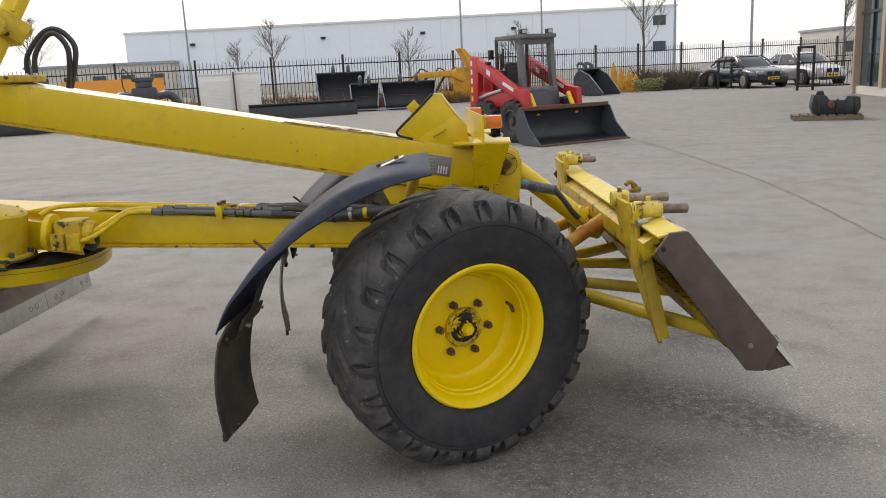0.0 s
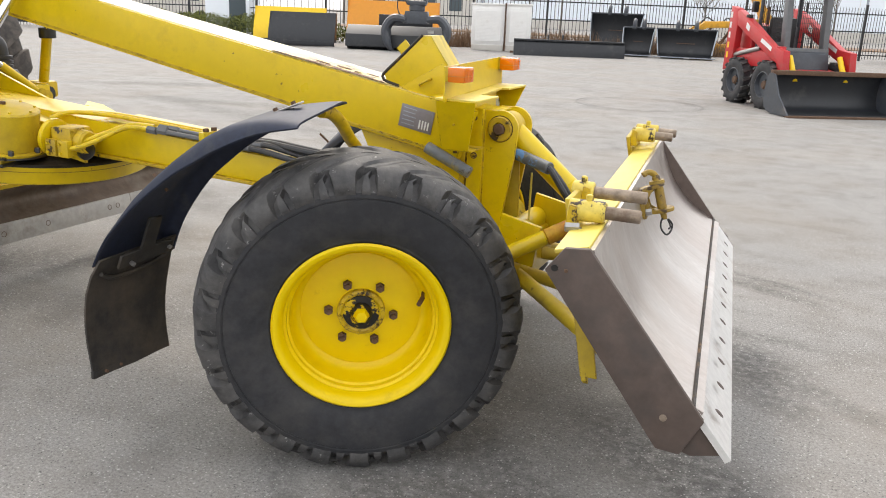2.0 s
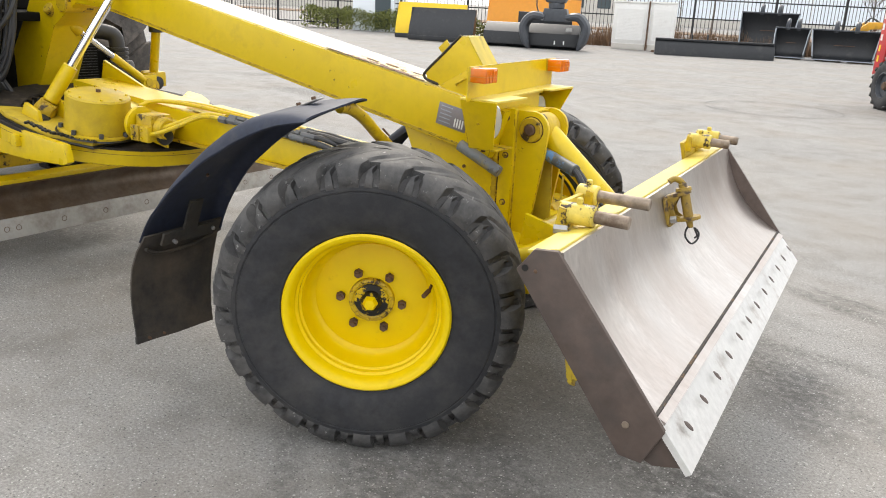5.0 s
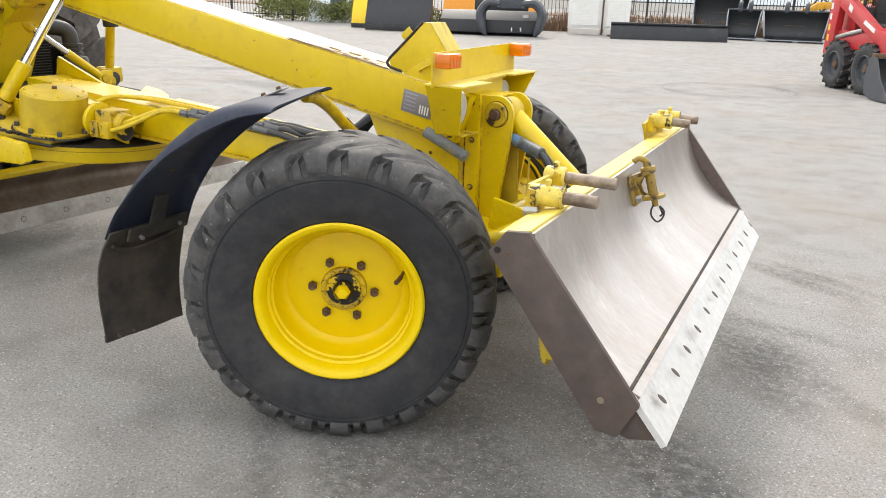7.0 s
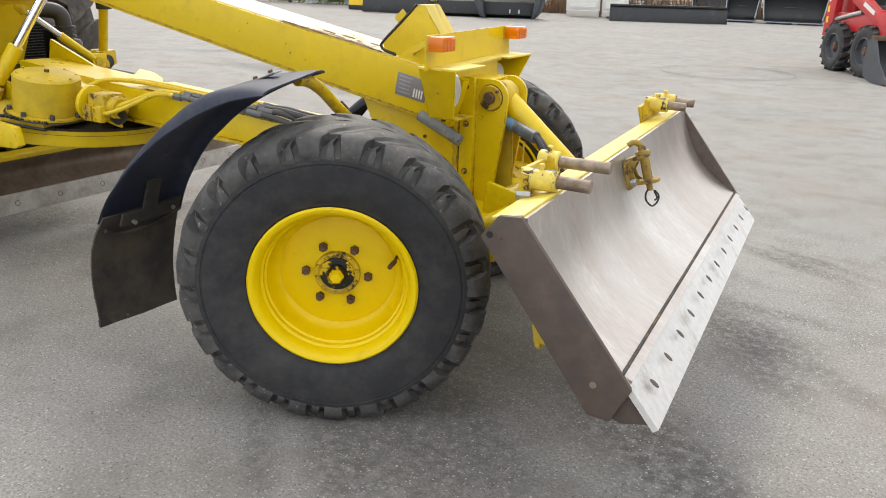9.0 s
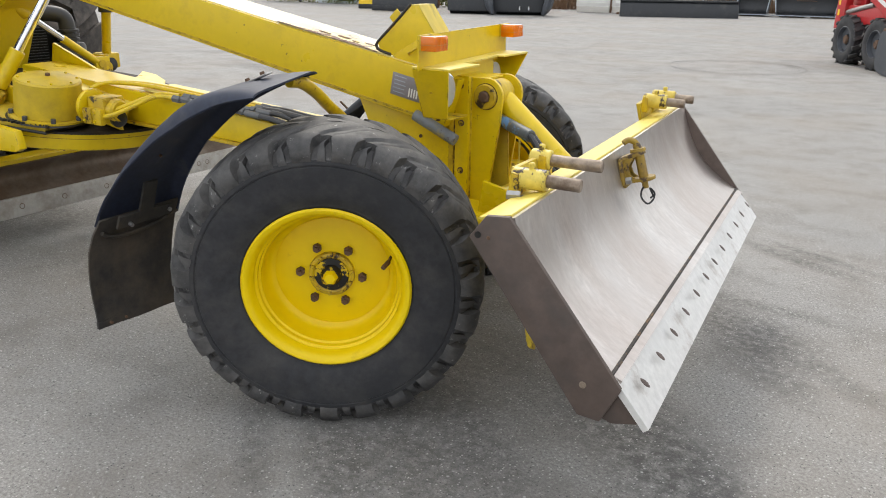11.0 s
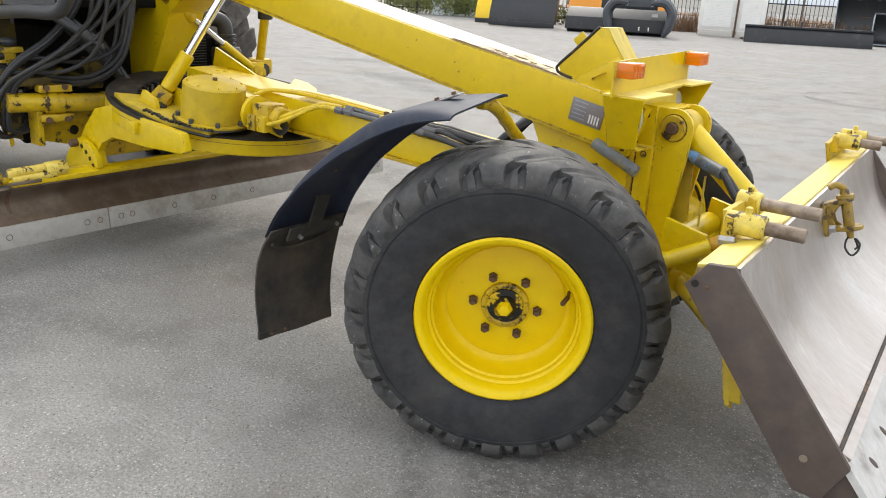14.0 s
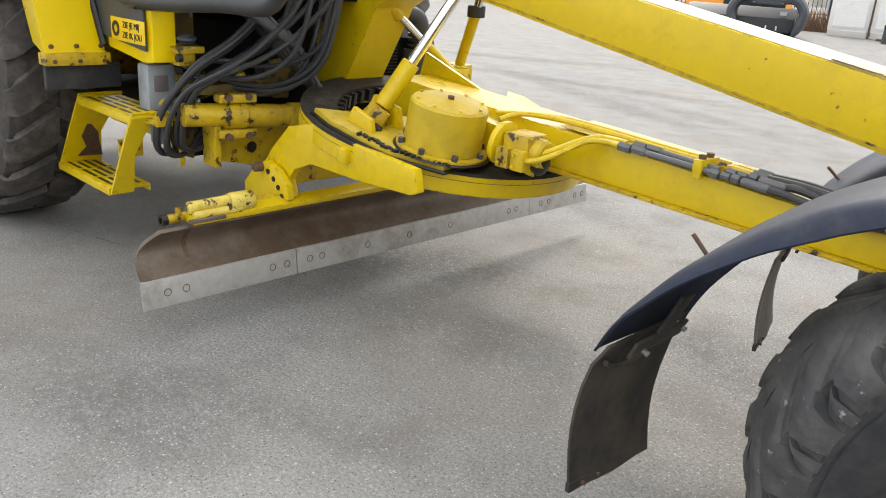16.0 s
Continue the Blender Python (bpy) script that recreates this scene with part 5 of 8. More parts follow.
    part("drop_pin", tube(spline([(0.066, 0, -0.062), (0.065, 0, -0.02), (0.063, 0, 0.05), (0.060, 0, 0.078), (0.056, -0.002, 0.092), (0.040, -0.012, 0.103), (0.024, -0.022, 0.097)], 4), [0.010] * 3 + [0.0155] * 8 + [0.013] * 3 + [0.010] * 5 + [0.0095] * 6, 12), "jawcast", h, "drop pin with a bent handle")
    part("pin_collar", lathe([(0.0, 0.0), (0.026, 0.0), (0.024, 0.010), (0, 0.012)], Matrix.Translation((0.061, 0, 0.060)), 18), "jawcast", h)
    part("jaw_bolt", rod((0.014, -0.030, -0.026), (0.034, -0.030, -0.026), 0.0125, 6, 0.002), "steel", h, "bare steel bolt head")
    part("safety_clip", tube(spline([(0.066, 0.004, -0.052), (0.056, -0.018, -0.066), (0.054, -0.026, -0.088), (0.066, -0.014, -0.112), (0.080, 0.008, -0.106), (0.086, 0.018, -0.086), (0.076, 0.010, -0.066), (0.080, 0.016, -0.092), (0.074, 0.006, -0.098)], 5), 0.0032, 8), "black", h, "bent black wire safety clip")

make_blade()


def cylinder_bar(name, p0, p1, r, rr, cut, mat_name="yellow", label=""):
    """A hydraulic cylinder: barrel from p0, rod on to p1; cut: the barrel's share."""
    p0, p1 = Vector(p0), Vector(p1)
    q = p0.lerp(p1, cut)
    d = (p1 - p0).normalized()
    c = part(name, rod(p0, q, r, 20, 0.006), mat_name, grader, label)
    part("gland", rod(q - d * 0.04, q + d * 0.012, r * 1.10, 20, 0.004), mat_name, c)
    part("piston_rod", rod(q, p1, rr, 16), "chrome", c, "bright chrome rod")
    part("rod_eye", lathe([(rr * 0.9, -rr * 1.1), (rr * 1.9, -rr * 1.1), (rr * 1.9, rr * 1.1), (rr * 0.9, rr * 1.1)], aim(p1, d.orthogonal()), 20, close=True), "yellow_worn", c)
    return c


cyl = cylinder_bar("lift_cylinder", (0.245, -0.085, 0.945), (0.60, -0.10, 0.655), 0.040, 0.02, 0.84, label="yellow hydraulic lift cylinder")
for k, dy in enumerate((0.0, 0.03)):
    part("hose", tube(spline([(0.41, -0.205 + dy, 0.847), (0.435, -0.215 + dy, 0.838 - dy * 0.3), (0.47, -0.215 + dy, 0.79), (0.50, -0.205 + dy, 0.745), (0.53, -0.19 + dy, 0.715)], 6), 0.011, 10), "hose", cyl, "black hydraulic hose")
part("hose_sleeve", rod((0.26, -0.118, 0.870), (0.43, -0.21, 0.842), 0.021, 14, 0.003), "bluesleeve", cyl, "grey hose sleeve with blue wear")
part("hose_fitting", rod((0.52, -0.195, 0.722), (0.55, -0.175, 0.69), 0.014, 6), "yellow_worn", cyl)
for s in (1, -1):
    Y = lambda y: y if s > 0 else -0.20 - y  # noqa: E731
    part("push_arm", rod((0.20, Y(-0.089), 0.484), (0.95, Y(-0.885), 0.430) if s > 0 else (0.78, Y(-0.705), 0.442), 0.025, 16), "yellow_dull", grader, "dull yellow push arm tube")
    part("push_stay", rod((0.20, Y(-0.191), 0.492), (0.88, Y(-0.342), 0.440), 0.023, 16), "yellow_dull", grader, "dull yellow stay tube")
    lk = part("top_link", rod((0.20, Y(-0.45), 0.495), (0.46, Y(-0.304), 0.632), 0.026, 16, 0.003), "yellow", grader, "yellow link tube with a rusty end")
    part("link_end", rod((0.46, Y(-0.304), 0.632), (0.70, Y(-0.17), 0.758), 0.0275, 16, 0.004), "orangerust", lk, "rusty orange tube end")
part("cross_stay", rod((0.20, 0.156, 0.475), (0.84, 0.356, 0.380), 0.022, 16), "yellow_dull", grader, "dull yellow stay tube")
part("pivot_tube", rod((0.31, -0.27, 0.60), (0.31, 0.08, 0.60), 0.04, 20, 0.006), "yellow", grader)
part("pivot_cheek", prism([(0.28, 0.54), (0.42, 0.52), (0.44, 0.66), (0.30, 0.69)], -0.30, -0.28, "y", 0.004), "yellow", grader)
part("pivot_cheek", prism([(0.28, 0.54), (0.42, 0.52), (0.44, 0.66), (0.30, 0.69)], 0.08, 0.10, "y", 0.004), "yellow", grader)


# ---- drawbar, circle and moldboard ----
def make_drawbar():
    y0, y1 = -0.25, -0.03
    top, bot = (lambda x: 0.775 - 0.065 * (x + 0.5)), (lambda x: 0.660 - 0.035 * (x + 0.5))
    d = part("drawbar", prism([(-0.05, top(-0.05) - 0.02), (-2.35, top(-2.35)), (-2.35, bot(-2.35)), (-0.05, bot(-0.05))], y0, y1, "y", 0.007), "yellow", grader, "yellow box-section drawbar")
    part("weld_flange", prism([(-0.1, bot(-0.1)), (-1.9, bot(-1.9)), (-1.9, bot(-1.9) - 0.012), (-0.1, bot(-0.1) - 0.012)], y0 - 0.02, y1 + 0.02, "y", 0.003), "yellow_worn", d)
    # Pale skin: glare on the drawbar top, put into the colour.
    part("drawbar_top", sheet([[(x, y, top(x) + 0.003 - (0.02 if x > -0.1 else 0)) for y in (y0 + 0.01, -0.14, y1 - 0.01)] for x in (-0.3, -0.9, -1.5)], 0.002), "paletop", d)
    # pipes from the motor, couplings, then hoses to the thick sleeve at the front
    for k, (dy, dz, lag) in enumerate(((0, 0, 0), (0.024, 0.020, 0.04))):
        pts = [(-1.495, -0.468 + dy, 0.752 + dz), (-1.43, -0.462 + dy, 0.757 + dz), (-1.385, -0.40 + dy, 0.782 + dz), (-1.345, -0.305 + dy * 0.6, 0.820 + dz * 0.5), (-1.30, -0.276 + dy * 0.6, 0.829 + dz * 0.5), (-1.22, -0.272 + dy, 0.827 + dz * 0.4)]
        part("pipe", tube(spline(pts, 7), 0.0095, 10), "yellow", d, "bent yellow hydraulic pipe")
        for x0, x1, r in ((-1.235, -1.19, 0.0165), (-1.185, -1.135, 0.0145)):
            part("coupling", rod((x0 + lag, -0.272 + dy, 0.827 + dz * 0.4), (x1 + lag, -0.272 + dy, 0.824 + dz * 0.4), r, 6, 0.003), "cabgrey", d, "grey hexagonal pipe coupling")
        part("grey_pipe", rod((-1.14 + lag, -0.272 + dy, 0.824 + dz * 0.4), (-0.90, -0.272 + dy, 0.810 + dz * 0.4), 0.0095, 10), "cabgrey", d, "grey steel pipe")
        for x0, x1, r in ((-0.915, -0.885, 0.0145), (-0.88, -0.85, 0.012), (-0.845, -0.82, 0.0148)):
            part("coupling", rod((x0 + lag, -0.273 + dy, 0.811 + dz * 0.4), (x1 + lag, -0.273 + dy, 0.808 + dz * 0.4), r, 6, 0.003), "cabgrey", d)
        part("ferrule", rod((-0.815 + lag, -0.273 + dy, 0.806 + dz * 0.4), (-0.73 + lag, -0.275 + dy, 0.800 + dz * 0.5), 0.0132, 14, 0.003), "cabgrey", d, "crimped grey hose end")
        part("hose", tube(spline([(-0.74 + lag, -0.275 + dy, 0.801 + dz * 0.5), (-0.66, -0.279 + dy, 0.795 + dz), (-0.57, -0.283 + dy, 0.782 + dz), (-0.48, -0.283 + dy, 0.770 + dz), (-0.40, -0.281 + dy, 0.776 + dz)], 6), 0.0115, 10), "hose", d, "black hydraulic hose")
    for k in range(2):
        part("top_pipe", tube(spline([(-1.66 - 0.10 * k, -0.37 + 0.10 * k, 0.845), (-1.62, -0.30 + 0.05 * k, 0.866 - 0.004 * k), (-1.50, -0.225 + 0.035 * k, 0.858), (-1.34, -0.200 + 0.035 * k, 0.846), (-1.10, -0.198 + 0.035 * k, 0.829), (-0.95, -0.198 + 0.035 * k, 0.820)], 6), 0.0095, 10), "yellow", d, "yellow hydraulic pipe along the drawbar top")
        part("coupling", rod((-0.96, -0.198 + 0.035 * k, 0.820), (-0.90, -0.200 + 0.035 * k, 0.817), 0.015, 6, 0.003), "yellow_worn", d)
        part("elbow", tube(spline([(-0.90, -0.200 + 0.035 * k, 0.817), (-0.87, -0.203 + 0.035 * k, 0.822), (-0.80, -0.215 + 0.035 * k, 0.818)], 4), 0.011, 8), "yellow_worn", d)
        part("coupling", rod((-0.81, -0.213 + 0.035 * k, 0.819), (-0.76, -0.220 + 0.035 * k, 0.816), 0.0165, 6, 0.003), "cabgrey", d)
        part("hose", tube(spline([(-0.77, -0.218 + 0.035 * k, 0.817), (-0.66, -0.235 + 0.035 * k, 0.820), (-0.56, -0.262 + 0.03 * k, 0.818), (-0.45, -0.272 + 0.03 * k, 0.811), (-0.30, -0.262, 0.806), (-0.18, -0.225, 0.790), (-0.12, -0.165, 0.765)], 6), 0.0125, 10), "hose", d, "black hydraulic hose")
    part("pipe_clamp", box(-0.965, -0.935, -0.290, -0.180, 0.802, 0.842, 0.004, None, box(-0.962, -0.938, -0.288, -0.265, 0.785, 0.81, 0.003)), "yellow", d, "yellow pipe clamp")
    for y in (-0.262, -0.215):
        part("clamp_bolt", hexnut(pose(-0.95, y, 0.848), 0.012, 0.014), "rusty", d)
    sl = part("hose_sleeve", tube(spline([(-0.475, -0.275, 0.778), (-0.36, -0.276, 0.789), (-0.26, -0.268, 0.796), (-0.17, -0.235, 0.788), (-0.11, -0.175, 0.765)], 6), 0.023, 14), "hose", d, "thick black hose sleeve")
    part("sleeve_end", rod((-0.480, -0.275, 0.7775), (-0.470, -0.275, 0.779), 0.0245, 14), "black", sl)
    part("hose_clamp", lathe([(0.0235, -0.007), (0.0265, -0.007), (0.0265, 0.007), (0.0235, 0.007)], aim((-0.405, -0.276, 0.785), (1, 0, 0.09)), 20, close=True), "steel", sl, "pale steel hose clamp")
    part("clamp_screw", box(-0.416, -0.394, -0.300, -0.284, 0.802, 0.816, 0.003), "steel", sl)
    part("paint_splash", lathe([(0.0232, -0.008), (0.0236, -0.006), (0.0236, 0.006), (0.0232, 0.010)], aim((-0.345, -0.276, 0.790), (1, 0, 0.09)), 16), "yellow_worn", sl, "splash of yellow paint")

make_drawbar()
RING = pose(-2.135, -0.14, 0.74, 0, 9.5, 0)
CR = 0.592


def make_circle():
    """The slewing ring and what sits on it, in the ring's own tilted plane (z up from its top)."""
    c = part("circle_ring", lathe([(CR - 0.11, -0.080), (CR - 0.004, -0.080), (CR, -0.076), (CR, -0.006), (CR - 0.004, -0.002), (CR - 0.11, -0.002)], None, 80, close=True), "yellow", grader, "yellow slewing ring of the moldboard")
    c.matrix_local = RING
    part("ring_top", lathe([(CR - 0.145, -0.06), (CR - 0.145, 0.004), (CR - 0.002, 0.004), (CR + 0.001, -0.006), (CR - 0.10, -0.006), (CR - 0.10, -0.06)], None, 80, close=True), "greasetop", c, "greasy black ring top")
    for z, r in ((-0.026, 0.0009),):
        part("score_line", lathe([(CR - 0.002, z - r), (CR + 0.0008, z - r), (CR + 0.0008, z + r), (CR - 0.002, z + r)], None, 80, close=True), "rusty", c)
    for k in range(46):
        a = 2 * math.pi * k / 46
        part("tooth", box(CR - 0.172, CR - 0.143, -0.012, 0.012, -0.055, -0.004, 0, Matrix.Rotation(a, 4, "Z")), "black", c)
    yoke = part("yoke_plate", prism([(-0.19, -0.53), (-0.06, -0.557), (0.10, -0.555), (0.26, -0.54), (0.435, -0.445), (0.40, -0.19), (0.40, 0.1), (0.1, 0.1), (0.0, -0.19), (-0.11, -0.40)], 0.010, 0.030, "z", 0.004), "yellow_dull", grader, "yellow yoke plate with greasy rim")
    yoke.matrix_local = RING
    part("grease_rim", tube([(x, y, 0.006) for x, y in ((-0.20, -0.535), (-0.06, -0.563), (0.10, -0.561), (0.265, -0.546), (0.442, -0.448), (0.405, -0.19))], 0.007, 6), "black", yoke, "black grease line")
    part("yoke_wall", prism([(0.0, 0.03), (0.62, 0.03), (0.58, 0.15), (0.1, 0.14), (0.0, 0.11)], -0.20, -0.185, "y", 0.003), "yellow", yoke)
    part("yoke_wall", prism([(-0.30, 0.03), (0.62, 0.03), (0.58, 0.15), (0.1, 0.14), (-0.28, 0.20)], 0.09, 0.105, "y", 0.003), "yellow", yoke)
    left = part("yoke_plate", prism([(-0.19, 0.58), (-0.10, 0.60), (0.02, 0.56), (0.16, 0.42), (0.20, 0.11), (0.1, 0.11), (0.0, 0.27), (-0.11, 0.48)], 0.010, 0.030, "z", 0.004), "yellow", grader)
    left.matrix_local = RING
    # Sky reflection on the deck, painted as a paler skin.
    part("deck_top", sheet([[(x, y, 0.138) for y in (-0.18, -0.045, 0.09)] for x in (0.01, 0.3, 0.61)], 0.002), "paletop", yoke)
    part("yoke_deck", box(0.0, 0.62, -0.19, 0.10, 0.12, 0.135, 0.003), "yellow", yoke)
    dx, dy = 0.305, -0.335
    drum = part("slew_gearbox", lathe([(0.165, 0.030), (0.165, 0.042), (0.140, 0.045), (0.138, 0.195), (0.131, 0.203), (0.05, 0.212), (0.015, 0.214), (0, 0.214)], Matrix.Translation((dx, dy, 0)), 48), "gearyellow", grader, "round yellow slew gearbox")
    drum.matrix_local = RING
    part("grease_ring", lathe([(0.160, 0.029), (0.160, 0.034), (0.172, 0.034), (0.176, 0.029)], Matrix.Translation((dx, dy, 0)), 40, close=True), "black", drum, "black grease round the gearbox foot")
    rg = random.Random(12)
    lumps = bmesh.new()
    for k in range(34):
        u = k / 33
        gx, gy = (0.10 + 0.17 * u / 0.5, -0.553 + 0.012 * u / 0.5) if u < 0.5 else (0.27 + 0.165 * (u - 0.5) / 0.5, -0.541 + 0.095 * (u - 0.5) / 0.5)
        box(-0.010, 0.010, -0.005, 0.005, 0.028, 0.040, 0.003, pose(gx + rg.uniform(-0.006, 0.006), gy + rg.uniform(0.0, 0.016), 0, 0, 0, rg.uniform(0, 180)), lumps)
    tagged(part("grease_lumps", lumps, "black", yoke, "lumps of black grease along the plate edge"), kind="stuff")
    part("plug", hexnut(Matrix.Translation((dx, dy, 0.218)), 0.012, 0.014), "rusty", drum)
    for k in range(8):
        a = 2 * math.pi * k / 8 + 0.3
        part("gearbox_bolt", rod((dx + 0.152 * math.cos(a), dy + 0.152 * math.sin(a), 0.03), (dx + 0.152 * math.cos(a), dy + 0.152 * math.sin(a), 0.062), 0.011, 6), "darkgrey", drum)
        part("lid_bolt", hexnut(Matrix.Translation((dx + 0.118 * math.cos(a), dy + 0.118 * math.sin(a), 0.208)), 0.006, 0.008), "yellow", drum)
    mo = part("hydraulic_motor", box(-1.56, -1.45, -0.465, -0.355, 0.720, 0.832, 0.014), "yellow_worn", grader, "yellow cast hydraulic motor")
    part("motor_flange", lathe([(0, 0), (0.070, 0), (0.075, 0.008), (0.075, 0.024), (0.055, 0.032), (0, 0.032)], aim((-1.605, -0.425, 0.785), (0.97, 0.1, -0.15)), 28), "yellow", mo)
    part("motor_cover", rod((-1.46, -0.41, 0.775), (-1.415, -0.408, 0.770), 0.050, 18, 0.008), "yellow_worn", mo)
    for x in (-1.54, -1.475):
        part("port_block", box(x - 0.028, x + 0.028, -0.488, -0.46, 0.715, 0.785, 0.008), "yellow_worn", mo)
        for z in (0.732, 0.768):
            part("port_bolt", hexnut(pose(x - 0.012, -0.490, z, 90), 0.007, 0.008), "yellow", mo)
    part("motor_end", lathe([(0, 0), (0.032, 0), (0.036, 0.008), (0.036, 0.030), (0.024, 0.038), (0, 0.038)], aim((-1.455, -0.405, 0.742), (0.96, -0.1, -0.26)), 20), "black", mo, "oily black motor end")
    for k in range(4):
        part("motor_bolt", hexnut(pose(-1.447, -0.45 + 0.028 * k, 0.822 - 0.004 * k, 0, 80, 0), 0.0075, 0.010), "yellow_worn", mo)
    # side arm that carries the moldboard
    arm = prism([(-1.706, 0.700), (-1.686, 0.625), (-1.72, 0.610), (-2.00, 0.597), (-2.27, 0.598), (-2.373, 0.555), (-2.413, 0.508), (-2.391, 0.440), (-2.67, 0.367), (-2.69, 0.441), (-2.60, 0.518), (-2.526, 0.61), (-2.414, 0.716), (-2.267, 0.752), (-2.131, 0.735), (-1.881, 0.712)], -0.72, -0.685, "y", 0.004)
    a = part("moldboard_arm", arm, "yellow", grader, "yellow moldboard side arm with pin holes")
    part("arm_lug", box(-2.085, -2.035, -0.745, -0.715, 0.650, 0.705, 0.006), "yellow", a)
    part("index_plate", prism([(-2.67, 0.373), (-2.672, 0.446), (-2.605, 0.518), (-2.521, 0.566), (-2.440, 0.545), (-2.375, 0.495), (-2.36, 0.44)], -0.755, -0.725, "y", 0.004), "yellow", a)
    for x, z in ((-2.500, 0.525), (-2.462, 0.502), (-2.430, 0.475), (-2.405, 0.445)):
        part("pin_hole", lathe([(0, 0.002), (0.011, 0.002), (0.011, -0.002), (0, -0.002)], aim((x, -0.756, z), (0, -1, 0)), 14), "black", a)
    part("arm_pin", rod((-2.545, -0.79, 0.535), (-2.545, -0.70, 0.535), 0.019, 14, 0.004), "rusty", a)
    arm2 = prism([(-1.70, 0.63), (-1.70, 0.70), (-2.267, 0.752), (-2.526, 0.61), (-2.69, 0.44), (-2.39, 0.40), (-2.27, 0.598)], 0.41, 0.44, "y", 0.004)
    part("moldboard_arm", arm2, "yellow", grader)
    part("arm_strut", box(-2.55, -2.45, -0.70, 0.42, 0.47, 0.54, 0.01), "yellow_worn", grader)


make_circle()


def make_moldboard():
    y0, y1 = -1.372, 1.20
    n, prof = 12, []
    for k in range(n + 1):
        u = k / n
        bow = math.sin(u * math.pi) * 0.075
        prof.append((-2.345 - 0.03 * u - bow, 0.232 + 0.178 * u))
    rows = [[(x, y0 + 0.01 + 0.085 * (i / n) ** 1.8 + (y1 - y0 - 0.02 - 0.085 * (i / n) ** 1.8) * j / 26, z) for j in range(27)] for i, (x, z) in enumerate(prof)]
    mb = part("moldboard", sheet(rows, 0.014), "mold", grader, "long brown worn moldboard with pale cutting edge")
    for a, b in ((y0, -0.742), (-0.738, 0.698), (0.702, y1)):
        e = part("cutting_edge", prism([(-2.345, 0.246), (-2.330, 0.246), (-2.318, 0.147), (-2.330, 0.144)], a, b, "y", 0.002), "greyedge", mb, "pale grey bolted cutting edge")
        length = b - a
        spots = (a + 0.09, a + 0.16, b - 0.11, b - 0.045) if length < 1 else (a + 0.06, a + 0.12, a + 0.36, a + 0.60, a + 0.86, b - 0.16, b - 0.10)
        for y in spots:
            part("edge_bolt", lathe([(0.0115, 0.0), (0.013, 0.0012), (0.0145, 0.0)], aim((-2.3225, y, 0.197), (1, 0, 0.08)), 18, close=True), "rusty", e)
    part("end_strip", sheet([[(x + 0.012, y0 + 0.20, z), (x + 0.012, y0 + 0.215, z)] for x, z in prof], 0.006), "rusty", mb)
    t = part("shift_rail", prism([(-2.43, 0.405), (-2.365, 0.405), (-2.36, 0.428), (-2.42, 0.445)], y0 + 0.22, y1 - 0.2, "y", 0.005), "yellow", mb, "yellow rail along the moldboard top")
    part("shift_tube", rod((-2.44, y0 + 0.15, 0.419), (-2.44, y0 + 0.6, 0.435), 0.018, 14), "yellow_worn", mb)
    part("tube_end", lathe([(0.013, 0), (0.0205, 0), (0.0205, 0.022), (0.013, 0.022)], aim((-2.44, y0 + 0.155, 0.419), (0, -1, 0)), 16, close=True), "black", mb)
    g = part("guide_block", rod((-2.40, y0 + 0.215, 0.462), (-2.40, y0 + 0.40, 0.466), 0.023, 14, 0.006, bm=rod((-2.375, y0 + 0.225, 0.436), (-2.375, y0 + 0.42, 0.440), 0.017, 12, 0.005)), "palechip", mb, "chipped pale yellow guide block")
    part("guide_cap", lathe([(0.026, 0), (0.026, -0.10), (0.034, -0.10), (0.038, -0.085), (0.038, -0.01), (0.034, 0)], aim((-2.395, y0 + 0.475, 0.458), (0, 1, 0)), 14, close=True), "palechip", g)
    part("cap_bore", rod((-2.395, y0 + 0.38, 0.458), (-2.395, y0 + 0.468, 0.458), 0.0265, 12), "rusty", g)
    part("wear_strip", box(-2.366, -2.346, y0 + 0.20, y0 + 0.34, 0.418, 0.432, 0.003), "mold", g, "bare brown wear strip")
    part("guide_bolt", rod((-2.42, y0 + 0.19, 0.42), (-2.42, y0 + 0.19, 0.465), 0.010, 8), "yellow_worn", g)


make_moldboard()


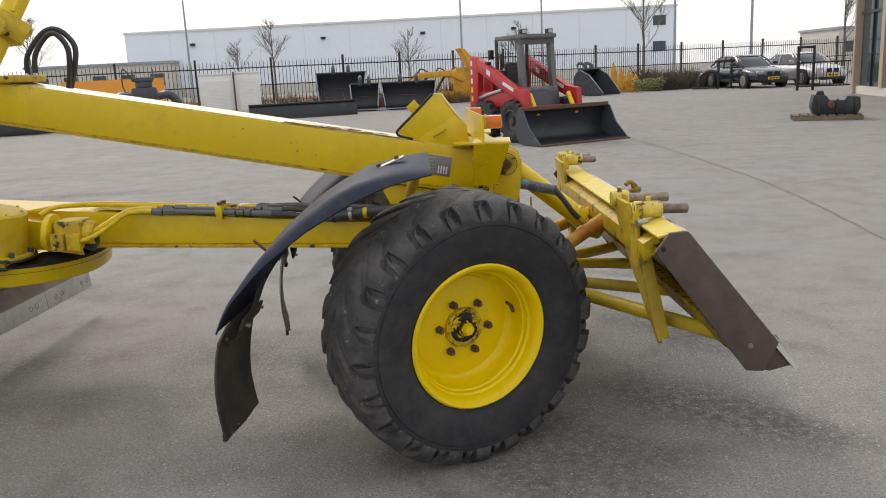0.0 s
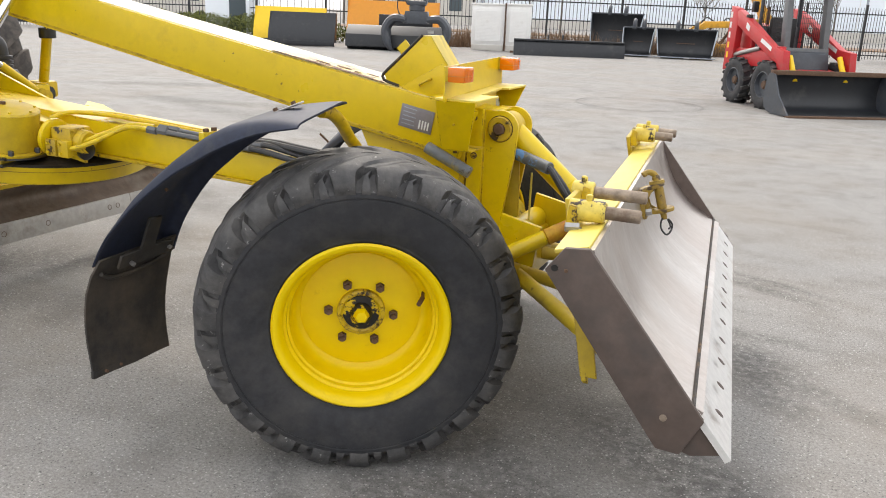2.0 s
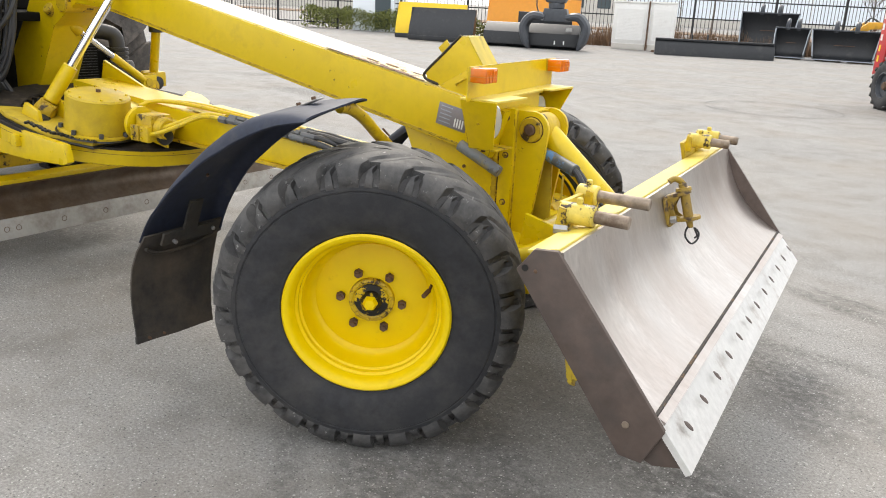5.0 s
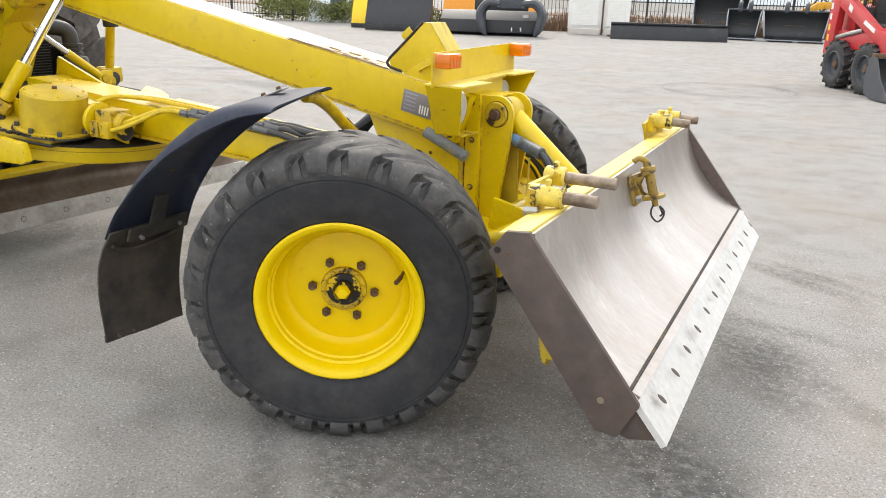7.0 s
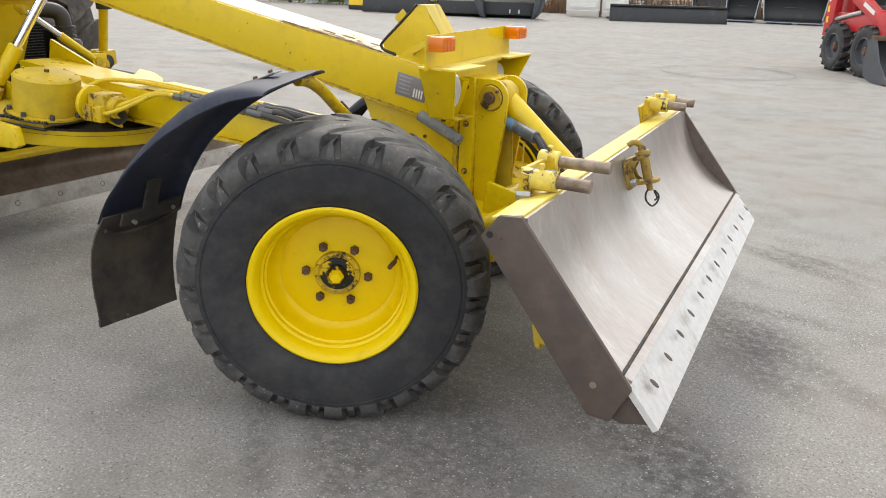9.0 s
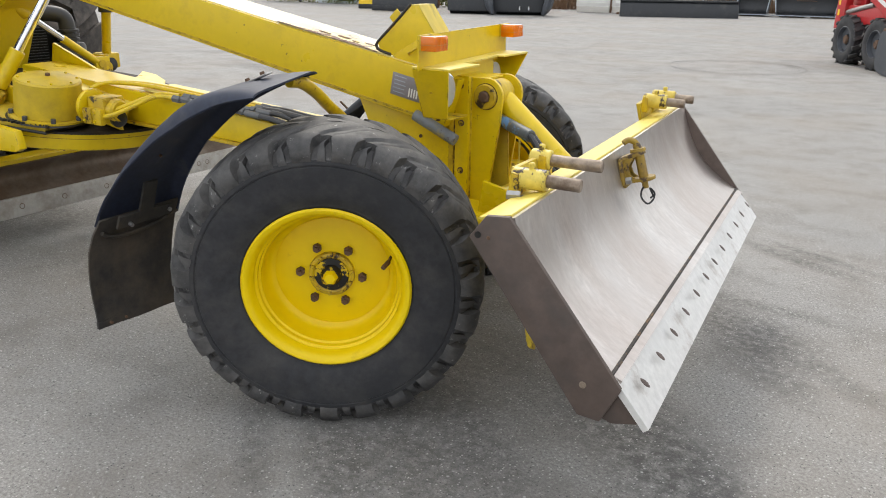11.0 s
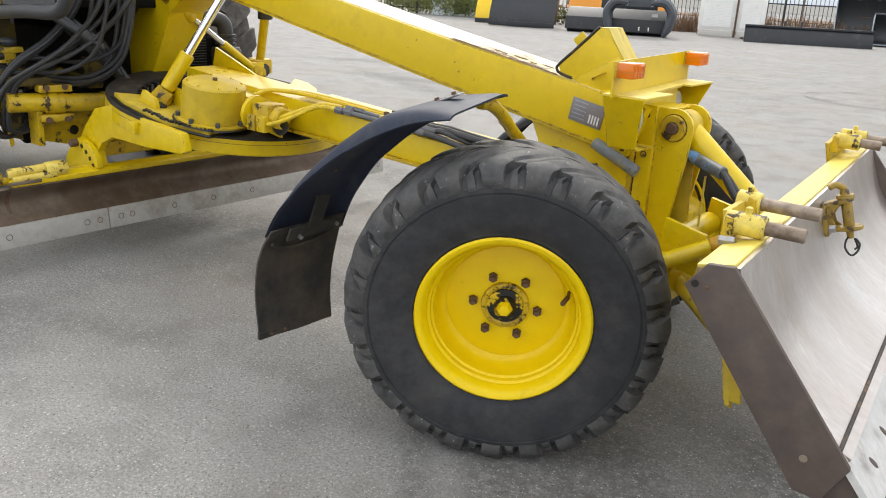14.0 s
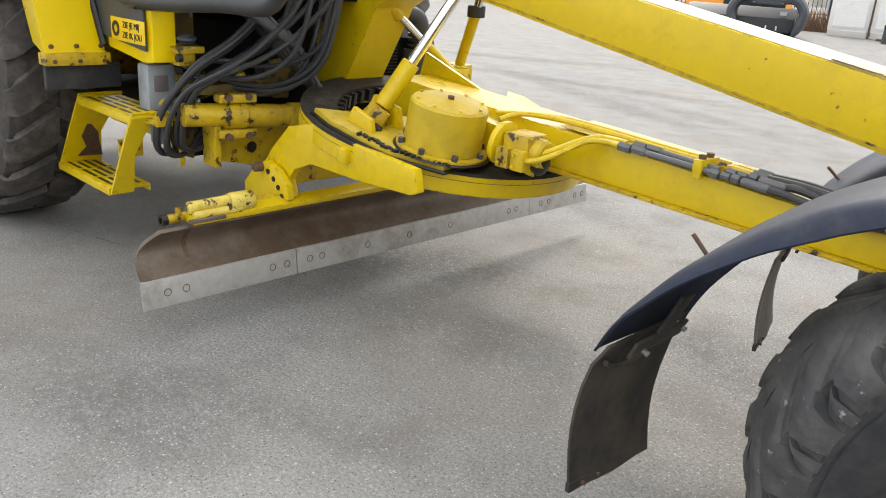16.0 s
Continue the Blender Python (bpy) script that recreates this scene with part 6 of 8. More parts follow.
def make_lifts():
    b = Vector((-2.105, -0.555, 0.79))
    t = Vector((-1.83, -0.13, 1.60))
    d = (t - b).normalized()
    c = part("lift_cylinder", rod(b + d * 0.05, b + d * 0.24, 0.034, 16, 0.004), "yellow", grader, "yellow lift cylinder with chrome rod")
    part("piston_rod", rod(b + d * 0.24, t - d * 0.22, 0.021, 16), "chrome", c, "bright chrome rod")
    part("upper_barrel", rod(t - d * 0.26, t + d * 0.85, 0.046, 20, 0.006), "yellow", c)
    part("upper_gland", rod(t - d * 0.27, t - d * 0.22, 0.052, 20, 0.004), "yellow_worn", c)
    part("trunnion", box(-0.075, 0.075, -0.07, 0.07, -0.05, 0.05, 0.014, aim(t, d)), "yellow_worn", c, "chipped yellow trunnion block")
    part("trunnion_pin", rod(t + Vector((0.03, -0.10, 0)), t + Vector((0.0, 0.16, 0)), 0.036, 18, 0.005), "yellow_worn", c)
    part("feed_pipe", rod(t + Vector((0.075, -0.04, 0.06)), t + Vector((0.075, -0.04, 0.06)) + d * 0.7, 0.008, 8), "yellow", c)
    part("ball_cup", lathe([(0, -0.05), (0.04, -0.045), (0.05, 0), (0.04, 0.045), (0, 0.05)], aim(b, d), 20), "yellow_worn", c, "greasy ball joint")
    part("ball_grease", lathe([(0, -0.03), (0.045, -0.02), (0.045, 0.01), (0, 0.03)], aim(b - d * 0.03, d), 14), "black", c)
    part("ball_clamp", box(-0.058, 0.058, -0.030, 0.030, -0.028, 0.034, 0.012, aim(b + d * 0.005, d)), "yellow_worn", c, "bolted ball joint clamp")
    for u, v in ((-0.042, -0.026), (-0.042, 0.026), (0.042, -0.026), (0.042, 0.026)):
        part("joint_bolt", hexnut(aim(b, d) @ Matrix.Translation((u, v, 0.036)), 0.011, 0.016), "yellow_worn", c)
    part("grease_blob", lathe([(0, -0.035), (0.030, -0.028), (0.043, 0.0), (0.030, 0.026), (0, 0.034)], aim(b + Vector((0.03, -0.035, -0.045)), (0.3, -0.5, -0.8)), 14), "black", c, "lump of black grease")
    part("ball_bracket", prism([(-2.19, 0.75), (-2.02, 0.72), (-2.04, 0.80), (-2.14, 0.83)], -0.63, -0.61, "y", 0.004), "yellow", grader)
    part("ball_bracket", prism([(-2.24, 0.75), (-2.02, 0.72), (-2.04, 0.83), (-2.18, 0.86)], -0.50, -0.48, "y", 0.004), "yellow", grader)
    for k in range(2):
        part("hose", tube(spline([(-1.715 + 0.05 * k, -0.20 - 0.03 * k, 1.41), (-1.705 + 0.05 * k, -0.20 - 0.03 * k, 1.48), (-1.63 + 0.03 * k, -0.20 - 0.03 * k, 1.565 - 0.015 * k), (-1.56 + 0.005 * k, -0.20 - 0.03 * k, 1.575 - 0.02 * k), (-1.502 - 0.015 * k, -0.2 - 0.03 * k, 1.51 - 0.01 * k), (-1.515 - 0.01 * k, -0.20 - 0.02 * k, 1.42), (-1.55, -0.18 - 0.02 * k, 1.345)], 6), 0.011, 10), "hose", grader, "looped black hydraulic hose")
    part("saddle", box(-1.90, -1.74, -0.26, -0.02, 1.375, 1.405, 0.006), "yellow_worn", grader)
    # cylinder of the far side and the side swing
    b2, t2 = Vector((-2.72, 0.51, 0.83)), Vector((-2.51, 0.39, 1.14))
    c2 = part("lift_cylinder", rod(b2, t2, 0.026, 14, 0.004), "yellow", grader, "yellow far-side lift cylinder")
    part("strut_collar", rod(t2 - Vector((0, 0, 0.025)), t2 + Vector((0, 0, 0.03)), 0.042, 14, 0.004), "black", c2)
    part("piston_rod", rod(t2, t2 + (t2 - b2).normalized() * 0.5, 0.02, 12), "chrome", c2)
    part("strut_knuckle", box(-0.06, 0.06, -0.05, 0.05, -0.045, 0.045, 0.014, Matrix.Translation(b2)), "yellow_worn", c2, "greasy knuckle")
    part("knuckle_grease", lathe([(0, -0.03), (0.04, -0.02), (0.04, 0.02), (0, 0.03)], aim(b2 + Vector((0.05, -0.02, -0.02)), (1, 0, 0)), 14), "black", c2)
    b3, t3 = Vector((-2.55, 0.34, 0.83)), Vector((-2.52, -0.25, 1.24))
    c3 = part("swing_cylinder", rod(b3, b3.lerp(t3, 0.38), 0.022, 14, 0.004), "yellow", grader, "yellow side-swing cylinder")
    part("piston_rod", rod(b3.lerp(t3, 0.38), b3.lerp(t3, 0.72), 0.017, 12), "chrome", c3)
    part("swing_barrel", rod(b3.lerp(t3, 0.70), t3, 0.030, 16, 0.004), "yellow_worn", c3)
    part("swing_eye", lathe([(0.012, -0.022), (0.036, -0.022), (0.036, 0.022), (0.012, 0.022)], aim(b3 + Vector((0.0, 0.03, -0.02)), (1, 0.1, 0)), 16, close=True), "yellow_worn", c3, "chipped cylinder eye")
    horn = part("swing_horn", box(-2.66, -2.54, 0.375, 0.392, 0.70, 0.880, 0.004, None, box(-2.545, -2.530, 0.30, 0.392, 0.70, 0.875, 0.004)), "yellow", grader, "upright yellow bracket")
    part("horn_cap", rod((-2.535, 0.335, 0.835), (-2.520, 0.335, 0.835), 0.022, 14), "yellow_worn", horn)
    part("head_pin", rod((-2.38, -0.26, 1.265), (-2.38, -0.1, 1.265), 0.045, 20, 0.005), "yellow_worn", grader)


make_lifts()


# ---- the tractor behind ----
def make_tractor():
    rear = make_wheel("rear_wheel", R=0.80, rim=0.42, half=0.20, lugs=20)
    under(rear, wheel_pose(-4.30, -1.15, 0.795, -1, 0), grader)
    rear2 = make_wheel("rear_wheel", R=0.80, rim=0.42, half=0.24, lugs=20)
    under(rear2, wheel_pose(-4.30, 0.90, 0.795, 1, 0), grader)
    for s, ob in ((-1, rear), (1, rear2)):
        part("rim", lathe([(0.43, -0.2), (0.44, 0.2), (0.41, 0.2), (0.38, 0.1), (0.2, 0.08), (0, 0.08), (0, 0.04), (0.2, 0.04), (0.38, 0.0), (0.40, -0.2)], None, 48), "yellow_rim", ob)
    # Chassis and engine bay are coloured black to stand for shade.
    part("chassis", box(-5.2, -2.75, -0.38, 0.20, 0.42, 0.80, 0.02), "void", grader, "tractor chassis, painted black as its shade")
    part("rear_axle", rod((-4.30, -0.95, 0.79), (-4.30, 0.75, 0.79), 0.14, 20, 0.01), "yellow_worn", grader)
    part("engine_bay", box(-4.3, -3.05, -0.50, 0.30, 0.80, 1.35, 0.03), "void", grader, "engine bay with its darkness painted in")
    # Added block that deepens the shade on the ground below.
    part("belly_pan", box(-5.6, -3.05, -0.74, 0.30, 0.50, 0.62, 0.02), "void", grader, "dark block under the tractor, added to shade the ground")
    # Out-of-view sheet, put here only to cast shade round the wheel.
    part("wheel_arch", box(-5.0, -3.42, -1.29, -0.93, 1.66, 1.70, 0.01), "yellow", grader, "unseen yellow sheet over the rear wheel, added for shade")
    # mudguard over the rear wheel
    f = part("rear_mudguard", sheet([[(-3.36, y - 0.03, 1.45), (-3.33, y - 0.015, 1.10), (-3.30, y, 0.89)] for y in (-1.275, -1.15, -1.03)], 0.008), "yellow_rim", grader, "yellow tractor mudguard")
    part("mudguard_side", sheet([[(-3.36, -1.30, 1.45), (-3.33, -1.288, 1.10), (-3.30, -1.275, 0.89)], [(-3.60, -1.295, 1.60), (-3.52, -1.285, 1.22), (-3.42, -1.272, 0.93)]], 0.008), "yellow", f)
    part("mudguard_lip", box(-3.34, -3.26, -1.285, -1.02, 0.850, 0.900, 0.006), "yellow_worn", f)
    for y in (-1.25, -1.15, -1.05):
        part("lip_bolt", hexnut(pose(-3.285, y, 0.925, 0, 90, 0), 0.010, 0.010), "rusty", f)
        part("lip_bolt", hexnut(pose(-3.257, y, 0.868, 0, 90, 0), 0.009, 0.010), "rusty", f)
    part("rubber_skirt", box(-3.33, -3.30, -1.275, -0.965, 0.750, 0.852, 0.004), "rubber", f, "black rubber skirt")
    part("cab_sill", prism([(-3.30, 1.35), (-2.87, 1.35), (-2.86, 0.905), (-2.95, 0.895), (-3.26, 0.925)], -1.030, -0.93, "y", 0.014), "yellow_rim", grader, "yellow cab door frame")
    part("cab_pillar", tube([(-3.265, -1.045, 0.93), (-3.335, -1.055, 1.12), (-3.42, -1.06, 1.4)], 0.016, 8), "black", grader)
    panel = part("door_panel", prism([(-3.385, 1.25), (-2.905, 1.25), (-2.895, 0.945), (-3.285, 0.975)], -1.046, -1.034, "y", 0.003), "darkgrey", grader, "dark cab door panel")
    sg = part("warning_sign", box(-0.125, 0.125, -0.003, 0, -0.040, 0.040, 0.004), "planeyellow", panel, "yellow warning sign with black print")
    sg.matrix_local = pose(-3.025, -1.049, 1.012, 0, 0, 1) @ Matrix.Scale(1.12, 4)
    part("sign_ring", lathe([(0.014, 0), (0.027, 0), (0.027, 0.002), (0.014, 0.002)], aim((-0.085, -0.0035, 0), (0, -1, 0)), 24, close=True), "text_dark", sg)
    lettering("ZIE JE MIJ", 0.031, "text_dark", sg, pose(0.030, -0.0045, 0.017, 90, 0, 0))
    lettering("ZIE IK JOU", 0.031, "text_dark", sg, pose(0.036, -0.0045, -0.018, 90, 0, 0))
    part("door_handle", box(-2.98, -2.92, -1.07, -1.04, 1.10, 1.115, 0.004), "black", panel)
    bar = [(-3.12, -1.06, 1.34), (-3.09, -1.06, 1.19), (-3.0, -1.05, 1.135), (-2.74, -1.03, 1.135), (-2.40, -1.01, 1.16), (-2.16, -0.98, 1.17), (-2.10, -0.96, 1.24)]
    part("cab_bar", tube(spline(bar, 6), 0.030, 14), "seat", grader, "grey padded cab front rail")
    part("cab_front_pane", prism([(-2.98, 1.165), (-2.15, 1.195), (-2.2, 1.6), (-3.0, 1.6)], -0.99, -0.98, "y", 0), "carglass", grader, "dark cab glass")
    # Slab and unseen box in the cab's place, added to shade the engine bay.
    part("cab_floor", box(-4.2, -2.62, -0.94, -0.05, 1.165, 1.21, 0.01), "void", grader, "dark slab under the cab, added to block sky light")
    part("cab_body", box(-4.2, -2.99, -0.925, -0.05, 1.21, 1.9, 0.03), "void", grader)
    # The cab's shade is painted into this panel's yellow.
    fw = part("firewall", box(-2.99, -2.965, -0.985, -0.80, 0.90, 1.155, 0.004), "bayyellow", grader, "oily yellow panel under the cab, shade put into its paint")
    part("panel_clip", box(-2.965, -2.955, -0.822, -0.808, 1.07, 1.10, 0.002), "tankgrey", fw)
    # ladder
    def step_quad(x0, x1, yo, yi, z):
        t = part("step_tread", box(x0, x1, yo, yi, z - 0.016, z, 0.004), "yellow", ladder)
        for j in range(4):
            y = yo + 0.022 + (yi - yo - 0.03) * j / 4
            for k in range(3):
                x = x0 + 0.03 + (x1 - x0 - 0.04) * k / 3 + 0.02 * (j % 2)
                part("tread_slot", box(x, x + (x1 - x0) * 0.25, y, y + 0.014, z - 0.001, z + 0.0015, 0), "black", t)
        for y in (yo, yi):
            part("tread_lip", box(x0, x1, y - 0.005, y + 0.005, z - 0.034, z - 0.004, 0.002), "yellow", t)
        return t

    ladder = part("step_ladder", box(-3.42, -2.94, -0.975, -0.955, 0.592, 0.652, 0.004), "yellow_worn", grader, "chipped yellow step ladder with slotted treads")
    step_quad(-3.60, -3.07, -1.145, -0.975, 0.378)
    step_quad(-3.40, -2.90, -1.115, -0.935, 0.702)
    for dx, ex, wd in ((-0.004, 0.012, 0.0), (0.534, 0.514, 0.095)):
        part("ladder_side", sheet([[(-3.60 + dx, -1.147, 0.355), (-3.60 + dx, -0.955 - wd, 0.355)], [(-3.515 + (dx + ex) / 2, -1.130, 0.53), (-3.515 + (dx + ex) / 2, -0.985 - wd * 0.9, 0.53)], [(-3.42 + ex, -1.112, 0.715), (-3.42 + ex, -0.920 - wd, 0.715)]], 0.012), "yellow", ladder, "rust-chipped side plate")
    part("rust_patch", sheet([[(-3.585, -1.075, 0.405), (-3.585, -0.962, 0.40)], [(-3.556, -1.045, 0.45), (-3.556, -0.985, 0.47)], [(-3.525, -1.075, 0.505), (-3.525, -1.00, 0.52)], [(-3.502, -1.055, 0.565), (-3.502, -1.035, 0.56)]], 0.004, None, Matrix.Translation((0.022, 0, 0))), "rusty", ladder, "bare rusted patch on the side plate")
    part("joint_plate", box(-3.015, -3.00, -1.125, -1.025, 0.515, 0.590, 0.004), "yellow_worn", ladder)
    for y in (-1.11, -1.055):
        part("joint_bolt", hexnut(pose(-2.992, y, 0.552, 0, 90, 0), 0.010, 0.012), "rusty", ladder)
    part("ladder_arm", box(-3.05, -2.86, -1.03, -0.96, 0.655, 0.70, 0.006), "yellow_worn", ladder)
    part("filler_cap", lathe([(0, 0.03), (0.04, 0.028), (0.05, 0.01), (0.05, 0), (0, 0)], Matrix.Translation((-3.02, -0.93, 0.72)), 18), "yellow_worn", grader)
    part("grey_tank", box(-3.08, -2.98, -1.0, -0.86, 0.68, 0.885, 0.02), "greypaint", grader, "grey tank with white label")
    part("tank_label", box(-2.979, -2.977, -0.975, -0.915, 0.775, 0.840, 0.001), "plate_grey", grader)
    part("canister", rod((-2.93, -0.985, 0.58), (-2.93, -0.985, 0.66), 0.035, 18, 0.006), "tankgrey", grader, "grey canister under a yellow cap")
    part("canister_cap", rod((-2.92, -1.0, 0.66), (-2.92, -1.0, 0.685), 0.055, 18, 0.006), "yellow_worn", grader)
    # swing cylinder across
    cb = part("articulation_cylinder", rod((-2.795, -0.955, 0.712), (-2.70, -0.46, 0.690), 0.047, 22, 0.006), "yellow_worn", grader, "thick chipped yellow cylinder")
    part("cylinder_band", rod((-2.765, -0.79, 0.704), (-2.748, -0.70, 0.700), 0.055, 22, 0.004), "yellow_worn", cb)
    part("cylinder_head", rod((-2.712, -0.52, 0.692), (-2.70, -0.46, 0.690), 0.054, 22, 0.004), "yellow_worn", cb)
    for dz in (0.072, -0.072):
        part("clamp_ear", box(-0.035, 0.035, -0.08, 0.08, -0.018, 0.018, 0.008, pose(-2.75, -0.745, 0.703 + dz, 0, 0, -10)), "yellow_worn", cb)
        for dy in (-0.045, 0.045):
            part("clamp_nut", rod((-2.745, -0.745 + dy, 0.703 + dz * 1.1), (-2.70, -0.755 + dy, 0.703 + dz * 1.1), 0.015, 8), "rusty", cb)
    fb = part("front_bracket", prism([(-0.80, 0.645), (-0.28, 0.665), (-0.24, 0.56), (-0.40, 0.47), (-0.53, 0.440), (-0.66, 0.47), (-0.80, 0.505)], -2.86, -2.84, "x", 0.005), "yellow_worn", grader, "yellow bracket plate with a hole")
    for y, z in ((-0.615, 0.541), (-0.44, 0.545)):
        part("bracket_hole", lathe([(0, 0.002), (0.024, 0.002), (0.024, -0.002), (0, -0.002)], aim((-2.8385, y, z), (1, 0, 0)), 18), "black", fb)
    part("bracket_rib", box(-2.86, -2.76, -0.835, -0.805, 0.490, 0.670, 0.006), "yellow_worn", grader, "yellow bracket rib")
    part("bracket_side", prism([(-0.965, 0.66), (-0.845, 0.66), (-0.845, 0.50), (-0.93, 0.53)], -2.93, -2.91, "x", 0.005), "bayyellow", grader, "oily yellow plate with shade painted in")
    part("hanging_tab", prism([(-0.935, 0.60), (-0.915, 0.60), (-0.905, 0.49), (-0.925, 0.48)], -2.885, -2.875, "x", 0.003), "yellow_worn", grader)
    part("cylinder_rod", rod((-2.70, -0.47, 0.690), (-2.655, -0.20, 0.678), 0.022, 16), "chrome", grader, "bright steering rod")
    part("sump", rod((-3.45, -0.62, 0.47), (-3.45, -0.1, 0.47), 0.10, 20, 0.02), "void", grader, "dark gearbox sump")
    part("deck_plate", prism([(-0.62, 0.80), (-0.32, 0.79), (-0.30, 0.93), (-0.50, 0.90)], -2.90, -2.88, "x", 0.004), "bayyellow", grader, "yellow upright plate, its shade put into the colour")
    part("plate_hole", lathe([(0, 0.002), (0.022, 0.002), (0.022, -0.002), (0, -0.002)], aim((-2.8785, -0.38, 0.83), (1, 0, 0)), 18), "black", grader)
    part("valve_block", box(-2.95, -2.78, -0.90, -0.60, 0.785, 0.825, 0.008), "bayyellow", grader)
    part("mount", lathe([(0, 0.028), (0.026, 0.028), (0.038, 0.018), (0.038, 0.008), (0.028, 0.0), (0.042, -0.006), (0, -0.006)], Matrix.Translation((-2.85, -0.894, 0.985)), 22), "darkgrey", grader)
    part("mount_bracket", box(-2.90, -2.80, -0.960, -0.845, 0.945, 0.972, 0.006, None, box(-2.90, -2.82, -0.945, -0.875, 0.895, 0.95, 0.006)), "yellow_worn", grader, "yellow mount bracket")
    part("mount_bolt", rod((-2.80, -0.965, 0.93), (-2.80, -0.945, 0.93), 0.016, 10), "black", grader)
    rnd = random.Random(9)
    for k in range(40):
        x, y, z = rnd.uniform(-2.98, -2.80), rnd.uniform(-0.93, -0.50), rnd.uniform(0.76, 0.90)
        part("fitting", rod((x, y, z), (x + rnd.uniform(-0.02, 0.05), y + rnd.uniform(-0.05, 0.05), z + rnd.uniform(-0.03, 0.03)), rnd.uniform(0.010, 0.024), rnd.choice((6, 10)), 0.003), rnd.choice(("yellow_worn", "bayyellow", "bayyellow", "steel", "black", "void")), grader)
    # hose bundle
    rnd = random.Random(4)
    for k in range(8):
        o = Vector((rnd.uniform(-0.05, 0.05), rnd.uniform(-0.05, 0.05), rnd.uniform(-0.02, 0.02)))
        pts = [Vector((-2.45, -0.52, 1.36)), Vector((-2.47, -0.58, 1.18)), Vector((-2.55, -0.68, 1.03)), Vector((-2.66, -0.80, 0.93)), Vector((-2.78, -0.92, 0.82)), Vector((-2.84, -0.97, 0.70)), Vector((-2.87, -0.97, 0.57)), Vector((-2.90, -0.88, 0.545)), Vector((-2.95, -0.76, 0.62))]
        part("hose", tube(spline([p + o * (2.4 if i < 4 else 1.0) + Vector((-0.05 if i < 3 else 0, 0, 0)) for i, p in enumerate(pts)], 5), 0.0112, 9), "hose", grader, "black hydraulic hose in a bundle")
    for k in range(8):
        o = Vector((rnd.uniform(-0.05, 0.05), rnd.uniform(-0.05, 0.05), rnd.uniform(-0.03, 0.03)))
        pts = [Vector((-2.42, -0.48, 1.36)), Vector((-2.43, -0.50, 1.15)), Vector((-2.48, -0.54, 0.96)), Vector((-2.60, -0.62, 0.86)), Vector((-2.76, -0.72, 0.84)), Vector((-2.86, -0.80, 0.83 + 0.008 * k))]
        part("hose", tube(spline([p + o * 2.8 + Vector((-0.10, 0.0, 0)) for p in pts], 5), 0.0105, 9), "hose", grader)
    for k in range(5):
        a = 0.06 * k
        part("hose", tube(spline([(-2.60 - a * 0.3, -0.42, 0.80), (-2.70, -0.50 - a, 1.0 + a * 0.5), (-2.62, -0.62 - a, 1.08 + a * 0.4), (-2.50, -0.60, 0.98)], 6), 0.013, 9), "hose", grader)
    part("engine_block", box(-3.6, -2.9, -0.62, 0.0, 0.72, 1.05, 0.03), "void", grader, "engine behind the hoses, shade painted into its black")
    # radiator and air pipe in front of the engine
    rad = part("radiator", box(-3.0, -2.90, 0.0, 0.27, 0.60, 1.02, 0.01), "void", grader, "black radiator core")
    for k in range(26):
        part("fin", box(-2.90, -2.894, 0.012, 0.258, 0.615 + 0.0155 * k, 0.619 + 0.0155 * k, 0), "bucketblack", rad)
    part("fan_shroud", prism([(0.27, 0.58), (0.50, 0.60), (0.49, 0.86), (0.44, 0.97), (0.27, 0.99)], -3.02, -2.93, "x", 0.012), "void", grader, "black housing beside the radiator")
    ap = part("air_pipe", tube(spline([(-3.1, 0.10, 1.09), (-2.95, 0.26, 1.10), (-2.88, 0.36, 1.08), (-2.87, 0.38, 1.0), (-2.87, 0.38, 0.9)], 6), 0.045, 18), "seat", grader, "black ribbed air intake elbow")
    part("air_filter", lathe([(0, 0.55), (0.085, 0.55), (0.09, 0.57), (0.09, 0.91), (0.08, 0.93), (0, 0.93)], Matrix.Translation((-2.87, 0.38, 0)), 24), "seat", ap)
    for z in (0.95, 0.975, 1.0):
        part("rib", lathe([(0.04, -0.007), (0.062, -0.007), (0.062, 0.007), (0.04, 0.007)], Matrix.Translation((-2.87, 0.38, z)), 20, close=True), "seat", ap)


make_tractor()

# ---- the yard behind ----
def along(a, b):
    """The pose at a whose x axis runs to b, on the ground, and the distance."""
    a, b = Vector((*a, 0)), Vector((*b, 0))
    d = b - a
    return at(a.x, a.y, 0, math.degrees(math.atan2(d.y, d.x))), d.length


# fence
FENCE = ((-34.0, 22.0), (-17.0, 26.5), (-6.0, 31.0), (7.5, 38.5), (24.0, 46.0))


def fence_fast():
    bar_me = None
    for a, b in zip(FENCE, FENCE[1:]):
        m, length = along(a, b)
        count = max(1, round(length / 2.75))
        step = length / count
        proto = None
        for k in range(count):
            if proto is None:
                proto = thing("fence_panel", m, "black steel bar fence panel behind the yard", "fence", "panels of the yard fence")
                part("post", box(-0.04, 0.04, -0.04, 0.04, 0, 2.25, 0.0), "fence", proto)
                for z in (0.22, 1.15, 1.85):
                    part("rail", box(0.035, step - 0.035, -0.02, 0.02, z, z + 0.045, 0), "fence", proto)
                n = 20
                for j in range(1, n):
                    ob = part("bar", tube([(0, 0, 0.08), (0, 0, 2.05), (0, 0, 2.14)], [0.0125, 0.0125, 0.002], 5), "fence", proto) if bar_me is None else new("bar", bar_me)
                    bar_me = ob.data
                    ob.parent = proto
                    ob.location = (step * j / n, 0, 0)
            else:
                copy_thing(proto, m @ pose(k * step, 0, 0))


fence_fast()


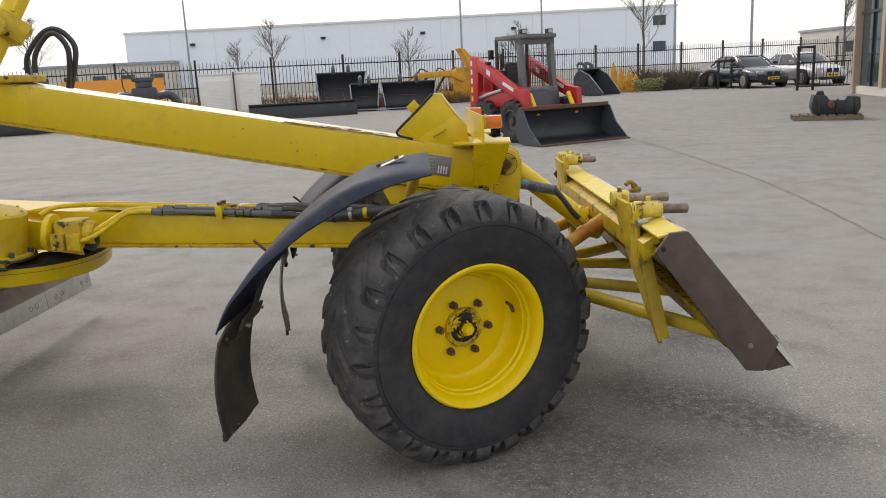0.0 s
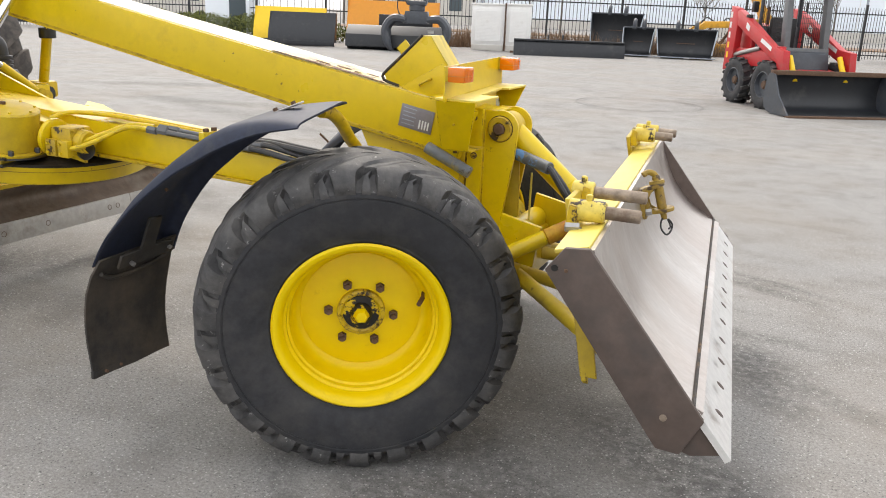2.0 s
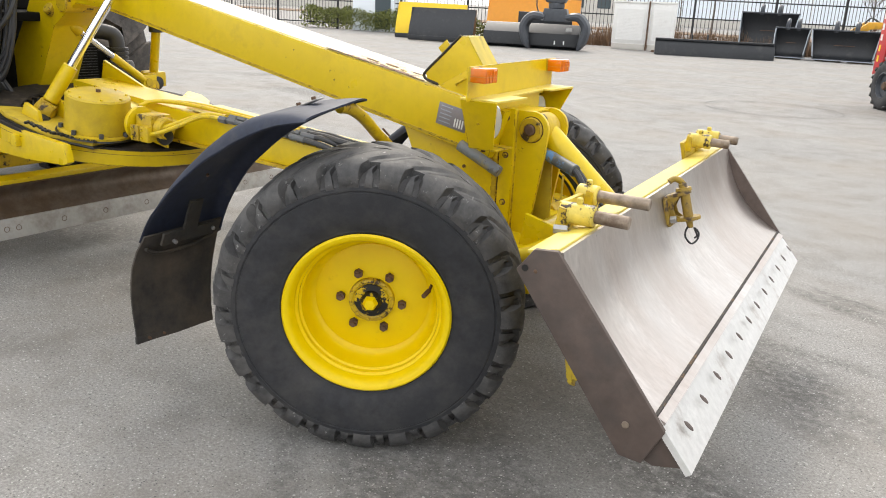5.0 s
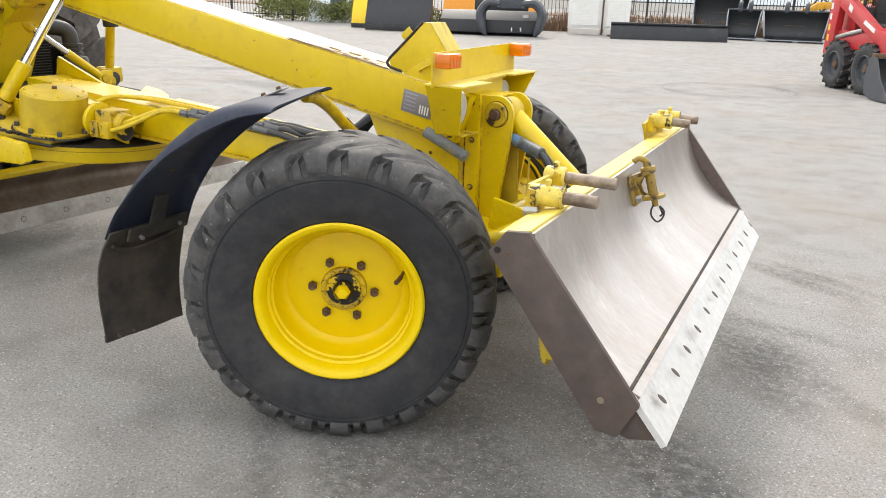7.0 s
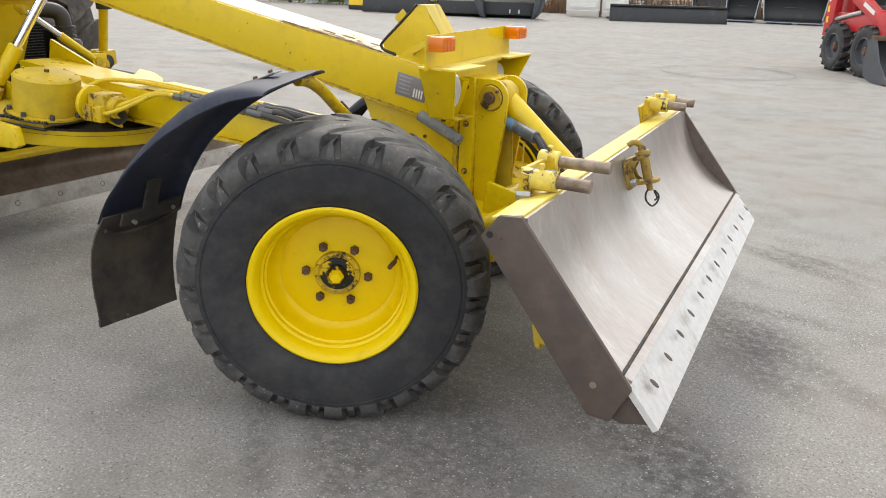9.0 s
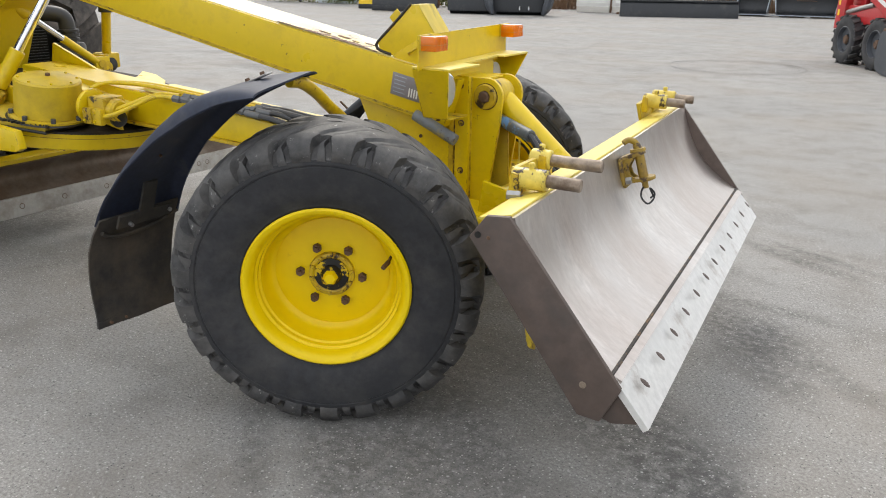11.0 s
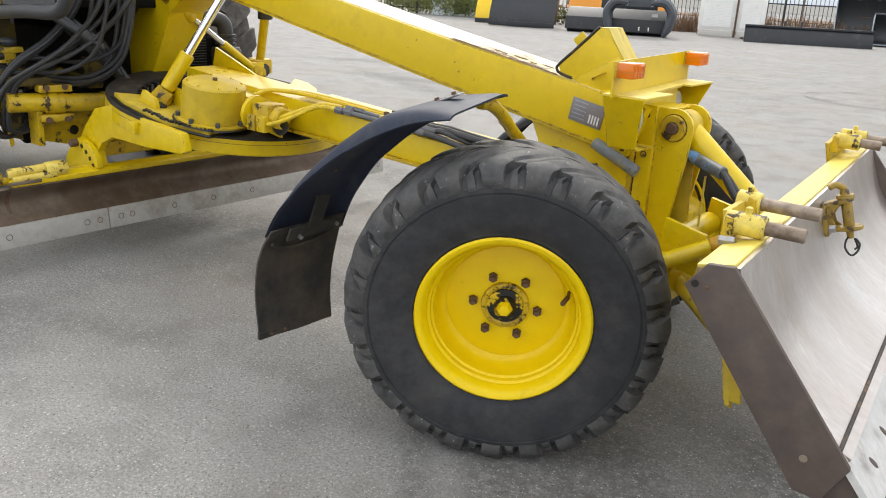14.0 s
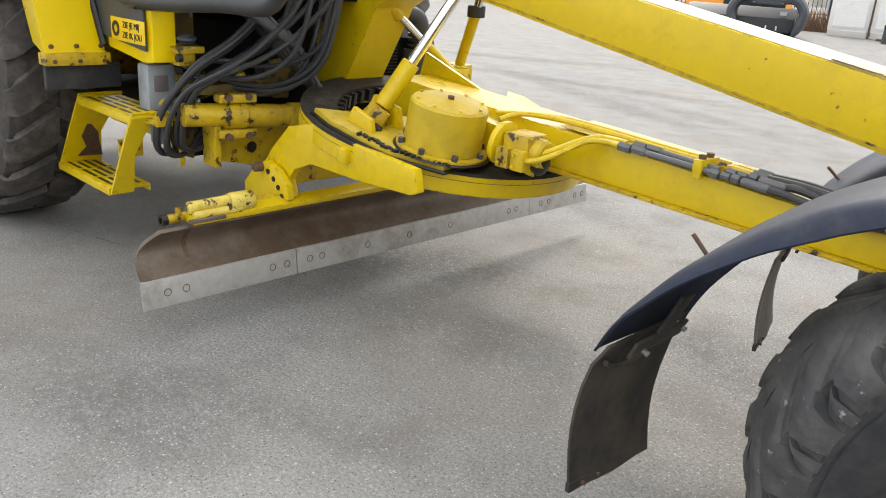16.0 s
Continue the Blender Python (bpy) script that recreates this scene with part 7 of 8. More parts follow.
def tufts(name, a, b, depth, h0, h1, count, material, label, category, lean=0.25, w=0.012, seed=1):
    """A strip of upright blades between a and b."""
    rnd = random.Random(seed)
    m, length = along(a, b)
    verts, faces = [], []
    for i in range(count):
        x, y = rnd.uniform(0, length), rnd.uniform(-depth / 2, depth / 2)
        h = rnd.uniform(h0, h1) * (0.6 + 0.5 * abs(noise.noise((x * 0.7, y, seed))) * 2)
        t = rnd.uniform(0, math.pi)
        dx, dy = math.cos(t) * w, math.sin(t) * w
        lx, ly = rnd.uniform(-lean, lean) * h, rnd.uniform(-lean, lean) * h
        n = len(verts)
        verts += [(x - dx, y - dy, 0), (x + dx, y + dy, 0), (x + lx * 0.5 + dx * 0.7, y + ly * 0.5, h * 0.6), (x + lx, y + ly, h)]
        faces += [(n, n + 1, n + 2), (n, n + 2, n + 3)]
    me = bpy.data.meshes.new(name)
    me.from_pydata(verts, [], faces)
    me.materials.append(M[material])
    ob = new(name, me)
    ob.matrix_world = m
    return tagged(ob, label, category, "", "stuff")


tufts("dry_grass", (-12.6, 27.6), (-0.5, 33.0), 0.9, 0.5, 0.95, 5200, "drygrass", "dry red-brown grass along the fence", "grass", seed=2)
tufts("dry_scrub", (7.4, 36.2), (11.4, 38.2), 1.8, 0.6, 1.15, 3600, "scrub", "grey-brown bare scrub by the fence", "scrub", lean=0.5, seed=3)


def make_hedge(name, a, b, depth, h, count, material, label, seed):
    rnd = random.Random(seed)
    m, length = along(a, b)
    verts, faces = [], []
    for i in range(count):
        x, y, z = rnd.uniform(0, length), rnd.uniform(-depth / 2, depth / 2), h * rnd.random() ** 0.6
        z *= 0.85 + 0.3 * noise.noise((x * 1.5, y * 1.5, seed))
        s = rnd.uniform(0.03, 0.07)
        u = Vector((rnd.gauss(0, 1), rnd.gauss(0, 1), rnd.gauss(0, 1))).normalized()
        v = u.orthogonal().normalized()
        c = Vector((x, y, z))
        n = len(verts)
        verts += [c - u * s, c + v * s * 0.5, c + u * s, c - v * s * 0.5]
        faces.append((n, n + 1, n + 2, n + 3))
    me = bpy.data.meshes.new(name)
    me.from_pydata([tuple(v) for v in verts], [], faces)
    me.materials.append(M[material])
    ob = new(name, me)
    ob.matrix_world = m
    return tagged(ob, label, "hedge", "", "stuff")


make_hedge("hedge", (-24.4, 24.9), (-19.0, 25.6), 1.1, 1.0, 7000, "hedge", "low clipped green hedge by the fence", 5)
make_hedge("hedge", (-17.8, 25.0), (-14.5, 25.8), 0.8, 0.75, 2600, "hedge", "low clipped green hedge by the fence", 6)
make_hedge("shrub", (6.6, 34.6), (8.0, 35.2), 0.7, 0.7, 900, "hedge", "small green shrub by the fence", 7)


def make_bucket(m, width, height, depth, material, label, hooks=2, teeth=False, group="buckets in the yard"):
    """An excavator or loader bucket that lies open to the front (local -y), width along x."""
    b = thing("bucket", m, label, "bucket", group)
    prof = [(-depth, 0.02), (-depth * 0.45, 0.0), (-depth * 0.12, height * 0.12), (0, height * 0.38), (-depth * 0.03, height * 0.72), (-depth * 0.22, height)]
    line = [(p.x, p.y) for p in spline([(x, z, 0) for x, z in prof], 4)]
    inset = lambda z: 0.14 * width * 0.5 * max(0, 1 - z / height)  # noqa: E731
    # Shell darker than the cheeks: the hollow's shade put into its colour.
    part("shell", sheet([[(x, y, z) for x in (inset(z), width / 2, width - inset(z))] for y, z in line], 0.025), "bucketblack", b)
    side = line + [(-depth * 0.55, height * 0.78), (-depth * 0.98, height * 0.12)]
    for x in (0.012, width - 0.012):
        ck = prism([(y, z) for y, z in side], x - 0.012, x + 0.012, "x", 0.0)
        for v in ck.verts:
            v.co.x += inset(v.co.z) * (1 if x < width / 2 else -1)
        cheek = part("cheek", ck, material, b)
        sg = 1 if x < width / 2 else -1
        # Light grey strip paints the highlight along the cheek's edge.
        part("cheek_edge", tube([(x + sg * inset(height), -depth * 0.22, height), (x + sg * inset(height * 0.78), -depth * 0.55, height * 0.78), (x + sg * inset(height * 0.12), -depth * 0.98, height * 0.12)], 0.022, 6), "greypaint", cheek, "pale edge that paints a glossy highlight")
    part("lip", box(0, width, -depth - 0.06, -depth + 0.05, 0.0, 0.03, 0.003), "greypaint", b, "worn pale lip")
    part("top_rail", box(0.0, width, -depth * 0.30, -depth * 0.16, height - 0.02, height + 0.03, 0.006), material, b)
    for k in range(hooks):
        x = width * (0.5 + (k - (hooks - 1) / 2) * 0.3)
        hp = spline([(x, -depth * 0.16, height - 0.05), (x, -depth * 0.20, height + 0.16), (x, -0.02, height + 0.27), (x, 0.12, height + 0.20), (x, 0.10, height + 0.10)], 4)
        hk = tube(hp, [0.09 - 0.055 * i / (len(hp) - 1) for i in range(len(hp))], 8)
        part("hook", hk, material, b)
    part("ladder_bar", tube([(width * 0.35, -depth * 0.2, height * 0.5), (width * 0.65, -depth * 0.2, height * 0.5)], 0.012, 6), "rusty", b)
    return b


make_bucket(at(-4.15, 28.6, 0.05, 8), 2.15, 0.98, 0.8, "darkgrey", "wide dark grey ditching bucket lying on the asphalt")
make_bucket(at(-5.35, 28.6, 0.05, 6), 1.15, 0.98, 0.8, "darkgrey", "narrow dark grey bucket beside a wider one")
make_bucket(at(-7.0, 30.2, 0.25, 6), 2.05, 1.25, 0.9, "darkgrey", "large dark grey bucket with two hooks")
make_bucket(at(3.75, 33.3, 0.0, 48), 1.5, 1.15, 1.55, "darkgrey", "dark bucket lying open beside yellow parts", hooks=2)
for dx in (-5.2, -3.9, -2.9):
    solid("timber_block", box(0, 0.8, -0.7, -0.05, 0, 0.05, 0.004), "wood", at(dx, 28.7, 0, 7), "grey timber bearer under a bucket", "timber", "bearers under the buckets")


def make_edge_beam():
    m, length = along((-8.2, 24.4), (-4.75, 26.0))
    p = thing("scraper_beam", m, "long black scraper beam lying on the asphalt", "scraper")
    part("beam", prism([(-0.22, 0), (0.05, 0.0), (0.02, 0.5), (-0.02, 0.52), (-0.16, 0.3)], 0, length, "x", 0.006), "bucketblack", p)
    part("rail", box(0, length, -0.10, 0.06, 0.48, 0.54, 0.006), "bucketblack", p)
    for x in (1.15, 1.65):
        part("lug", prism([(-0.03, 0.5), (0.06, 0.5), (0.07, 0.72), (0.0, 0.70)], x, x + 0.05, "x", 0.004), "bucketblack", p)


make_edge_beam()


def make_cabinets():
    m, length = along((-10.75, 26.05), (-8.25, 26.75))
    for x0, x1, h in ((0.28, 1.50, 1.62), (1.56, 2.45, 1.64)):
        c = thing("utility_cabinet", m @ pose(x0, 0, 0), "off-white louvred utility cabinet on a concrete base", "cabinet", "utility cabinets")
        w = x1 - x0
        part("body", box(0, w, -0.05, 0.65, 0.20, h, 0.01), "cabinet", c)
        part("roof", box(-0.03, w + 0.03, -0.09, 0.69, h, h + 0.06, 0.01), "cabinet", c)
        part("plinth", box(0.02, w - 0.02, -0.09, 0.6, 0.0, 0.20, 0.01), "sand", c)
        d = part("door", box(0.08, w - 0.08, -0.075, -0.052, 0.28, h - 0.10, 0.004), "cabinet", c)
        for k in range(22):
            z = 0.34 + k * (h - 0.52) / 22
            part("louvre", prism([(-0.092, z), (-0.076, z + 0.045), (-0.076, z)], 0.14, w - 0.14, "x", 0), "cabinet", d)
    solid("cover_slab", box(0, 0.6, 0, 0.35, 0, 0.06, 0.006), "rusty", at(-8.75, 25.6, 0, 15), "dark steel slab by the cabinets", "slab")
    solid("marker_post", tube([(0, 0, 0), (0, 0, 1.7)], 0.03, 8), "rusty", m @ pose(1.53, -0.12, 0), "thin rusty post between the cabinets", "post")


make_cabinets()


def make_ploughs():
    def plough(m, w, h, d, material, label):
        p = thing("snow_plough", m, label, "snow plough", "ploughs in the yard")
        n, rows = 10, []
        for k in range(n + 1):
            u = k / n
            rows.append([(x, -0.30 * d * math.cos(u * 2.4) - 0.05, 0.12 + h * u) for x in (0, w / 2, w)])
        part("shell", sheet(rows, 0.02), material, p)
        part("blade_edge", box(0, w, -0.30 * d - 0.09, -0.30 * d - 0.05, 0.0, 0.16, 0.004), "bucketblack", p)
        part("back_frame", box(w * 0.2, w * 0.8, 0.12, 0.5, 0.10, 0.45, 0.02), "bucketblack", p)
        for x in (0.01, w - 0.01):
            part("end_rib", prism([(-0.30 * d - 0.06, 0.12), (0.10, 0.12), (0.25 * d, 0.12 + h), (0.1, 0.12 + h)], x - 0.01, x + 0.01, "x", 0), material, p)
        part("skid_foot", box(w * 0.3, w * 0.36, -0.2, 0.1, 0, 0.12, 0.01), "bucketblack", p)
        part("skid_foot", box(w * 0.7, w * 0.76, -0.2, 0.1, 0, 0.12, 0.01), "bucketblack", p)

    plough(at(-17.6, 22.6, 0.0, 22), 2.6, 1.15, 1.0, "planeyellow", "yellow snow plough standing on the asphalt")
    plough(at(-16.1, 21.4, 0.02, 22), 2.3, 0.98, 1.0, "bucketblack", "black plough blade before a yellow one")
    plough(at(-14.75, 24.4, 0.0, 20), 3.4, 1.5, 1.0, "orange", "tall orange snow plough by the fence")
    b = thing("dark_blade_panel", at(-12.95, 23.5, 0.0, 20), "dark steel panel before the orange plough", "panel")
    part("panel", box(0, 1.9, -0.05, 0.05, 0.5, 1.15, 0.01), "bucketblack", b)
    part("leg", box(0.2, 0.3, -0.05, 0.3, 0.0, 0.5, 0.01), "bucketblack", b)
    part("leg", box(1.6, 1.7, -0.05, 0.3, 0.0, 0.5, 0.01), "bucketblack", b)
    s = thing("sweeper_box", at(-13.3, 21.9, 0.0, 20), "dark grey sweeper attachment on the asphalt", "sweeper")
    part("hood", prism([(-0.45, 0.10), (0.35, 0.10), (0.35, 0.75), (0.1, 0.80), (-0.38, 0.50)], 0, 3.2, "x", 0.02), "bucketblack", s)
    part("brush", rod((0.05, -0.15, 0.18), (3.15, -0.15, 0.18), 0.18, 20), "bucketblack", s)
    part("label", box(2.75, 2.95, -0.30, -0.29, 0.60, 0.70, 0, pose(0, 0, 0)), "white", s)
    for x in (1.5, 2.4, 2.7):
        part("stripe", box(x, x + 0.04, -0.47, -0.455, 0.16, 0.28, 0), "white", s)


make_ploughs()


def make_grapple():
    g = thing("sorting_grapple", at(-10.85, 22.2, 0.0, 20), "dark grey hydraulic sorting grapple with open jaws", "grapple")
    for s in (-1, 1):
        pts = spline([(0.35 * s, 0, 1.02), (0.75 * s, 0, 1.05), (1.0 * s, 0, 0.75), (0.95 * s, 0, 0.35), (0.80 * s, 0, 0.02)], 6)
        for y in (-0.25, 0.25):
            part("jaw_arm", tube([(p.x, y, p.z) for p in pts], [0.10, 0.11, 0.12, 0.125, 0.13, 0.135] + [0.135] * (len(pts) - 12) + [0.13, 0.12, 0.10, 0.08, 0.06, 0.04], 8), "darkgrey", g)
        part("jaw_plate", sheet([[(p.x, -0.25, p.z), (p.x, 0.25, p.z)] for p in pts[6:]], 0.02), "darkgrey", g)
        part("jaw_pin", rod((0.40 * s, -0.32, 0.98), (0.40 * s, 0.32, 0.98), 0.05, 12), "steel", g)
    part("head", prism([(-0.45, 0.90), (0.45, 0.90), (0.36, 1.30), (-0.36, 1.30)], -0.28, 0.28, "y", 0.02), "darkgrey", g)
    part("rotator", rod((0, 0, 1.30), (0, 0, 1.48), 0.26, 24, 0.02), "darkgrey", g)
    part("coupler", box(-0.30, 0.30, -0.22, 0.22, 1.48, 1.62, 0.03), "darkgrey", g)
    for x in (-0.33, 0.28):
        part("ear", prism([(-0.2, 1.55), (0.2, 1.55), (0.12, 1.86), (-0.05, 1.86)], x, x + 0.05, "x", 0.01), "darkgrey", g)
    part("hose", tube(spline([(-0.3, -0.2, 1.5), (-0.55, -0.3, 1.9), (-0.62, -0.2, 1.4), (-0.5, -0.2, 1.1)], 5), 0.02, 8), "hose", g)


make_grapple()


def make_skid_steer():
    m, _ = along((0.08, 12.45), (0.60, 11.62))
    s = thing("skid_steer_loader", m, "red skid steer loader with a black bucket lowered to the asphalt", "skid steer loader")
    # x ahead, y to its left; near wheels at y = 0
    for x in (0.0, 0.98):
        for y, side in ((0.0, -1), (1.18, 1)):
            w = make_small_wheel()
            under(w, wheel_pose(x, y, 0.385, side, 0), s)
    part("hull", prism([(-0.42, 0.32), (1.25, 0.32), (1.30, 0.62), (0.6, 0.72), (-0.45, 0.80)], 0.16, 1.02, "y", 0.02), "red", s, "red steel hull")
    part("engine_cover", prism([(-0.52, 0.45), (-0.05, 0.62), (-0.10, 1.30), (-0.50, 1.35)], 0.18, 1.0, "y", 0.03), "red", s)
    part("flank_panel", prism([(-0.55, 0.50), (-0.30, 0.60), (0.95, 0.68), (0.95, 0.86), (0.55, 0.92), (-0.25, 0.92)], 0.02, 0.10, "y", 0.012), "red", s)
    part("arm_guard", box(0.86, 1.10, 0.02, 0.16, 0.62, 1.00, 0.02), "red", s)
    part("chain_case", box(-0.40, 1.3, 0.10, 0.2, 0.40, 0.68, 0.02), "red", s)
    for y in (-0.04, 1.10):
        up = part("upright", prism([(-0.58, 0.52), (-0.30, 0.60), (-0.22, 1.40), (-0.30, 1.58), (-0.52, 1.62)], y, y + 0.12, "y", 0.015), "red", s, "red rear upright")
        arm = part("lift_arm", prism([(-0.42, 1.38), (-0.24, 1.56), (0.10, 1.42), (1.05, 0.98), (1.36, 0.94), (1.42, 0.50), (1.30, 0.42), (1.18, 0.74), (0.85, 0.86), (0.0, 1.20)], y + 0.002, y + 0.118, "y", 0.012), "red", s, "red lift arm with pale lettering bars")
        part("arm_decal", prism([(0.62, 1.055), (0.98, 0.92), (1.0, 0.98), (0.66, 1.11)], y - 0.003, y + 0.001, "y", 0), "white", arm)
        part("lift_ram", rod((-0.30, y + 0.06, 0.80), (0.55, y + 0.06, 0.95), 0.04, 12), "steel", s)
        part("decal_patch", prism([(0.08, 1.26), (0.20, 1.20), (0.22, 1.29), (0.10, 1.35)], y - 0.004, y + 0.001, "y", 0), "white", arm)
        for k in range(5):
            part("logo_bar", box(-0.50, -0.44, y - 0.004, y + 0.001, 1.42 - 0.17 * k, 1.52 - 0.17 * k, 0), "white" if k < 3 else "planeyellow", up)
        part("tilt_ram", rod((1.22, y + (0.2 if y < 0.5 else -0.08), 0.86), (1.46, y + (0.2 if y < 0.5 else -0.08), 0.48), 0.045, 14, 0.004), "planeyellow", s, "yellow tilt cylinder")
    part("cross_tube", rod((1.36, 0.0, 0.52), (1.36, 1.18, 0.52), 0.05, 12), "red", s)
    # cab
    cab = part("cab_roof", box(0.0, 0.98, 0.22, 0.96, 1.86, 1.94, 0.02), "cabgrey", s, "dark grey cab guard with mesh sides")
    for x, y in ((0.02, 0.24), (0.02, 0.94), (0.78, 0.24), (0.78, 0.94)):
        part("cab_post", tube([(x + (0.12 if x > 0.5 else 0), y, 0.70), (x, y, 1.88)], 0.032, 6), "darkgrey", cab)
    for y0, y1 in ((0.20, 0.30), (0.88, 0.98)):
        part("front_post", prism([(0.84, 0.62), (0.98, 0.62), (0.86, 1.90), (0.74, 1.90)], y0, y1, "y", 0.012), "cabgrey", cab)
    part("front_lintel", box(0.74, 0.88, 0.20, 0.98, 1.76, 1.90, 0.015), "cabgrey", cab)
    part("front_sill", prism([(0.90, 0.62), (1.00, 0.62), (0.965, 0.98), (0.87, 0.98)], 0.20, 0.98, "y", 0.012), "cabgrey", cab)
    part("rear_panel", box(0.0, 0.05, 0.24, 0.94, 0.70, 1.30, 0.01), "cabgrey", cab)
    part("side_panel", box(0.05, 0.86, 0.225, 0.245, 0.70, 1.06, 0.006), "cabgrey", cab)
    for k in range(9):
        part("mesh_wire", tube([(0.03, 0.28 + 0.077 * k, 1.3), (0.03, 0.28 + 0.077 * k, 1.86)], 0.004, 4), "black", cab)
    for z in (1.05, 1.13, 1.21, 1.29, 1.37, 1.45, 1.53, 1.61, 1.69, 1.77):
        for y in (0.235, 0.945):
            part("mesh_wire", tube([(0.05, y, z), (0.84 - (z - 1) * 0.15, y, z)], 0.005, 4), "black", cab)
    for k in range(12):
        for y in (0.235, 0.945):
            part("mesh_wire", tube([(0.08 + 0.055 * k, y, 0.9), (0.08 + 0.055 * k, y, 1.84)], 0.004, 4), "black", cab)
    part("seat", box(0.12, 0.55, 0.36, 0.82, 0.72, 0.95, 0.06), "seat", s)
    part("backrest", box(0.08, 0.20, 0.36, 0.82, 0.90, 1.45, 0.05), "seat", s)
    for y in (0.34, 0.84):
        part("control_lever", tube([(0.72, y, 0.70), (0.66, y, 1.10), (0.62, y, 1.16)], 0.015, 6), "black", s)
    part("lower_front", prism([(0.95, 0.55), (1.12, 0.55), (1.04, 0.90), (0.92, 0.95)], 0.24, 0.94, "y", 0.01), "darkgrey", s)
    for y in (0.30, 0.88):
        part("work_lamp", box(0.80, 0.90, y - 0.06, y + 0.06, 1.94, 2.03, 0.012), "black", cab)
        part("lamp_glass", box(0.901, 0.905, y - 0.045, y + 0.045, 1.955, 2.015, 0), "lens", cab)
    part("mirror", box(-0.05, 0.03, 0.08, 0.18, 1.52, 1.70, 0.02), "black", s)
    part("exhaust", rod((-0.30, 0.55, 1.3), (-0.30, 0.55, 1.62), 0.03, 10), "rusty", s)
    part("muffler", rod((0.05, 0.02, 1.30), (0.05, 0.02, 1.48), 0.06, 12, 0.01), "black", s)
    # bucket
    bk = thing("loader_bucket", pose(0, 0, 0), "", "")
    under(bk, pose(1.42, -0.30, 0.0, 0, 0, 0), s)
    W2 = 1.95
    prof = spline([(0.70, 0.02, 0), (0.30, 0.01, 0), (0.06, 0.08, 0), (0.0, 0.30, 0), (0.06, 0.58, 0), (0.16, 0.62, 0)], 4)
    part("shell", sheet([[(p.x, y, p.y) for y in (0, W2 / 2, W2)] for p in prof], 0.02), "bucketblack", bk)
    for y in (0.01, W2 - 0.01):
        part("cheek", prism([(p.x, p.y) for p in prof] + [(0.24, 0.60), (0.42, 0.30), (0.74, 0.03)], y - 0.012, y + 0.012, "y", 0.0), "darkgrey", bk, "grey scuffed bucket side")
    part("lip", box(0.66, 0.80, 0, W2, 0.0, 0.03, 0.003), "rusty", bk)
    part("top_bar", box(0.10, 0.20, 0, W2, 0.59, 0.66, 0.008), "rusty", bk, "rust-brown top bar")
    return s


def make_small_wheel():
    w = thing("wheel", pose(0, 0, 0), "", "")
    part("tyre", lathe([(0.20, -0.11), (0.25, -0.13), (0.33, -0.13), (0.365, -0.11), (0.37, 0), (0.365, 0.11), (0.33, 0.13), (0.25, 0.13), (0.20, 0.11)], None, 36, close=True), "rubber", w)
    bm = bmesh.new()
    for s in (-1, 1):
        for k in range(16):
            box(0.355, 0.388, -0.03, 0.03, min(s * 0.01, s * 0.135), max(s * 0.01, s * 0.135), 0, Matrix.Rotation(2 * math.pi * (k + (s > 0) * 0.5) / 16, 4, "Z") @ Matrix.Rotation(0.35 * s, 4, "X"), bm)
    tagged(part("tread", bm, "tread", w), kind="stuff")
    part("rim", lathe([(0.215, -0.1), (0.215, 0.115), (0.20, 0.12), (0.18, 0.06), (0.10, 0.05), (0.0, 0.05), (0, 0.02), (0.19, 0.02)], None, 30), "darkgrey", w)
    for k in range(8):
        a = 2 * math.pi * k / 8
        part("wheel_nut", hexnut(Matrix.Translation((0.075 * math.cos(a), 0.075 * math.sin(a), 0.06)), 0.014, 0.02), "darkgrey", w)
    part("hub", lathe([(0, 0.10), (0.05, 0.10), (0.07, 0.08), (0.07, 0.05), (0, 0.05)], None, 16), "rusty", w)
    return w


make_skid_steer()


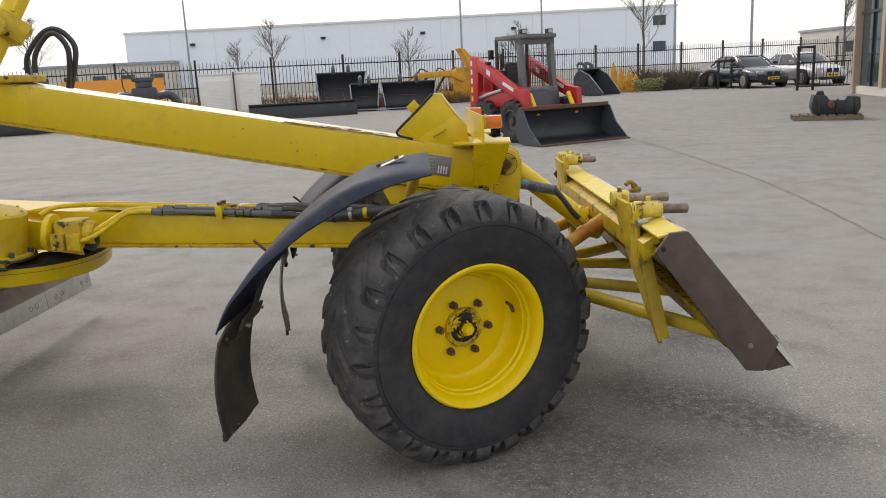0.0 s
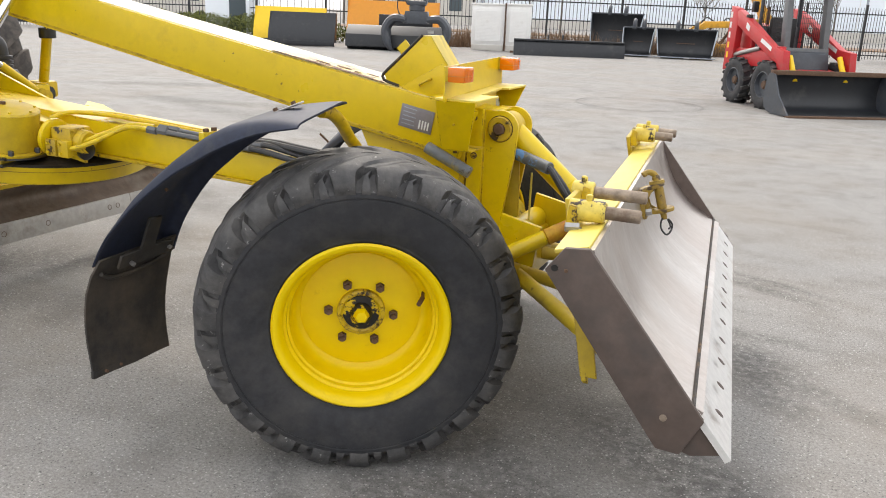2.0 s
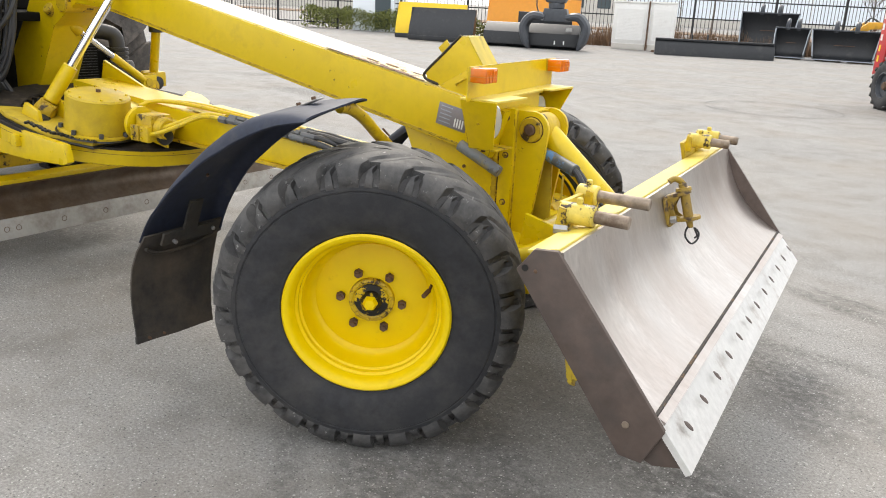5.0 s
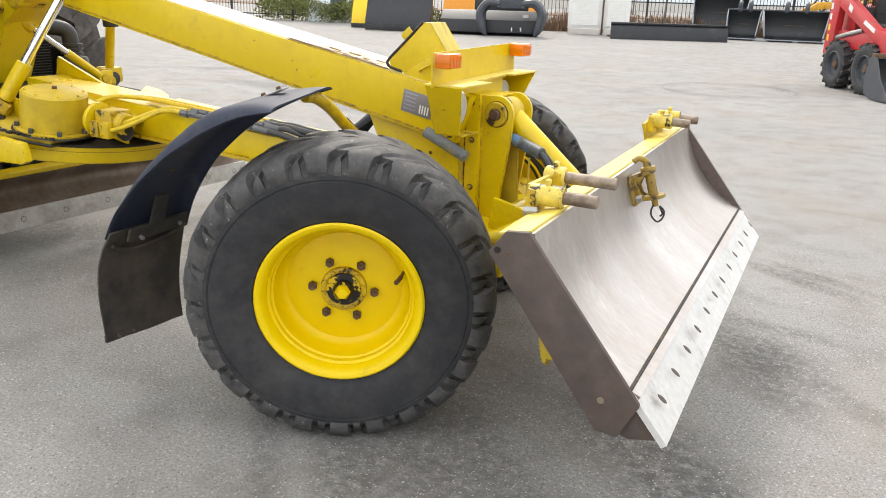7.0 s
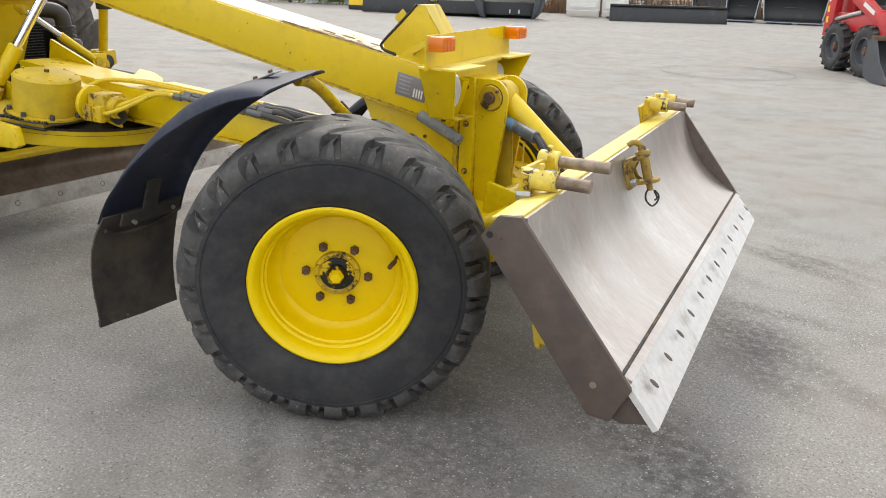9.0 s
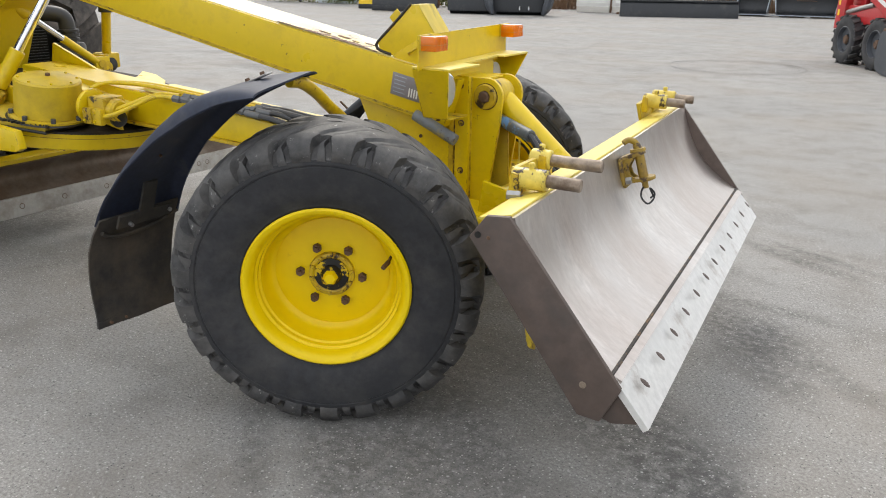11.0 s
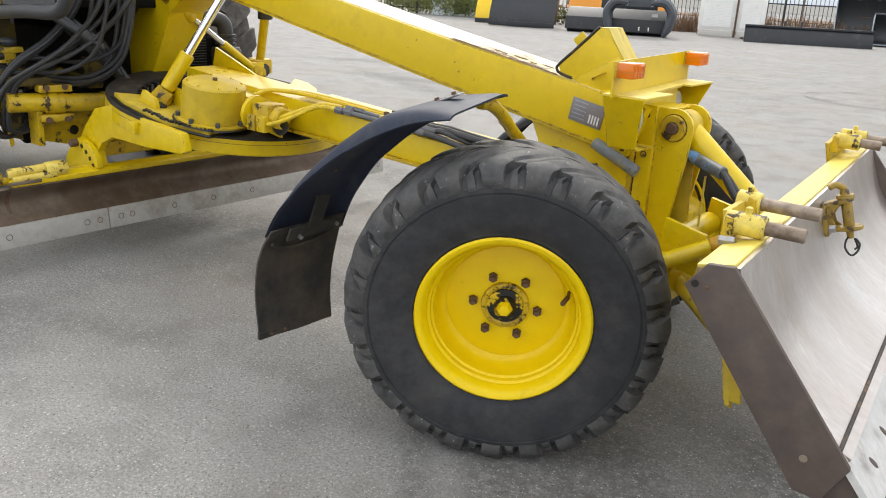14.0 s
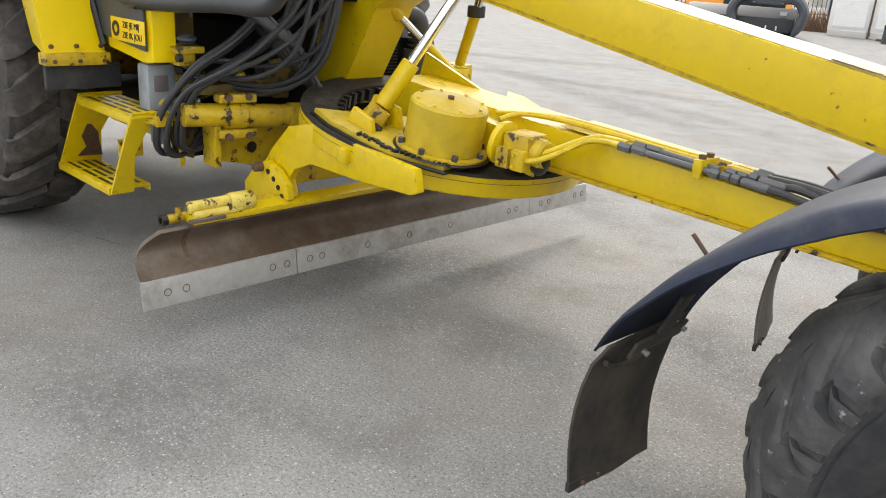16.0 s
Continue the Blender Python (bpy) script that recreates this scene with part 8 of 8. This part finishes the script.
def make_yellow_parts():
    """Yellow loader linkages that stand behind the skid steer and the bucket."""
    p = thing("loader_linkage", at(-3.4, 31.6, 0, 18), "yellow loader linkage stored on the asphalt", "loader linkage")
    part("arm", prism([(0, 0.9), (0.6, 1.35), (2.0, 1.4), (2.6, 1.0), (2.5, 0.85), (1.9, 1.15), (0.7, 1.1), (0.15, 0.75)], 0, 0.2, "y", 0.03), "linkage", p)
    part("arm", prism([(0, 0.9), (0.6, 1.35), (2.0, 1.4), (2.6, 1.0), (2.5, 0.85), (1.9, 1.15), (0.7, 1.1), (0.15, 0.75)], 0.9, 1.1, "y", 0.03), "linkage", p)
    part("plate", prism([(2.0, 0.2), (3.0, 0.2), (3.1, 1.5), (2.2, 1.5)], 0.1, 1.0, "y", 0.05), "linkage", p)
    part("frame", box(0.3, 2.4, 0.1, 1.0, 0.15, 0.5, 0.05), "linkage", p)
    for x in (0.5, 1.3, 2.0):
        part("ram", rod((x, 0.5, 0.4), (x + 0.5, 0.5, 1.2), 0.06, 10), "rusty", p)
        part("ram", tube(spline([(x, 0.3, 1.3), (x + 0.2, 0.3, 1.5), (x + 0.5, 0.3, 1.35)], 4), 0.03, 6), "hose", p)
    part("blade", prism([(3.0, 0.9), (3.2, 0.8), (3.1, 1.6), (2.6, 2.25), (2.35, 2.3), (2.7, 1.7)], -0.1, 0.7, "y", 0.03), "linkage", p)
    q = thing("quick_hitch", at(5.75, 35.6, 0, 10), "yellow quick hitch parts in a heap", "quick hitch")
    for k, (x, h) in enumerate(((0.0, 1.45), (0.4, 1.2), (0.8, 1.05), (1.2, 0.85))):
        part("plate", prism([(x, 0), (x + 0.35, 0), (x + 0.30, h * 0.6), (x + 0.12, h), (x + 0.02, h * 0.7)], 0.1 * k, 0.12 + 0.1 * k, "y", 0.02), "linkage", q)
        part("bar", rod((x, 0.4, 0.3), (x + 0.5, 0.45, 0.3), 0.07, 10), "linkage", q)


make_yellow_parts()


def make_car(m, paint, label, length=4.8, width=1.83):
    """A saloon or estate car; x ahead, middle at the origin."""
    c = thing("car", m, label, "car", "parked cars")
    h = length / 2
    W = width / 2

    def ring(bm, pts):
        return [bm.verts.new(p) for p in pts]

    def loft(bm, rings):
        n = len(rings[0])
        for a, b in zip(rings, rings[1:]):
            for k in range(n):
                bm.faces.new((a[k], a[(k + 1) % n], b[(k + 1) % n], b[k]))
        bm.faces.new(rings[0])
        bm.faces.new(rings[-1])
        return bm

    turn = [2 * math.pi * k / 28 for k in range(28)]
    soft = lambda v, e: math.copysign(abs(v) ** e, v)  # noqa: E731
    # lower body: station along the car, width, sill and shoulder heights
    stations = ((-h, 0.60, 0.48, 0.80), (-h + 0.05, 0.80, 0.32, 0.93), (-h + 0.30, 0.93, 0.25, 1.00), (-h + 1.0, 1.0, 0.21, 1.00), (-0.5, 1.0, 0.19, 0.97), (0.6, 1.0, 0.19, 0.95), (1.05, 0.99, 0.20, 0.94), (1.55, 0.97, 0.22, 0.88), (h - 0.35, 0.92, 0.24, 0.78), (h - 0.08, 0.80, 0.27, 0.68), (h, 0.60, 0.33, 0.58))
    bm = bmesh.new()
    part("body", loft(bm, [ring(bm, [(x, w * W * soft(math.cos(t), 0.5), (lo + hi) / 2 + (hi - lo) / 2 * soft(math.sin(t), 0.55)) for t in turn]) for x, w, lo, hi in stations]), paint, c)
    # glass house between shoulder and roof, then the roof skin and pillars
    oval = lambda x0, x1, w, z: [((x0 + x1) / 2 + (x1 - x0) / 2 * soft(math.cos(t), 0.45), w * W * soft(math.sin(t), 0.45), z) for t in turn]  # noqa: E731
    bm = bmesh.new()
    part("glass_house", loft(bm, [ring(bm, oval(-h + 0.45, 1.18, 0.86, 0.92)), ring(bm, oval(-h + 0.85, 0.80, 0.78, 1.17)), ring(bm, oval(-h + 1.25, 0.36, 0.68, 1.39))]), "carglass", c, "dark car windows")
    bm = bmesh.new()
    part("roof", loft(bm, [ring(bm, oval(-h + 1.20, 0.42, 0.70, 1.375)), ring(bm, oval(-h + 1.26, 0.35, 0.68, 1.41)), ring(bm, oval(-h + 1.60, 0.05, 0.45, 1.45))]), paint, c)
    for s in (-1, 1):
        for p in ([(1.10, 0.78, 0.94), (0.76, 0.72, 1.18), (0.33, 0.61, 1.39)], [(-0.55, 0.865, 0.93), (-0.57, 0.79, 1.17), (-0.60, 0.69, 1.38)], [(-h + 0.52, 0.78, 0.96), (-h + 0.90, 0.72, 1.18), (-h + 1.28, 0.62, 1.39)]):
            part("pillar", tube([(x, s * y * W * 1.005, z) for x, y, z in p], 0.032, 8), paint, c)
    for s in (-1, 1):
        y0 = s * width / 2
        for x in (h - 0.85, -h + 0.95):
            part("wheel_arch", lathe([(0.34, -0.10), (0.385, -0.10), (0.385, 0.085), (0.34, 0.085)], aim((x, y0 * 0.93, 0.33), (0, s, 0)), 28, close=True), "black", c)
        for x in (h - 0.85, -h + 0.95):
            w = part("wheel", lathe([(0.0, -0.10), (0.30, -0.10), (0.33, -0.07), (0.33, 0.07), (0.30, 0.10), (0, 0.10)], aim((x, y0 * 0.93, 0.33), (0, s, 0)), 28), "rubber", c)
            part("rim", lathe([(0.0, 0.115), (0.06, 0.12), (0.20, 0.105), (0.23, 0.10), (0, 0.09)], aim((x, y0 * 0.93, 0.33), (0, s, 0)), 10), "steel", w)
        part("headlamp", box(h - 0.22, h - 0.05, y0 * 0.55 - 0.16 * (s < 0) - 0.04, y0 * 0.55 + 0.16 * (s > 0) + 0.08, 0.60, 0.73, 0.03), "lens", c)
        part("grille", box(h - 0.06, h + 0.005, s * 0.05 if s > 0 else -0.28, 0.28 if s > 0 else -0.05, 0.52, 0.70, 0.02), "black", c)
        part("mirror", box(0.72, 0.88, y0 - 0.02 if s > 0 else y0 - 0.16, y0 + 0.16 if s > 0 else y0 + 0.02, 0.98, 1.12, 0.03), paint, c)
    part("number_plate", box(h - 0.01, h + 0.012, -0.26, 0.26, 0.36, 0.47, 0.004), "planeyellow", c, "yellow plate with plain dark bars")
    for k in range(3):
        part("plate_bar", box(h + 0.012, h + 0.014, -0.20 + 0.15 * k, -0.09 + 0.15 * k, 0.39, 0.44, 0), "text_dark", c)
    part("lower_intake", box(h - 0.08, h + 0.004, -0.55, 0.55, 0.22, 0.34, 0.01), "black", c)
    return c


make_car(at(11.7, 35.0, 0, -78), "carpaint", "dark blue saloon car parked by the fence")
make_car(at(14.4, 35.6, 0, -78), "silverpaint", "silver car parked beside a dark one")


def make_right_side():
    # pallet with a cast block
    p = thing("pallet", at(6.35, 13.75, 0, -15), "weathered wooden pallet on the asphalt", "pallet")
    for y in (0.0, 0.36, 0.72):
        part("bearer", box(0, 1.3, y, y + 0.10, 0.0, 0.09, 0.004), "wood", p)
    for k in range(8):
        part("board", box(0.165 * k, 0.165 * k + 0.12, -0.01, 0.83, 0.092, 0.115, 0.003), "wood", p)
    b = thing("counterweight", at(6.72, 13.62, 0.116, -15), "black oily steel casting on a pallet", "casting")
    part("block", prism([(0.0, 0.0), (0.80, 0.0), (0.86, 0.12), (0.84, 0.34), (0.60, 0.36), (0.55, 0.28), (0.28, 0.28), (0.22, 0.38), (-0.02, 0.40), (-0.06, 0.14)], 0.1, 0.65, "y", 0.02), "bucketblack", b)
    for x in (0.05, 0.40, 0.74):
        part("rib", box(x, x + 0.05, 0.06, 0.10, 0.02, 0.30, 0.006), "bucketblack", b)
    part("ear", prism([(0.02, 0.38), (0.2, 0.37), (0.16, 0.48), (0.05, 0.47)], 0.2, 0.3, "y", 0.02), "bucketblack", b)
    part("shaft", rod((0.30, 0.0, 0.20), (0.30, 0.12, 0.20), 0.07, 14, 0.01), "rusty", b)
    f = thing("fork_carriage", at(10.3, 34.4, 0, -10), "black fork carriage standing upright", "fork carriage")
    for x in (0.0, 0.55):
        part("mast", box(x, x + 0.10, 0, 0.12, 0, 1.35, 0.01), "bucketblack", f)
    part("crossbar", box(-0.1, 0.75, -0.02, 0.06, 1.15, 1.27, 0.01), "bucketblack", f)
    part("fork", box(-1.1, 0.0, 0.0, 0.12, 0.02, 0.10, 0.01), "bucketblack", f)
    part("counter_arm", tube(spline([(-0.8, 0.1, 0.1), (-0.72, 0.1, 0.55), (-0.35, 0.1, 0.78), (0.05, 0.1, 0.7)], 5), 0.08, 8), "bucketblack", f)
    g = thing("gate_panel", at(11.7, 28.6, 0, -8), "low black steel gate panel with tall posts", "gate")
    for x in (0.0, 0.55):
        part("post", box(x, x + 0.09, 0, 0.09, 0, 1.62, 0.006), "bucketblack", g)
    part("head", box(0.0, 0.64, 0.0, 0.09, 1.55, 1.64, 0.006), "bucketblack", g)
    for z in (0.12, 1.0):
        part("rail", box(0, 1.9, 0.02, 0.06, z, z + 0.05, 0), "bucketblack", g)
    for k in range(15):
        part("bar", box(0.1 + 0.12 * k, 0.12 + 0.12 * k, 0.03, 0.05, 0.12, 1.05, 0), "bucketblack", g)
    # corner of the hall
    h = thing("workshop_building", at(12.0, 24.6, 0, -97), "corner of a workshop hall with tall glass panes and tan columns", "building")
    part("corner_column", box(0.12, 0.28, 0.0, 0.5, 0, 9.0, 0.02), "orangewall", h)
    part("wall", box(0.28, 14.0, 0.18, 0.5, 5.2, 9.0, 0.0), "cladding", h)
    part("plinth", box(0.28, 14.0, 0.10, 0.5, 0.0, 0.25, 0.0), "sand", h)
    for k in range(5):
        x = 0.28 + 2.6 * k
        w = part("window", box(x, x + 2.3, 0.22, 0.28, 0.25, 5.2, 0.0), "glass", h, "tall dark reflecting glass pane")
        part("mullion", box(x + 1.1, x + 1.18, 0.16, 0.24, 0.25, 5.2, 0.0), "bucketblack", w)
        part("transom", box(x, x + 2.3, 0.16, 0.24, 2.5, 2.58, 0.0), "bucketblack", w)
        part("column", box(x + 2.3, x + 2.6, 0.05, 0.5, 0.25, 5.2, 0.0), "orangewall", h)
    part("side_wall", box(0.12, 0.4, 0.5, 16.0, 0.0, 9.0, 0.0), "orangewall", h)


make_right_side()


def make_far():
    m = at(-7.6, 84.0, 0, 1)
    w = thing("warehouse", m, "long pale blue-grey warehouse beyond the fence", "warehouse")
    part("wall", box(-31, 27, 0, 30, 0.9, 6.8, 0.0), "cladding", w, "pale clad wall")
    part("base_band", box(-31.02, 27.02, -0.05, 30.02, 0, 0.9, 0.0), "sand", w)
    part("roof_edge", box(-31.1, 27.1, -0.12, 30.1, 6.8, 7.0, 0.0), "white", w)
    for k in range(12):
        part("panel_joint", box(-31 + 4.8 * k, -30.93 + 4.8 * k, -0.03, 0.0, 0.9, 6.8, 0), "white", w)
    for x in (-24, -10, 0.5, 10):
        part("wall_lamp", box(x, x + 0.5, -0.3, 0, 5.3, 5.55, 0.02), "bucketblack", w)
    for x, z in ((24.6, 5.0), (24.6, 2.4)):
        part("window", box(x, x + 1.3, -0.06, 0.0, z, z + 1.0, 0.0), "glass", w)
    for k, (x, y, wd, ht, mt) in enumerate(((-48, 80, 15, 3.6, "sand"), (40, 95, 12, 4.0, "sand"), (58, 95, 16, 4.8, "orangewall"), (-78, 70, 18, 4.0, "sand"), (78, 90, 14, 4.4, "sand"))):
        b = thing("far_building", at(x, y, 0, 4), "low building in the hazy distance", "building", "far low buildings")
        part("wall", box(0, wd, 0, 10, 0, ht, 0), mt, b)
        part("roof", box(-0.2, wd + 0.2, -0.2, 10.2, ht, ht + 0.25, 0), "greypaint", b)
        for j in range(int(wd / 3)):
            part("window", box(0.8 + 3 * j, 2.2 + 3 * j, -0.05, 0, 1.4, 2.6, 0), "glass", b)
    # street lamps
    for x, y in ((-22.5, 58), (-2.0, 60), (4.2, 62), (12.2, 52), (16.5, 50)):
        p = thing("street_lamp", at(x, y, 0), "tall pale grey lamp post behind the fence", "lamp post", "lamp posts along the road")
        part("pole", tube([(0, 0, 0), (0, 0, 4.5), (0, 0, 9.0)], [0.10, 0.075, 0.05], 10), "greypaint", p)
        part("arm", tube([(0, 0, 8.95), (0.6, 0, 9.2), (1.2, 0, 9.25)], 0.035, 8), "greypaint", p)
        part("lantern", box(1.1, 1.7, -0.12, 0.12, 9.18, 9.30, 0.03), "darkgrey", p)
    # verge beyond the fence
    solid("verge", box(-120, 120, 0, 6, 0.0, 0.05, 0), "drygrass", at(0, 52, 0, 4), "strip of dull grass beyond the fence", "verge", kind="structure")


make_far()


def make_tree(m, h, seed, label):
    rnd = random.Random(seed)
    t = thing("bare_tree", m, label, "tree", "bare trees behind the fence")
    part("trunk", tube([(0, 0, 0), (0.03, 0.02, h * 0.3), (-0.02, 0.03, h * 0.6), (0.02, 0, h)], [h * 0.015, h * 0.012, h * 0.007, h * 0.002], 9), "bark", t)
    bm = bmesh.new()

    def branch(p, d, length, r, depth):
        q = p + d * length
        mid = p.lerp(q, 0.5) + Vector((rnd.gauss(0, 0.04), rnd.gauss(0, 0.04), 0.02)) * length
        tube([p, mid, q], [r, r * 0.7, r * 0.4], 5, bm)
        if depth:
            for _ in range(5):
                s = rnd.uniform(0.25, 1.0)
                nd = (d + Vector((rnd.gauss(0, 0.45), rnd.gauss(0, 0.45), rnd.gauss(0.12, 0.25)))).normalized()
                branch(p.lerp(q, s), nd, length * rnd.uniform(0.4, 0.65), r * 0.5, depth - 1)

    for k in range(16):
        z = h * rnd.uniform(0.32, 0.92)
        a = rnd.uniform(0, 6.28)
        branch(Vector((0, 0, z)), Vector((math.cos(a) * 0.6, math.sin(a) * 0.6, 0.8)).normalized(), h * 0.42 * (1.15 - z / h), h * 0.0045, 2)
    tagged(part("crown", bm, "bark", t, "bare twigs"), kind="stuff")


for i, (x, y, h) in enumerate(((9.3, 47.0, 6.2), (23.0, 52.0, 6.5), (-14.5, 52.0, 5.2), (-36.0, 60.0, 7.0), (-20.0, 62.0, 4.5), (-5.5, 54, 4.4), (2.2, 56, 4.6))):
    make_tree(at(x, y, 0), h, 20 + i, "slim leafless young tree behind the fence")


def make_left():
    # rolling gate and its dark frame, far along the fence
    g = thing("sliding_gate", at(-40.5, 22.0, 0, 14), "black steel sliding gate with a beam", "gate")
    part("bottom_beam", box(0, 12, -0.08, 0.08, 0.15, 0.50, 0.02), "bucketblack", g)
    part("top_rail", box(0, 12, -0.04, 0.04, 1.75, 1.85, 0.01), "bucketblack", g)
    part("middle_rail", box(8.0, 12, -0.05, 0.05, 1.2, 1.3, 0.01), "bucketblack", g)
    for k in range(60):
        part("bar", box(0.1 + 0.2 * k, 0.13 + 0.2 * k, -0.015, 0.015, 0.4, 1.85, 0), "fence", g)
    k = thing("gatehouse", at(-21.3, 25.2, 0, 15), "narrow pale gatehouse box with a dark door", "gatehouse")
    part("box", box(-0.6, 1.3, 0, 1.2, 0, 2.7, 0.02), "cladding", k)
    part("door", box(0.45, 1.15, -0.03, 0.0, 0.1, 2.2, 0.0), "glass", k)
    part("roof", box(-0.7, 1.4, -0.1, 1.3, 2.7, 2.8, 0.02), "bucketblack", k)


make_left()


def close_round():
    """Plain halls behind the camera's side of the yard."""
    h = thing("hall", at(-30, -26, 0, 0), "plain pale hall across the yard", "building")
    part("wall", box(0, 60, -10, 0, 0, 7, 0), "cladding", h)
    part("roof", box(-0.3, 60.3, -10.3, 0.3, 7, 7.3, 0), "greypaint", h)
    for k in range(8):
        part("door", box(3 + 7 * k, 7 + 7 * k, 0, 0.06, 0, 4.4, 0), "white", h)


close_round()
